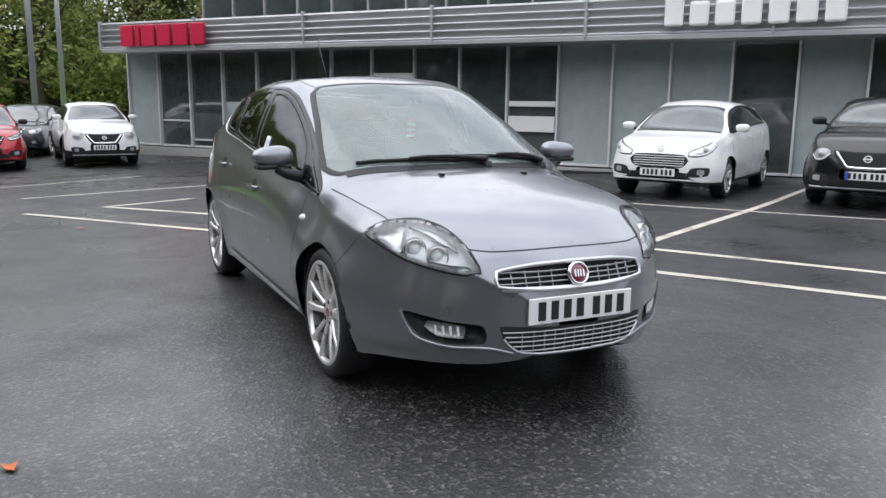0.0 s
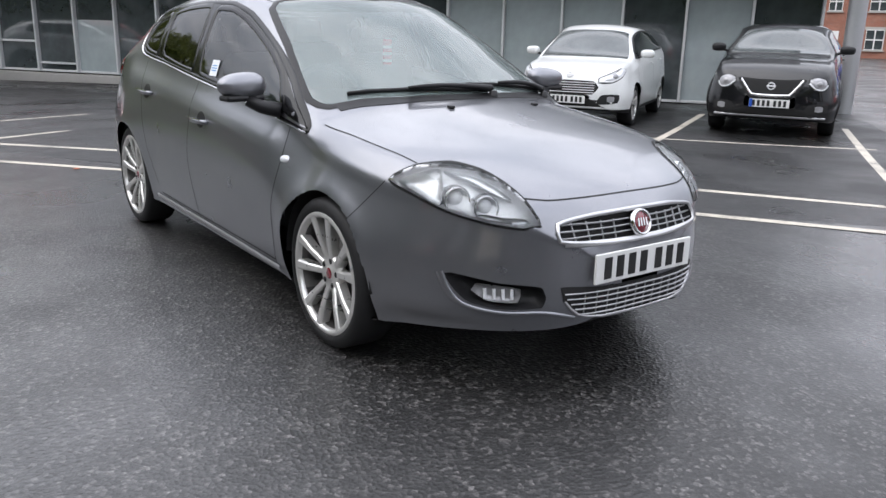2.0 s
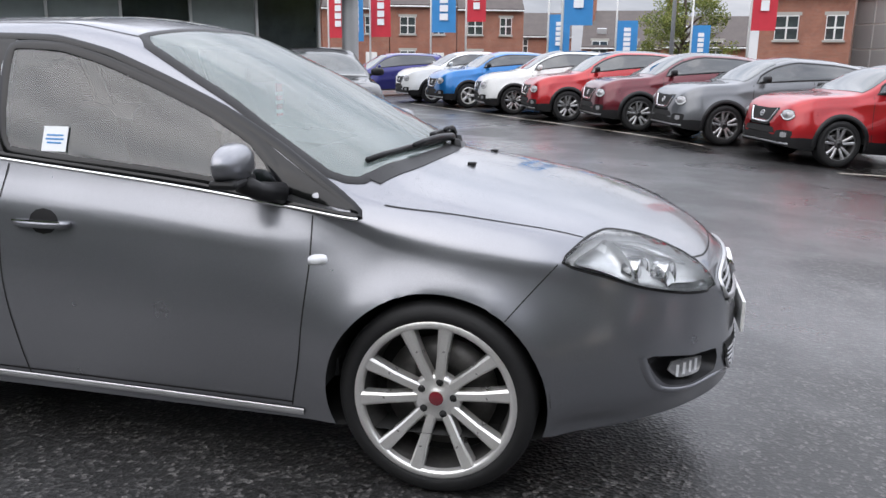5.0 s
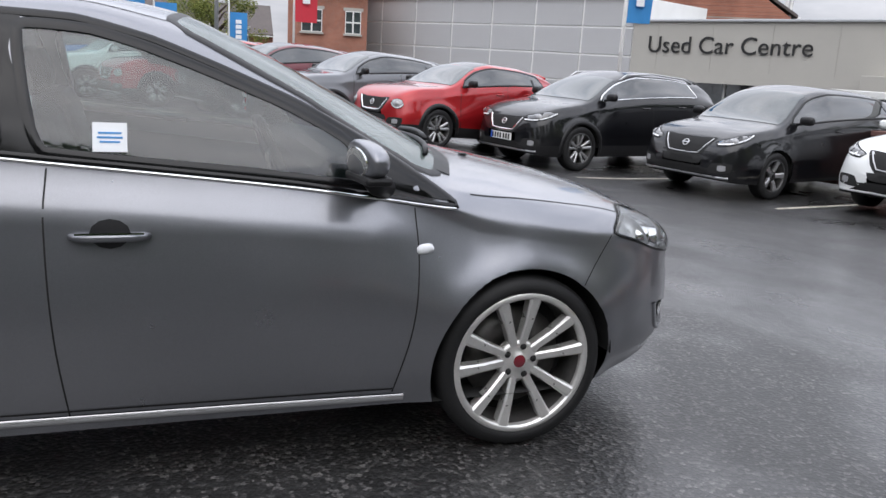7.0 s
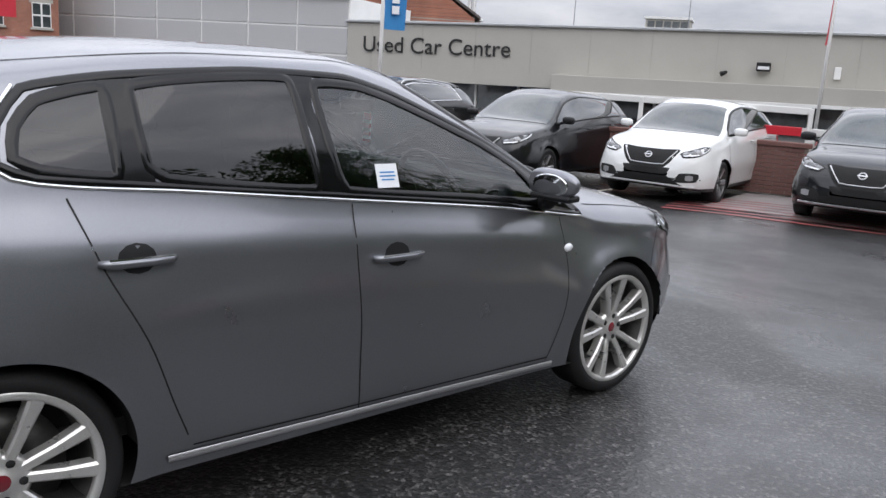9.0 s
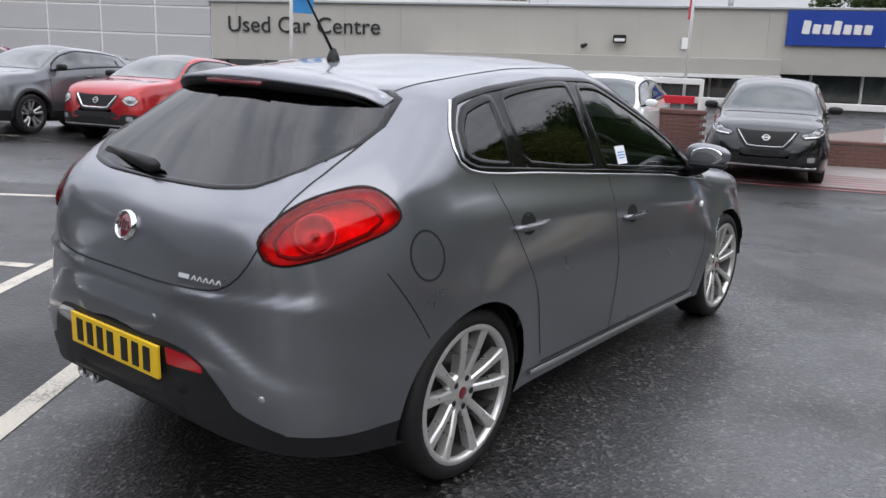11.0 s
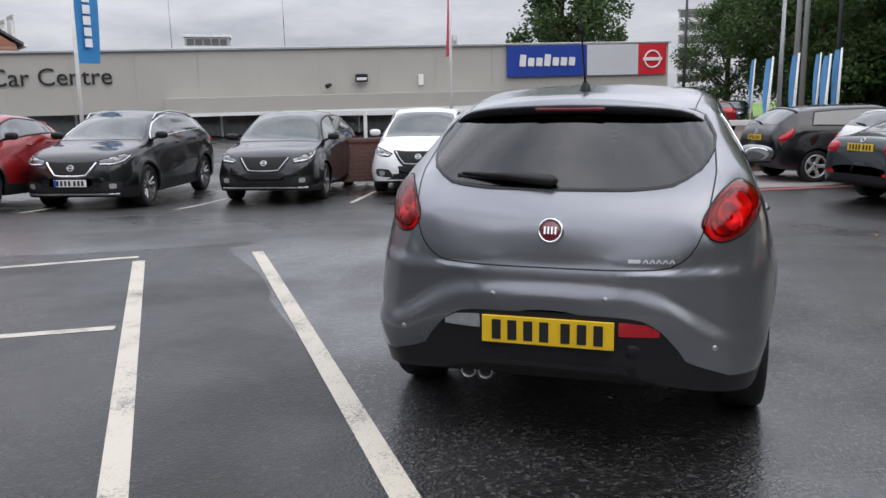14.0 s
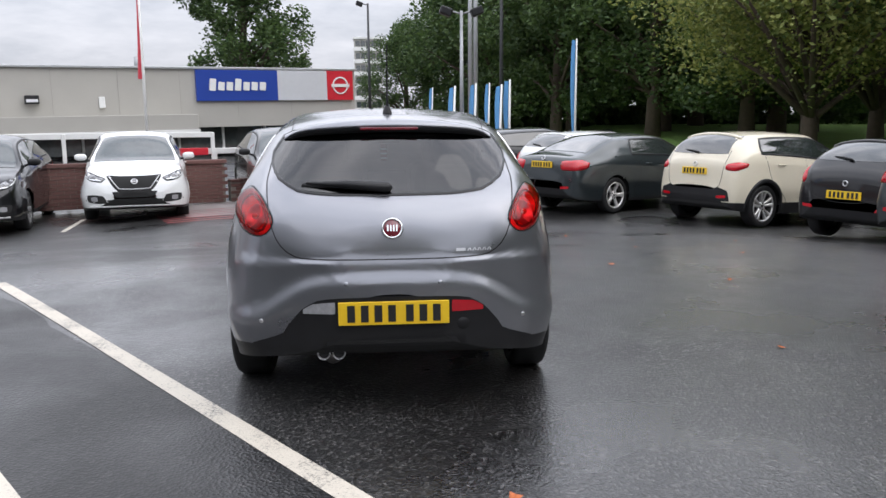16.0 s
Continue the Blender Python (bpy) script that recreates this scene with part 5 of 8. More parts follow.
    for s in (-1, 1):
        f = sh.patch("fog_lamp_recess", fogs[s], "front", M_BLACK, s, 0.0, -0.05, 0.03, 0.022, depth=0.0, label="black fog lamp recess")
        fl = sh.patch("fog_lamp", rounded([(s * 0.49, 0.362), (s * 0.485, 0.412), (s * 0.54, 0.424), (s * 0.615, 0.43), (s * 0.625, 0.405), (s * 0.58, 0.366)], 0.02, sharp=0.5), "front", M_LAMPDARK, 1, -0.014, -0.012, 0.02, 0.016, parent=f, depth=-0.004, label="clear fog lamp")
        for k in range(4):
            sh.ribbon("lens_rib", [(s * (0.508 + 0.026 * k), 0.372), (s * (0.512 + 0.026 * k), 0.414)], "front", M_WHITELENS, 1, 0.010, -0.013, parent=fl, thick=0.004)
        sh.ribbon("recess_lip", rounded([(s * 0.30, 0.302), (s * 0.40, 0.322), (s * 0.54, 0.322), (s * 0.645, 0.352), (s * 0.685, 0.41), (s * 0.70, 0.468)], 0.02, False), "front", M_GREY, 1, 0.020, -0.003, parent=f, thick=0.009)
    number_plate(sh, "front", 0.487, M_PLATEW, tilt=0)
    number_plate(sh, "rear", 0.515, M_PLATEY)
    for view, zz in (("front", 0.624), ("rear", 0.905)):
        co, no = sh.cast(view, 0, zz)
        rot = no.to_track_quat("Z", "Y").to_matrix().to_4x4()
        b = part("badge", lathe("badge", [(0.0, 0.014), (0.038, 0.012), (0.042, 0.006)], M_MAROON, 32, "z"), root, "round maroon badge with a chrome rim", m=Matrix.Translation(co) @ rot)
        part("badge_rim", lathe("badge_rim", [(0.040, 0.004), (0.042, 0.016), (0.048, 0.016), (0.052, 0.0)], M_CHROME, 36, "z"), b)
        for k in range(4):
            part("badge_bar", box("badge_bar", (0.007, 0.03, 0.003), M_CHROME), b, m=pose(-0.021 + 0.014 * k, 0, 0.0145) if view == "front" else pose(-0.021 + 0.014 * k, 0, 0.0145))
    sh.ribbon("model_script", [(-0.30, 0.80), (-0.345, 0.80)], "rear", M_SIGNGREY, 1, 0.014, 0.003)
    for k in range(5):
        sh.ribbon("model_script", rounded([(-0.355 - 0.024 * k, 0.792), (-0.366 - 0.024 * k, 0.806), (-0.372 - 0.024 * k, 0.793)], 0.005, False), "rear", M_SIGNGREY, 1, 0.005, 0.003)
    # rear details
    sh.patch("fog_reflector", rounded([(-0.275, 0.512), (-0.275, 0.568), (-0.38, 0.56), (-0.425, 0.535), (-0.425, 0.515)], 0.02, sharp=0.85), "rear", M_REDLENS, 1, 0.006, 0.0, 0.02, 0.02, label="red rear fog lamp")
    sh.patch("reversing_lamp", rounded([(0.275, 0.512), (0.275, 0.568), (0.38, 0.56), (0.425, 0.535), (0.425, 0.515)], 0.02, sharp=0.85), "rear", M_SMOKE, 1, 0.006, 0.0, 0.02, 0.02, label="white reversing lamp")
    for a in (-0.63, -0.22, 0.22, 0.63):
        co, no = sh.cast("rear", a, 0.47 if abs(a) > 0.4 else 0.655)
        part("parking_sensor", lathe("parking_sensor", [(0, 0.002), (0.010, 0.0015), (0.011, 0)], M_SATIN if a < -0.5 or a > 0.5 else M_GREY, 16, "z"), root, m=Matrix.Translation(co) @ no.to_track_quat("Z", "Y").to_matrix().to_4x4())
    co, no = sh.cast("rear", -0.33, 0.45)
    part("tow_eye_cover", lathe("tow_eye_cover", [(0, 0.004), (0.03, 0.004), (0.033, 0.0)], M_BLACK, 24, "z"), root, m=Matrix.Translation(co) @ no.to_track_quat("Z", "Y").to_matrix().to_4x4())
    for a in (0.265, 0.337):
        part("exhaust_tip", lathe("exhaust_tip", [(0.024, 0.16), (0.026, 0.0), (0.030, -0.003), (0.032, 0.005), (0.030, 0.16)], M_GRILLE, 28, "x"), root, m=pose(-2.08, a, 0.308))
        part("exhaust_bore", lathe("exhaust_bore", [(0.0, 0.012), (0.025, 0.012)], M_UNDER, 20, "x"), root, m=pose(-2.08, a, 0.308))
    part("exhaust_pipe", tube("exhaust_pipe", [(-1.95, 0.30, 0.265), (-1.6, 0.32, 0.24), (-1.2, 0.3, 0.22)], 0.045, M_STEEL, 12), root)
    fuel = [(-1.535 + 0.072 * math.cos(a), 0.862 + 0.078 * math.sin(a)) for a in np.linspace(0, 2 * math.pi, 36, endpoint=False)]
    sh.ribbon("fuel_flap_gap", fuel, "side", M_GAP, -1, 0.008, 0.0012, True)
    # wiper, antenna, washer jets
    a0, a1 = sh.cast("rear", 0.02, 1.085), sh.cast("rear", 0.41, 1.11)
    part("rear_wiper", tube("rear_wiper", [a0[0] + Vector((-0.025, -0.02, 0.0)), a0[0] + Vector((-0.04, 0.0, 0.004)), a0[0].lerp(a1[0], 0.5) + Vector((-0.035, 0, 0.006)), a1[0] + Vector((-0.02, 0, 0.0))], 0.014, M_BLACK, 10, [0.012, 0.026, 0.02, 0.006]), root)
    part("wiper_blade", tube("wiper_blade", [a0[0] + Vector((-0.015, 0.02, -0.015)), a1[0] + Vector((-0.012, 0.02, -0.012))], 0.013, M_BLACK, 6), root)
    co, no = sh.cast("top", -1.14, 0)
    part("antenna_base", lathe("antenna_base", [(0.0, 0.05), (0.012, 0.045), (0.022, 0.02), (0.028, 0.0)], M_BLACK, 16, "z"), root, m=Matrix.Translation(co))
    part("antenna_mast", tube("antenna_mast", [co + Vector((0, 0, 0.03)), co + Vector((-0.10, 0, 0.17)), co + Vector((-0.235, 0, 0.36))], 0.004, M_BLACK, 6, [0.007, 0.0045, 0.003]), root)
    for yy in (-0.19, 0.30):
        co, no = sh.cast("top", 1.27, yy)
        part("washer_jet", box("washer_jet", (0.03, 0.026, 0.012), M_BLACK, 0.004), root, m=Matrix.Translation(co + Vector((0, 0, 0.005))))
    base = curve((-0.66, 1.0), (-0.35, 1.09), (0.0, 1.12), (0.35, 1.09), (0.66, 1.0))
    cowl = np.array([(float(base(a)) + 0.045, a) for a in np.linspace(-0.62, 0.62, 25)] + [(float(base(a)) - 0.012, a) for a in np.linspace(0.62, -0.62, 25)])
    sh.patch("scuttle_panel", cowl, "top", M_BLACK, 1, 0.003)
    for y0, y1, rise in ((0.16, -0.55, 0.045), (0.56, 0.06, 0.075)):
        line = [sh.cast("top", float(base(y0 + (y1 - y0) * t)) - 0.02 - rise * t * (1.2 - 0.6 * t), y0 + (y1 - y0) * t)[0] for t in np.linspace(0, 1, 9)]
        part("front_wiper", tube("front_wiper", [q + Vector((0.022, 0, 0.022 + 0.012 * math.sin(math.pi * t))) for q, t in zip(line[:6], np.linspace(0, 1, 6))], 0.011, M_BLACK, 8, [0.018, 0.013, 0.012, 0.011, 0.010, 0.009]), root)
        part("wiper_blade", tube("wiper_blade", [q + Vector((0, 0, 0.014)) for q in line], 0.010, M_BLACK, 6), root)
        part("wiper_hub", lathe("wiper_hub", [(0.0, 0.03), (0.018, 0.028), (0.024, 0.0)], M_BLACK, 16, "z"), root, m=Matrix.Translation(sh.cast("top", float(base(y0)) + 0.02, y0)[0]))
    # wheels and arch liners
    for wx in (fx, rx):
        for s in (-1, 1):
            wheel(root, wx, s * (0.745 if wx > 0 else 0.762), hz, 0.316, 0.252, 0.20, 10, M_ALLOY, pair=3.0, turn=11 if wx > 0 else 25, centre=M_MAROON, spoke_w=(0.031, 0.046))
            liner = arch_liner(0.357, 0.30, -0.035)
            part("arch_liner", liner, root, m=pose(wx, s * 0.80, hz, 0, 0, 0 if s < 0 else 180))
    # cabin
    for s in (-1, 1):
        for px, pz in ((0.12, 0.0), (-0.78, 0.03)):
            seat = new("seat")
            seat.parent = root
            part("seat_cushion", box("seat_cushion", (0.52, 0.50, 0.18), M_SEAT, 0.06), seat, m=pose(px, s * 0.37, 0.50 + pz))
            part("seat_back", box("seat_back", (0.17, 0.48, 0.62), M_SEAT, 0.07), seat, m=pose(px - 0.33, s * 0.37, 0.84 + pz, 0, -16, 0))
            part("headrest", box("headrest", (0.10, 0.26, 0.17), M_SEAT, 0.045), seat, m=pose(px - 0.45, s * 0.37, 1.21 + pz, 0, -14, 0))
    part("dashboard", box("dashboard", (0.42, 1.36, 0.22), M_TRIM, 0.07), root, m=pose(0.80, 0, 0.88, 0, 8, 0))
    part("cabin_floor", box("cabin_floor", (2.6, 1.5, 0.06), M_TRIM), root, m=pose(-0.35, 0, 0.36))
    sw = new("steering_wheel")
    sw.parent = root
    sw.matrix_basis = pose(0.50, -0.37, 0.93, 0, 68, 0)
    part("wheel_rim", lathe("wheel_rim", [(0.185 + 0.016 * math.cos(a), 0.016 * math.sin(a)) for a in np.linspace(0, 2 * math.pi, 10)], M_BLACK, 36, "z"), sw)
    part("wheel_boss", box("wheel_boss", (0.14, 0.16, 0.04), M_BLACK, 0.02), sw)
    part("wheel_spoke", box("wheel_spoke", (0.05, 0.34, 0.02), M_BLACK, 0.008), sw)
    part("interior_mirror", box("interior_mirror", (0.03, 0.24, 0.06), M_BLACK, 0.015), root, m=pose(0.36, 0, 1.27))
    tag = part("air_freshener", box("air_freshener", (0.004, 0.05, 0.13), M_REDLIGHT, 0.001), root, "small red and white hanging air freshener", m=pose(0.43, 0.01, 1.17))
    for k in range(3):
        part("freshener_band", box("freshener_band", (0.006, 0.05, 0.014), M_PAPER), tag, m=pose(0, 0, -0.045 + 0.035 * k))
    co, no = sh.cast("side", -0.03, 1.07, -1)
    st = part("window_sticker", box("window_sticker", (0.092, 0.003, 0.085), M_PAPER), root, "white paper notice stuck on the front window", m=pose(-0.03, co.y - 0.004, 1.07, -math.degrees(math.asin(max(-1.0, min(1.0, no.z)))), 0, 0))
    for k, wdt in enumerate((0.062, 0.068, 0.054)):
        part("print_bar", box("print_bar", (wdt, 0.002, 0.005), M_FLAGBLUE), st, m=pose(0, -0.002, 0.012 - 0.013 * k))
    return root


hero = grey_hatchback()


# ---- the ground ----
def step(a, b, v):
    v = min(1.0, max(0.0, (v - a) / (b - a)))
    return v * v * (3 - 2 * v)


def ground_z(x, y):
    """The yard falls away gently round the crown on which the grey car stands."""
    s = step(1.5, 7.0, x)
    far = 0.08 * step(4, 8, x) * step(2.5, 6, y)
    row = 0.15 * step(4.5, 8, -y) * step(-3, 3, x)
    lawn = 1.5 * step(20, 52, x) * step(7, 16, -y)
    return -0.3 * s - 0.1 * step(2, 8, y) * (1 - s) - 0.38 * step(5, 16, -x) - row - far + lawn


def build_ground():
    near = list(np.arange(-24, 34.01, 0.6))
    axis = [-900, -500, -250, -120, -70, -45, -32] + near + [38, 45, 60, 90, 150, 300, 600, 1000]
    n = len(axis)
    verts = [(x, y, ground_z(x, y)) for x in axis for y in axis]
    faces = [(i * n + j, (i + 1) * n + j, (i + 1) * n + j + 1, i * n + j + 1) for i in range(n - 1) for j in range(n - 1)]
    tagged(new("ground", mesh_of("ground", verts, faces, M_ASPHALT, True)), "damp dark grey asphalt of a dealership yard", "asphalt", kind="structure")


build_ground()


def painted(name, a, b, width, mat, label, lift=0.004):
    """A painted line on the ground from a to b."""
    a, b = np.array(a, float), np.array(b, float)
    t = (b - a) / np.linalg.norm(b - a)
    nn = np.array([-t[1], t[0]]) * width / 2
    k = max(2, int(np.linalg.norm(b - a) / 0.25))
    verts, faces = [], []
    for i in range(k + 1):
        c = a + (b - a) * i / k
        for sgn in (-1, 1):
            p = c + nn * sgn
            verts.append((p[0], p[1], ground_z(p[0], p[1]) + lift))
        if i:
            faces.append((2 * i - 2, 2 * i - 1, 2 * i + 1, 2 * i))
    return tagged(new(name, mesh_of(name, verts, faces, mat)), label, "road marking", "painted bay lines", kind="structure")


LINES = [
    ((-3.25, -0.02), (1.66, 3.5), 0.11), ((-3.4, 1.1), (1.06, 4.4), 0.11), ((-1.0, 3.0), (-4.75, 9.8), 0.10), ((1.25, 4.55), (-2.35, 10.1), 0.10),
    ((-3.9, 5.3), (-0.9, 8.2), 0.08), ((-5.4, -2.25), (-3.2, -0.35), 0.09), ((-5.75, -1.4), (-4.2, 0.05), 0.09), ((-5.7, -1.4), (-6.3, -0.2), 0.09),
    ((-7.3, -2.3), (-8.8, 0.6), 0.09), ((-10.2, -2.7), (-13.0, -0.2), 0.09), ((6.3, 7.75), (8.2, 7.95), 0.09), ((8.0, 5.3), (9.9, 5.6), 0.09),
    ((4.7, 9.4), (6.0, 9.9), 0.09), ((3.0, 11.7), (-4.8, 21.0), 0.09),
]
def sheet(name, outline, mat, label, category, lift=0.006, kind="structure"):
    """A surface laid on the ground within an outline."""
    p = np.array(outline, float)
    lo, hi = p.min(0), p.max(0)
    g = max(0.5, float((hi - lo).max()) / 40)
    gx, gy = np.meshgrid(np.arange(lo[0], hi[0], g), np.arange(lo[1], hi[1], g))
    q = np.stack([gx.ravel(), gy.ravel()], 1)
    q = q[inside(p, q)]
    pts = np.concatenate([p, q])
    n = len(p)
    res = delaunay_2d_cdt([Vector(a) for a in pts], [(i, (i + 1) % n) for i in range(n)], [], 1, 1e-6)
    me = mesh_of(name, [(a[0], a[1], ground_z(a[0], a[1]) + lift) for a in res[0]], res[2], mat)
    bm = bmesh.new()
    bm.from_mesh(me)
    bmesh.ops.recalc_face_normals(bm, faces=bm.faces)
    for fc in bm.faces:
        if fc.normal.z < 0:
            fc.normal_flip()
    bm.to_mesh(me)
    bm.free()
    return tagged(new(name, me), label, category, kind=kind)


sheet("pavement", [(-9.8, -4.75), (-3.3, -0.1), (2.3, 3.92), (0.6, 7.0), (-2.8, 11.6), (-4.6, 12.4), (-21.0, 0.4), (-20.0, -2.4)], M_BAYS, "darker asphalt of the parking bays", "asphalt", 0.002)
for a, b, w in LINES:
    painted("bay_line", a, b, w, M_LINE, "worn white painted parking bay line on asphalt")


# ---- the other cars ----
MODELS = {}
MODELS["electric_hatch"] = dict(f=2.27, r=-2.22, w=0.895, wb=2.70, wr=0.322, rim=0.225, cowl=1.22, head=0.42, rh=-1.62, rb=-2.12, belt=(0.97, 1.10), mat="dark", sp=5,
        zt=((-2.22, 0.62), (-2.20, 0.95), (-2.12, 1.10), (-1.9, 1.30), (-1.62, 1.45), (-0.6, 1.53), (0.0, 1.54), (0.42, 1.475), (1.22, 1.04), (1.35, 1.0), (1.8, 0.93), (2.1, 0.81), (2.2, 0.70), (2.27, 0.52)),
        lamp=((1.18, 0.70), (0.98, 0.735), (0.80, 0.80), (0.72, 0.85), (0.85, 0.855), (1.05, 0.80), (1.20, 0.745)), tail=((0.93, 0.80), (0.80, 0.84), (0.70, 0.98), (0.74, 1.08), (0.84, 0.98), (0.96, 0.88)))
MODELS["small_crossover"] = dict(f=2.16, r=-2.03, w=0.90, wb=2.636, wr=0.343, rim=0.245, cowl=1.02, head=0.36, rh=-1.40, rb=-1.92, belt=(1.05, 1.24), mat="dark", sp=10, clad=True,
        zt=((-2.03, 0.65), (-2.0, 0.98), (-1.92, 1.14), (-1.65, 1.38), (-1.40, 1.50), (-0.5, 1.59), (0.0, 1.585), (0.36, 1.51), (1.02, 1.14), (1.15, 1.09), (1.7, 1.02), (1.98, 0.92), (2.1, 0.80), (2.16, 0.6)),
        lamp=((1.12, 0.70), (1.05, 0.64), (0.96, 0.64), (0.90, 0.70), (0.93, 0.77), (1.02, 0.79), (1.10, 0.76)), tail=((0.90, 0.88), (0.75, 0.92), (0.66, 1.02), (0.72, 1.08), (0.88, 1.0)))
MODELS["bug_eyed_crossover"] = dict(f=2.12, r=-2.01, w=0.882, wb=2.53, wr=0.34, rim=0.225, cowl=1.02, head=0.36, rh=-1.38, rb=-1.9, belt=(1.06, 1.22), mat="dark", sp=5, clad=True,
        zt=((-2.01, 0.65), (-1.98, 0.98), (-1.9, 1.14), (-1.62, 1.38), (-1.38, 1.48), (-0.5, 1.56), (0.0, 1.555), (0.36, 1.49), (1.02, 1.14), (1.15, 1.10), (1.65, 1.04), (1.93, 0.94), (2.06, 0.80), (2.12, 0.6)),
        lamp=((1.13, 0.74), (1.07, 0.67), (0.97, 0.66), (0.90, 0.72), (0.92, 0.80), (1.02, 0.83), (1.11, 0.80)), tail=((0.90, 0.85), (0.75, 0.9), (0.66, 1.0), (0.72, 1.08), (0.88, 1.0)))
MODELS["family_crossover"] = dict(f=2.22, r=-2.17, w=0.903, wb=2.646, wr=0.348, rim=0.245, cowl=1.12, head=0.40, rh=-1.55, rb=-2.08, belt=(1.05, 1.18), mat="dark", sp=10, clad=True, rails=True,
        zt=((-2.17, 0.65), (-2.14, 0.98), (-2.07, 1.13), (-1.8, 1.40), (-1.55, 1.51), (-0.5, 1.585), (0.0, 1.58), (0.40, 1.49), (1.12, 1.12), (1.25, 1.07), (1.75, 0.99), (2.03, 0.89), (2.15, 0.77), (2.22, 0.58)),
        lamp=((1.20, 0.74), (1.05, 0.745), (0.85, 0.79), (0.70, 0.86), (0.80, 0.90), (1.0, 0.86), (1.18, 0.815)), tail=((0.98, 0.88), (0.80, 0.90), (0.70, 0.98), (0.76, 1.05), (0.96, 0.98)))
MODELS["small_hatch"] = dict(f=2.04, r=-1.92, w=0.861, wb=2.49, wr=0.302, rim=0.215, cowl=1.18, head=0.46, rh=-1.40, rb=-1.82, belt=(0.93, 1.08), mat="silver", sp=10,
        zt=((-1.92, 0.6), (-1.90, 0.9), (-1.82, 1.08), (-1.6, 1.30), (-1.40, 1.40), (-0.4, 1.478), (0.1, 1.47), (0.46, 1.40), (1.18, 1.0), (1.3, 0.96), (1.7, 0.88), (1.9, 0.78), (1.98, 0.68), (2.04, 0.48)),
        lamp=((1.10, 0.64), (0.95, 0.65), (0.78, 0.72), (0.62, 0.82), (0.72, 0.84), (0.92, 0.77), (1.08, 0.70)), tail=((0.86, 0.80), (0.74, 0.84), (0.66, 0.98), (0.70, 1.05), (0.80, 0.98), (0.88, 0.88)))
MODELS["tall_crossover"] = dict(f=2.12, r=-2.0, w=0.889, wb=2.606, wr=0.345, rim=0.245, cowl=1.05, head=0.40, rh=-1.55, rb=-1.93, belt=(1.02, 1.15), mat="silver", sp=10, clad=True,
        zt=((-2.0, 0.65), (-1.98, 1.0), (-1.93, 1.12), (-1.75, 1.38), (-1.55, 1.49), (-0.5, 1.565), (0.0, 1.56), (0.40, 1.47), (1.05, 1.11), (1.2, 1.06), (1.65, 0.99), (1.95, 0.88), (2.06, 0.76), (2.12, 0.58)),
        lamp=((1.12, 0.70), (0.95, 0.72), (0.78, 0.78), (0.68, 0.85), (0.80, 0.87), (1.0, 0.82)), tail=((0.96, 0.92), (0.80, 0.90), (0.62, 0.97), (0.60, 1.02), (0.78, 1.04), (0.95, 1.0)))
MODELS["saloon"] = dict(f=2.28, r=-2.38, w=0.907, wb=2.686, wr=0.33, rim=0.232, cowl=1.25, head=0.52, rh=-1.05, rb=-1.95, belt=(0.95, 1.04), mat="silver", sp=5,
        zt=((-2.38, 0.6), (-2.36, 0.90), (-2.28, 1.03), (-2.1, 1.07), (-1.95, 1.105), (-1.4, 1.32), (-1.05, 1.42), (-0.3, 1.46), (0.2, 1.445), (0.52, 1.36), (1.25, 0.98), (1.35, 0.95), (1.9, 0.86), (2.15, 0.76), (2.24, 0.65), (2.28, 0.5)),
        lamp=((1.18, 0.64), (0.98, 0.66), (0.84, 0.72), (0.80, 0.78), (0.95, 0.78), (1.16, 0.73)), tail=((1.33, 0.80), (1.15, 0.785), (0.95, 0.80), (0.84, 0.85), (0.82, 0.92), (0.95, 0.97), (1.15, 0.965), (1.33, 0.94)))


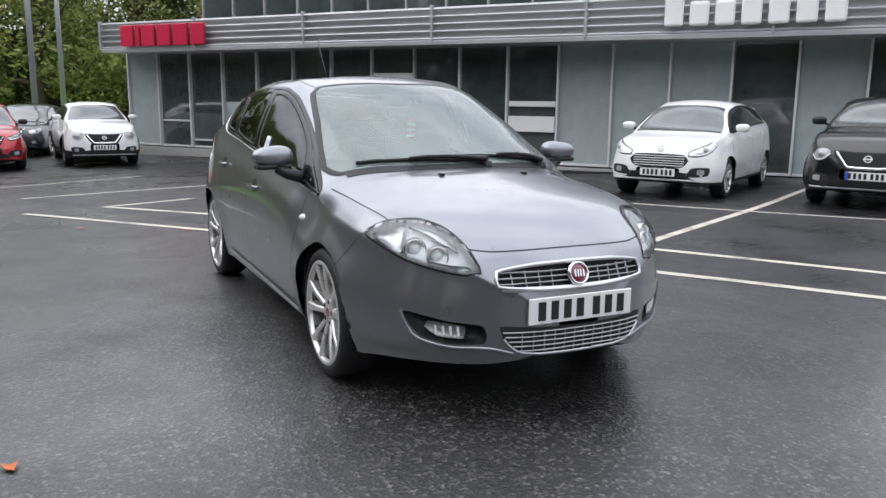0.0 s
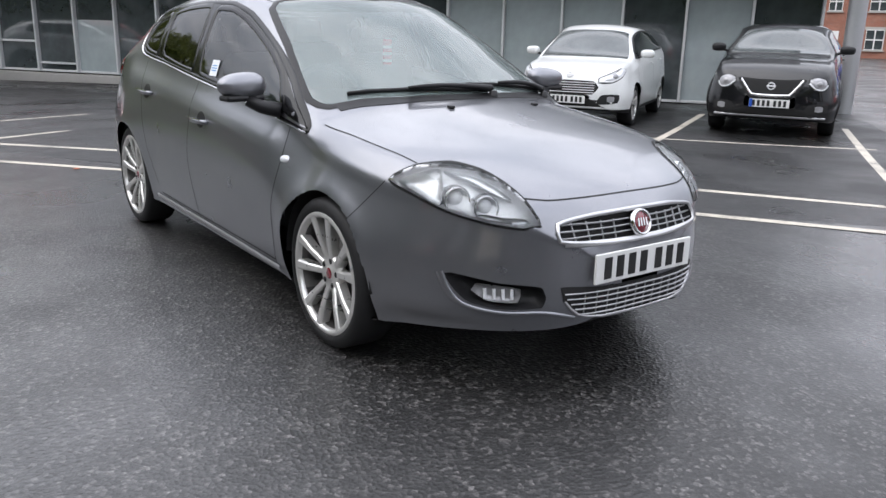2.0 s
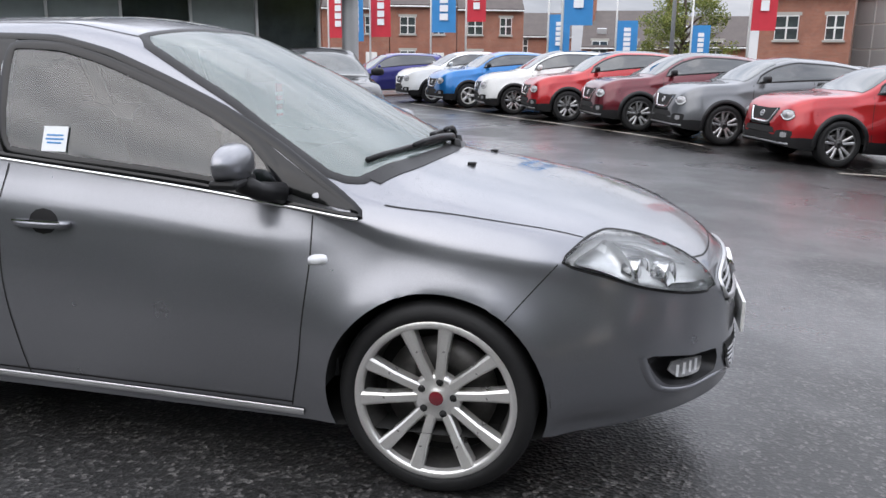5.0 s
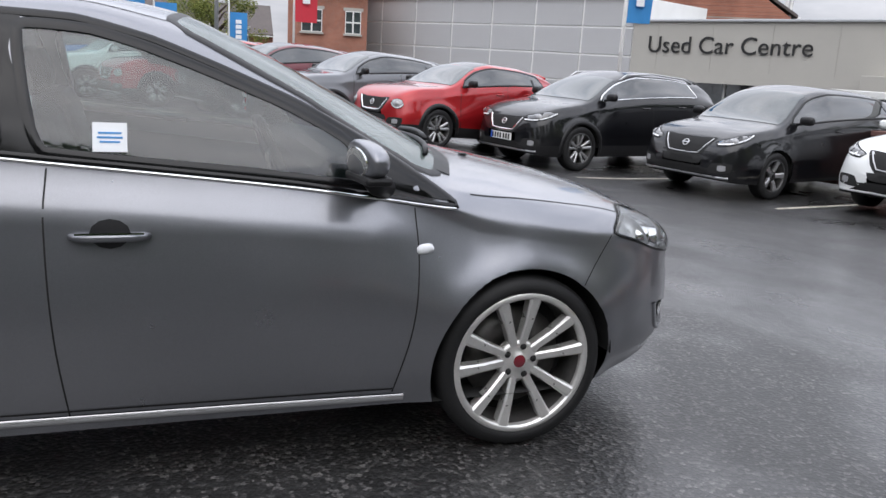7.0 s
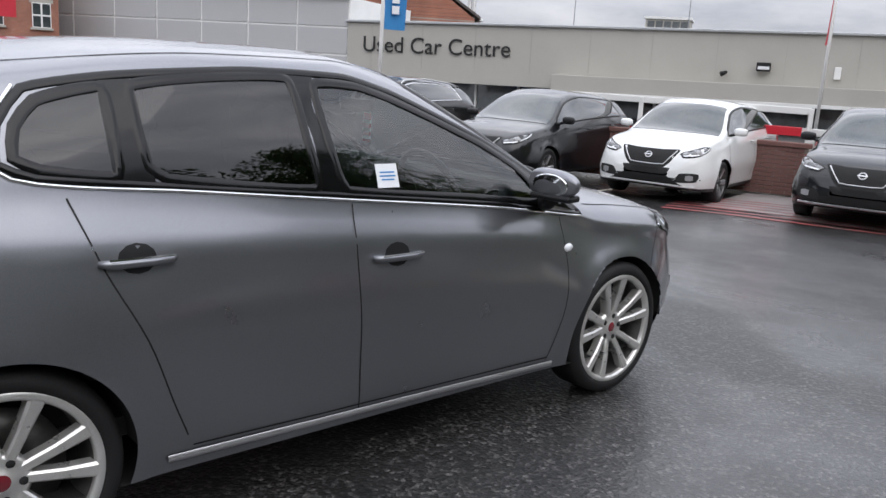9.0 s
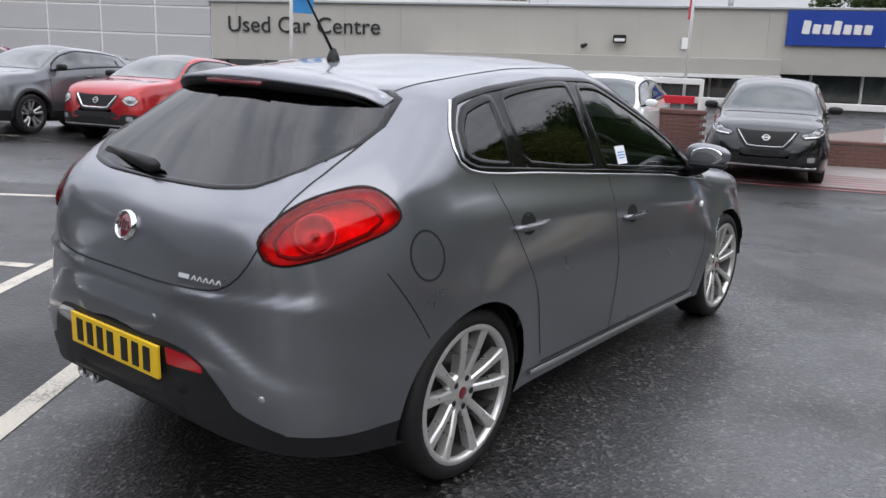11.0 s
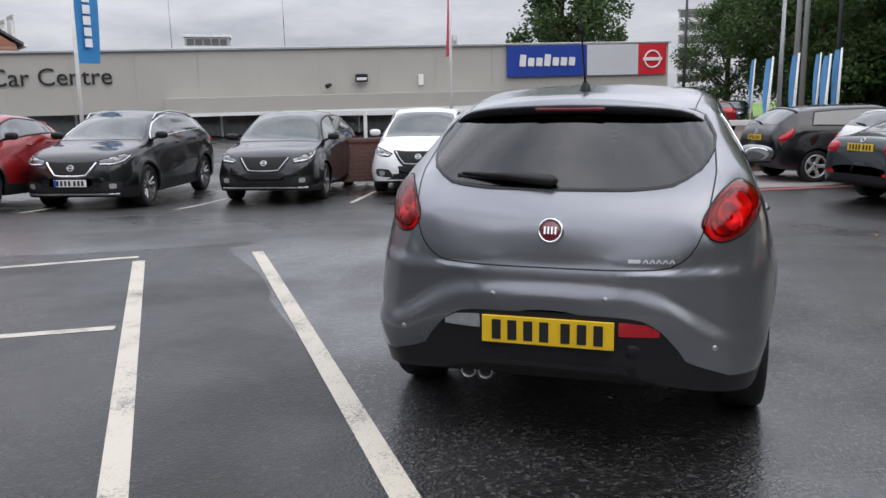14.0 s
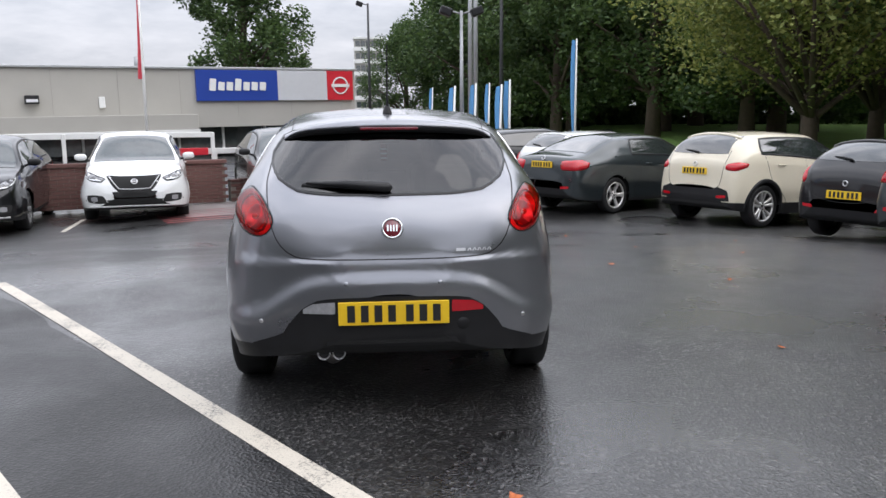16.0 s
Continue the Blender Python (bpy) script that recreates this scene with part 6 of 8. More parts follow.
def road_car(model, paint, m, name, label, group="", rim_mat=None, plate="", nose="v", roof_mat=None):
    """A parked car of a given kind, in one paint, at a pose on the ground."""
    q = MODELS[model]
    root = thing(name, label, "car", m, group)
    f, r, w = q["f"], q["r"], q["w"]
    zt = curve(*q["zt"])
    c, hd, rh, rb = q["cowl"], q["head"], q["rh"], q["rb"]
    b0, b1 = q["belt"]
    zs = curve((r, 0.85), (rb, b1 - 0.06), (rh, b1), (c - 0.1, b0), (c + 0.3, float(zt(c + 0.3)) - 0.1), (f, 0.6))
    spec = {
        "x": (r, f),
        "W": curve((r, 0.6 * w), (r + 0.04, 0.82 * w), (r + 0.14, 0.93 * w), (r + 0.45, 0.985 * w), (-0.6, w), (0.6, w), (f - 0.75, w), (f - 0.42, 0.975 * w), (f - 0.2, 0.90 * w), (f - 0.08, 0.76 * w), (f - 0.02, 0.56 * w), (f, 0.38 * w)),
        "zb": curve((r, 0.46), (r + 0.03, 0.34), (r + 0.12, 0.29), (r + 0.3, 0.26), (-0.8, 0.22), (0.8, 0.22), (f - 0.4, 0.22), (f - 0.1, 0.25), (f - 0.03, 0.31), (f, 0.42)),
        "zt": zt, "zs": zs,
        "fs": curve((r, 0.95), (rh, 0.92), (0, 0.925), (c, 0.92), (f, 0.95)),
        "zr": lambda x: zt(x) - np.interp(x, [r, rb, rh, 0, hd, c - 0.1, c + 0.2, f], [0.04, 0.05, 0.09, 0.075, 0.085, 0.07, 0.035, 0.04]),
        "fr": curve((r, 0.82), (rb, 0.76), (rh, 0.66), (0, 0.69), (hd, 0.66), (c - 0.1, 0.82), (c + 0.3, 0.83), (f, 0.85)),
        "foot": 0.95, "mid": 0.5, "fine": (r + 0.1, f - 0.12), "cut": 0.40 if q.get("clad") else 0.27,
    }
    hub, wr = q["wb"] / 2, q["wr"]
    spec["form"] = lambda x, y, z: (shoulder(x, z, lambda a: zs(a) - 0.10, 0.020, r + 0.25, c + 0.25) * (np.abs(y) > 0.4)
                                    + arch_lip(x, y, z, ((hub, wr), (-hub, wr)), wr * 1.13, 0.014)
                                    - 0.012 * np.exp(-((z - 0.42) / 0.09) ** 2) * (np.abs(x) < hub - 0.3))
    sh = CarShell(root, spec, 76, (4, 5, 6, 6, 6, 5, 6))
    sh.arches(((hub, wr), (-hub, wr)), wr * 1.13)
    mat = PAINTS[paint]
    x, y, z = sh.mid.T
    clad = sh.ring < 4
    doors = (x < c - 0.12) & (x > rh + 0.45) & (z < b0 - 0.02) & ~clad
    top = (z > zt(x) - 0.045) & (x > rh + 0.02) & (x < hd + 0.04) & ~clad
    sh.panel("body", ~clad & ~doors & ~top, mat)
    sh.panel("roof", top, roof_mat or mat)
    for piece in sh.pieces(clad):
        sh.panel("lower_cladding" if q.get("clad") else "lower_sill", piece, M_BLACK)
    for sd in (y < 0, y >= 0):
        split = 0.5 * (c + rh) - 0.02
        sh.panel("front_door", doors & sd & (x >= split), mat)
        sh.panel("rear_door", doors & sd & (x < split), mat)
    part("underbody", mesh_of("underbody", sh.v, sh.floor[:-2], M_UNDER), root)
    split = 0.5 * (c + rh) - 0.02
    zr = spec["zr"]
    for s in (-1, 1):
        xs = np.linspace(c - 0.22, rh + 0.18, 14)
        lo = [(a, float(zs(a)) + 0.03) for a in xs]
        hi = [(a, max(float(zr(a)) - 0.025, float(zs(a)) + 0.045)) for a in np.linspace(rh + 0.30, c - 0.30, 14)]
        outline = lo + hi
        fr = sh.ribbon("window_surround", rounded(outline, 0.08, sharp=0.8), "side", M_CHROME if q.get("rails") else M_BLACK, s, 0.018 if q.get("rails") else 0.03, 0.001, True, thick=0.009)
        sh.patch("side_window", outline, "side", M_DARKGLASS, s, 0.007, grid=0.05, depth=0.012)
        for px in (split, rh + 0.52):
            sh.ribbon("window_pillar", [(px - 0.03, float(zs(px)) + 0.02), (px - 0.05, float(zr(px)) - 0.02)], "side", M_BLACK, s, 0.06, 0.009)
        for line in ([(c - 0.16, float(zs(c - 0.16))), (c - 0.15, 0.6), (c - 0.2, 0.3)], [(split, float(zs(split))), (split - 0.02, 0.6), (split, 0.3)],
                     [(rh + 0.25, float(zs(rh + 0.25))), (rh + 0.4, 0.75), (-hub + 0.52, 0.45), (-hub + 0.55, 0.3)]):
            sh.ribbon("panel_gap", rounded(line, 0.08, False), "side", M_GAP, s, 0.01, 0.0015)
        for hx in (split + 0.18, rh + 0.62):
            hz = float(zs(hx)) - 0.13
            co, no = sh.cast("side", hx, hz, s)
            part("door_handle", tube("door_handle", [(hx - 0.09, co.y + s * 0.008, hz), (hx, co.y + s * 0.03, hz), (hx + 0.09, co.y + s * 0.008, hz)], 0.012, mat, 6), root)
        mx = c - 0.34
        mz = float(zs(mx)) + 0.09
        co, no = sh.cast("side", mx, mz - 0.06, s)
        bm = bmesh.new()
        bmesh.ops.create_icosphere(bm, subdivisions=3, radius=1.0)
        for vtx in bm.verts:
            k = sum(abs(a) ** 3 for a in vtx.co) ** (-1 / 3)
            vtx.co = Vector((vtx.co.x * k * (0.07 if vtx.co.x > 0 else 0.03), vtx.co.y * k * 0.105, vtx.co.z * k * 0.062))
        part("door_mirror", bm_mesh("door_mirror", bm, M_BLACK if paint in ("black", "red", "maroon", "slate", "blue") else mat, True), root, m=pose(mx, co.y + s * 0.14, mz))
        part("mirror_arm", tube("mirror_arm", [(mx, co.y + s * 0.09, mz - 0.03), (mx + 0.03, co.y - s * 0.01, mz - 0.06)], 0.02, M_BLACK, 6), root)
        lamp = sh.patch("headlamp", rounded(q["lamp"], 0.04, sharp=0.3), "fcorner", M_DARKLAMP if model in ("electric_hatch", "family_crossover") else M_SMOKE if q.get("clad") else M_REFLECTOR, s, 0.004, 0.012, 0.04, 0.05)
        cx, cz = np.mean(q["lamp"], 0)
        co, no = sh.cast("fcorner", cx, cz, s)
        part("lamp_projector", lathe("lamp_projector", [(0.0, 0.025), (0.025, 0.022), (0.045, 0.004)], M_LAMPDARK, 16, "z"), lamp, m=Matrix.Translation(co + no * 0.006) @ no.to_track_quat("Z", "Y").to_matrix().to_4x4())
        low_edge = rounded(q["lamp"][:4], 0.03, False)
        sh.ribbon("running_light", [(a + 0.008 * (cx - a) / 0.2, b + 0.016) for a, b in low_edge], "fcorner", M_WHITELENS, s, 0.016, 0.018, parent=lamp)
        sh.ribbon("lamp_seal", rounded(q["lamp"], 0.04, sharp=0.3), "fcorner", M_GAP, s, 0.016, 0.003, True, parent=lamp)
        sh.patch("tail_lamp", rounded(q["tail"], 0.04, sharp=0.3), "rcorner", M_REDLENS, s, 0.003, 0.018, 0.04, 0.05)
        fz = 0.42
        sh.patch("fog_lamp_recess", rounded([(s * 0.50 * w, fz - 0.07), (s * 0.82 * w, fz - 0.05), (s * 0.84 * w, fz + 0.06), (s * 0.56 * w, fz + 0.05)], 0.05, sharp=0.3), "front", M_UNDER, 1, 0.003, grid=0.06)
        sh.patch("fog_lamp", rounded([(s * 0.66 * w, fz - 0.035), (s * 0.77 * w, fz - 0.03), (s * 0.77 * w, fz + 0.03), (s * 0.66 * w, fz + 0.03)], 0.04), "front", M_SMOKE, 1, 0.006, grid=0.06)
        if q.get("rails"):
            pts = [sh.cast("top", a, s * 0.60)[0] + Vector((0, 0, 0.045 if -1.3 < a < 0.25 else 0.005)) for a in (0.35, 0.2, -0.4, -1.2, -1.42)]
            part("roof_rail", tube("roof_rail", pts, 0.016, M_SATIN, 6), root)
        for wx in (hub, -hub):
            sx = s * (w - 0.132)
            wheel(root, wx, sx, wr, wr, q["rim"], 0.215, q["sp"], rim_mat or (M_DARKALLOY if q["mat"] == "dark" else M_ALLOY), pair=5.0 if q["sp"] == 10 else 0.0, turn=17, spoke_w=(0.034, 0.05) if q["sp"] == 10 else (0.06, 0.085), face=M_SATIN if q["mat"] == "dark" and not rim_mat else None)
            part("arch_liner", arch_liner(wr * 1.15, 0.30, -0.05), root, m=pose(wx, s * (w - 0.09), wr, 0, 0, 0 if s < 0 else 180))
            if q.get("clad"):
                arc = [(wx + wr * 1.19 * math.cos(a), wr + wr * 1.19 * math.sin(a)) for a in np.linspace(-0.15, math.pi + 0.15, 22)]
                sh.ribbon("arch_cladding", arc, "side", M_BLACK, s, 0.07, 0.002, thick=0.012)
    ws = [(a, 0.93 * float(spec["W"](a) * spec["fr"](a))) for a in np.linspace(c - 0.02, hd + 0.03, 8)]
    screen = [(c + 0.05, 0.0)] + ws + [(hd + 0.07, 0.0)] + [(a, -b) for a, b in ws[::-1]]
    sh.patch("windscreen", rounded(screen, 0.08, sharp=0.4), "top", M_SCREEN, 1, 0.008, grid=0.055, depth=0.014)
    zl, zh = float(zt(rb)) + 0.0, float(zt(rh)) - 0.04
    hw = 0.64 * w
    if model == "saloon":
        bs = [(a, 0.9 * float(spec["W"](a) * spec["fr"](a))) for a in np.linspace(rb + 0.06, rh - 0.05, 7)]
        sh.patch("rear_window", rounded(bs + [(a, -b) for a, b in bs[::-1]], 0.08, sharp=0.5), "top", M_DARKGLASS, 1, 0.008, grid=0.055)
    else:
        sh.patch("rear_window", rounded([(-hw, zl + 0.05), (hw, zl + 0.05), (hw * 0.99, zl + 0.12), (hw * 0.88, zh), (-hw * 0.88, zh), (-hw * 0.99, zl + 0.12)], 0.06, sharp=0.5), "rear", M_DARKGLASS, 1, 0.008, grid=0.05)
        sh.ribbon("tailgate_gap", rounded([(-hw - 0.03, zl + 0.1), (-hw - 0.02, zl - 0.1), (-hw + 0.10, 0.62), (hw - 0.10, 0.62), (hw + 0.02, zl - 0.1), (hw + 0.03, zl + 0.1)], 0.05, False), "rear", M_GAP, 1, 0.009, 0.0015)
        wa, wb_ = sh.cast("rear", 0.0, zl + 0.06)[0], sh.cast("rear", 0.30, zl + 0.10)[0]
        part("rear_wiper", tube("rear_wiper", [wa + Vector((-0.03, 0, 0)), wa.lerp(wb_, 0.5) + Vector((-0.035, 0, 0.01)), wb_ + Vector((-0.025, 0, 0))], 0.012, M_BLACK, 6, [0.02, 0.012, 0.008]), root)
        sp = [sh.cast("top", rh + 0.02, a)[0] for a in np.linspace(-0.55, 0.55, 9)]
        part("roof_spoiler", tube("roof_spoiler", [p + Vector((-0.05, 0, -0.005)) for p in sp], 0.03, mat, 8), root)
    # nose
    if nose == "v":
        g = sh.patch("grille", rounded([(-0.44, 0.80), (-0.34, 0.62), (-0.26, 0.54), (0.26, 0.54), (0.34, 0.62), (0.44, 0.80), (0.2, 0.79), (-0.2, 0.79)], 0.05, sharp=0.6), "front", M_UNDER, 1, 0.003, grid=0.06)
        vee = [(-0.40, 0.785), (-0.33, 0.69), (-0.25, 0.585), (-0.12, 0.575), (0.12, 0.575), (0.25, 0.585), (0.33, 0.69), (0.40, 0.785)]
        sh.ribbon("grille_trim", vee, "front", M_SATIN if model == "electric_hatch" else M_CHROME, 1, 0.016 if model == "electric_hatch" else 0.034, 0.004, parent=g, thick=0.008)
        pz = 0.47
    else:
        g = sh.patch("grille", rounded([(-0.44, 0.58), (-0.36, 0.48), (0.36, 0.48), (0.44, 0.58), (0.36, 0.66), (-0.36, 0.66)], 0.05, sharp=0.5), "front", M_UNDER, 1, 0.003, grid=0.06)
        for k in range(5):
            sh.ribbon("grille_bar", [(a, 0.50 + 0.034 * k) for a in np.linspace(-0.38, 0.38, 9)], "front", M_SATIN, 1, 0.012, 0.004, parent=g, thick=0.006)
        pz = 0.40
    co, no = sh.cast("front", 0, 0.70 if nose == "v" else 0.74)
    bd = part("badge", lathe("badge", [(0.036, 0.0), (0.038, 0.008), (0.05, 0.008), (0.053, 0.0)], M_SATIN, 24, "z"), root, m=Matrix.Translation(co + no * 0.004) @ no.to_track_quat("Z", "Y").to_matrix().to_4x4())
    part("badge_bar", box("badge_bar", (0.12, 0.018, 0.006), M_SATIN, 0.002), bd, m=pose(0, 0, 0.008))
    sh.patch("lower_grille", rounded([(-0.42, 0.33), (0.42, 0.33), (0.46, 0.40), (-0.46, 0.40)], 0.05, sharp=0.5), "front", M_UNDER, 1, 0.003, grid=0.07)
    sh.ribbon("bumper_trim", [(a, 0.29) for a in np.linspace(-0.72, 0.72, 13)], "front", M_SATIN if q.get("clad") or paint == "black" else mat, 1, 0.03, 0.003, thick=0.008)
    if plate:
        number_plate(sh, "front", pz, M_PLATEW, band=plate == "banded")
    elif model == "electric_hatch":
        sh.patch("bumper_intake", rounded([(-0.30, 0.445), (0.30, 0.445), (0.36, 0.535), (-0.36, 0.535)], 0.04, sharp=0.6), "front", M_UNDER, 1, 0.004, grid=0.05)
        sh.ribbon("bumper_line", rounded([(-0.78, 0.40), (-0.55, 0.37), (0, 0.36), (0.55, 0.37), (0.78, 0.40)], 0.08, False), "front", M_GAP, 1, 0.014, 0.003)
    else:
        sh.patch("bumper_intake", rounded([(-0.46, 0.43), (0.46, 0.43), (0.40, 0.51), (-0.40, 0.51)], 0.05, sharp=0.6), "front", M_UNDER, 1, 0.004, grid=0.06)
    number_plate(sh, "rear", 0.88 if model in ("electric_hatch", "tall_crossover", "saloon", "bug_eyed_crossover", "small_crossover", "family_crossover") else 0.66, M_PLATEY)
    co, no = sh.cast("rear", 0, 0.99 if model != "small_hatch" else 0.82)
    part("rear_badge", lathe("rear_badge", [(0.028, 0.0), (0.03, 0.008), (0.04, 0.008), (0.043, 0.0)], M_SATIN, 20, "z"), root, m=Matrix.Translation(co + no * 0.004) @ no.to_track_quat("Z", "Y").to_matrix().to_4x4())
    if q.get("clad"):
        bar = [(-0.80 * w, 0.42), (-0.76 * w, 0.58), (-0.55 * w, 0.64), (-0.50 * w, 0.60), (0.50 * w, 0.60), (0.55 * w, 0.64), (0.76 * w, 0.58), (0.80 * w, 0.42)]
        sh.patch("rear_bumper", rounded(bar, 0.05, sharp=0.7), "rear", M_BLACK, 1, 0.010, grid=0.06, label="black plastic bumper")
    else:
        sh.patch("rear_valance", rounded([(-0.70 * w, 0.36), (0.70 * w, 0.36), (0.62 * w, 0.45), (-0.62 * w, 0.45)], 0.06, sharp=0.5), "rear", M_BLACK, 1, 0.004, grid=0.06)
        sh.ribbon("bumper_crease", [(a, 0.60) for a in np.linspace(-0.8 * w, 0.8 * w, 13)], "rear", M_GAP, 1, 0.008, 0.0015)
    for s in (-1, 1):
        sh.patch("rear_reflector", rounded([(s * 0.55 * w, 0.46), (s * 0.74 * w, 0.47), (s * 0.74 * w, 0.51), (s * 0.56 * w, 0.50)], 0.04, sharp=0.7), "rear", M_REDLENS, 1, 0.016, grid=0.05)
    return root


def parked(axle, heading, model, at="front", size=1.0):
    """The pose of a car whose front or rear axle's middle stands at the given place."""
    k = size * MODELS[model]["wb"] / 2 * (-1 if at == "front" else 1)
    h = radians(heading)
    x, y = axle[0] + k * math.cos(h), axle[1] + k * math.sin(h)
    a, b = ground_z(x + math.cos(h), y + math.sin(h)), ground_z(x - math.cos(h), y - math.sin(h))
    return pose(x, y, 0.5 * (a + b), 0, -math.degrees(math.atan2(a - b, 2.0)), heading) @ Matrix.Scale(size, 4)


ROW = "cars parked round the yard"
road_car("family_crossover", "black", parked((6.57, 9.47), 194, "family_crossover", size=1.05), "crossover_car", "glossy black crossover with chrome window trim and roof rails", ROW, plate="banded")
leaf = road_car("electric_hatch", "black", parked((8.33, 6.91), 193.5, "electric_hatch", size=1.05), "hatchback_car", "black electric hatchback with dark alloy wheels, parked nose out", ROW)
road_car("electric_hatch", "white", parked((9.83, 4.58), 194, "electric_hatch", size=1.05), "hatchback_car", "white electric hatchback with dark V-shaped grille", ROW)
copy_thing(leaf, parked((10.42, 1.62), 195, "electric_hatch"))


def left_wheel(p, heading, half=0.79):
    """The middle of the front axle from the outer foot of the front left wheel."""
    h = radians(heading)
    return (p[0] + half * math.sin(h), p[1] - half * math.cos(h))


for p, paint, words, rims in (((4.75, 10.05), "red", "bright red small crossover with black alloys and arches", None), ((3.3, 11.95), "slate", "slate grey small crossover with black alloys", None),
                              ((1.85, 13.75), "maroon", "dark maroon small crossover with black alloys", None), ((0.3, 15.75), "red", "deep red small crossover with black alloys", None),
                              ((-1.2, 17.6), "white", "white small crossover with black arches", None)):
    road_car("small_crossover", paint, parked(left_wheel(p, 199), 199, "small_crossover"), "crossover_car", words, ROW, rims, roof_mat=PAINTS["black"])
for p, paint, words in (((-2.8, 19.7), "blue", "bright blue crossover with silver alloys"), ((-4.3, 21.5), "white", "white crossover with silver alloys and grey cladding")):
    road_car("bug_eyed_crossover", paint, parked(left_wheel(p, 210), 210, "bug_eyed_crossover"), "crossover_car", words, ROW, M_ALLOY)
road_car("electric_hatch", "navy", parked((-8.2, 26.2), 215, "electric_hatch"), "hatchback_car", "deep blue hatchback parked further off with silver alloys", ROW, M_ALLOY)
road_car("small_hatch", "white", parked((-4.82, 6.82), -59, "small_hatch"), "hatchback_car", "white small hatchback with a barred black grille by the showroom", ROW, plate="white", nose="bars")
road_car("bug_eyed_crossover", "black", parked((-2.75, 8.7), -61, "bug_eyed_crossover"), "crossover_car", "black crossover with round lamps and a chrome V grille", ROW, plate="banded")
road_car("bug_eyed_crossover", "white", parked((-17.4, -0.68), 4, "bug_eyed_crossover"), "crossover_car", "white crossover with round lamps beside the showroom", ROW, plate="white")
road_car("electric_hatch", "red", parked((-16.6, -3.25), 6, "electric_hatch"), "hatchback_car", "bright red hatchback at the yard's edge", ROW, M_ALLOY)
road_car("saloon", "teal", parked((-21.5, -2.6), -15, "saloon"), "saloon_car", "dark saloon standing behind the red hatchback", ROW)
road_car("saloon", "teal", parked((9.37, -3.78), -57, "saloon", "rear"), "saloon_car", "dark grey-green saloon with silver alloys, parked tail out", ROW)
road_car("tall_crossover", "cream", parked((7.5, -5.75), -64, "tall_crossover", "rear"), "crossover_car", "cream crossover with black lower cladding and silver alloys", ROW)
road_car("small_hatch", "black", parked((4.95, -6.85), -66, "small_hatch", "rear"), "hatchback_car", "black hatchback seen from its tail, with red lamps", ROW)
road_car("saloon", "teal", parked((2.8, -6.95), -68, "saloon", "rear"), "saloon_car", "dark estate car whose tail faces the lane", ROW)
road_car("small_hatch", "white", parked((11.75, -3.9), -60, "small_hatch", "rear"), "hatchback_car", "white small hatchback parked tail out beside the saloon", ROW)
road_car("electric_hatch", "black", parked((13.2, -2.43), -66, "electric_hatch", "rear"), "hatchback_car", "black older hatchback with silver alloys, parked tail out", ROW, M_ALLOY)
road_car("small_hatch", "red", pose(41.0, -1.3, ground_z(41.0, -1.3), 0, 0, 8), "hatchback_car", "red hatchback on the forecourt beyond the boundary wall", ROW)
road_car("small_hatch", "white", pose(42.0, 1.0, ground_z(42.0, 1.0), 0, 0, 8), "hatchback_car", "white hatchback on the forecourt beyond the boundary wall", ROW)
road_car("saloon", "teal", pose(50.0, -2.6, ground_z(50.0, -2.6), 0, 0, 170), "saloon_car", "dark saloon standing on the road by the park", ROW)


# ---- buildings ----
def brick_texture(name, c1, c2, mortar, scale=4.4):
    m, n, l, b = material(name)
    c = n.new("ShaderNodeTexCoord")
    t = n.new("ShaderNodeTexBrick")
    t.inputs["Color1"].default_value, t.inputs["Color2"].default_value, t.inputs["Mortar"].default_value = (*c1, 1), (*c2, 1), (*mortar, 1)
    t.inputs["Scale"].default_value, t.inputs["Mortar Size"].default_value = scale, 0.02
    t.inputs["Row Height"].default_value = 0.33
    mp = n.new("ShaderNodeMapping")
    mp.inputs["Rotation"].default_value = (radians(90), 0, 0)
    l.new(c.outputs["Object"], mp.inputs["Vector"])
    l.new(mp.outputs["Vector"], t.inputs["Vector"])
    big = noise_node(n, l, 0.8, 5.0)
    tone = ramp_node(n, l, big.outputs["Fac"], [(0.3, (0.75, 0.75, 0.75)), (0.7, (1.2, 1.2, 1.2))])
    mul = n.new("ShaderNodeMix")
    mul.data_type, mul.blend_type = "RGBA", "MULTIPLY"
    mul.inputs["Factor"].default_value = 1.0
    l.new(t.outputs["Color"], mul.inputs["A"])
    l.new(tone.outputs["Color"], mul.inputs["B"])
    l.new(mul.outputs["Result"], b.inputs["Base Color"])
    b.inputs["Roughness"].default_value = 0.85
    return m


M_DEPOT = brick_texture("depot_brick", (0.075, 0.042, 0.034), (0.055, 0.033, 0.028), (0.07, 0.055, 0.05))
M_HOUSEBRICK = brick_texture("house_brick", (0.34, 0.13, 0.08), (0.26, 0.10, 0.065), (0.30, 0.24, 0.20))


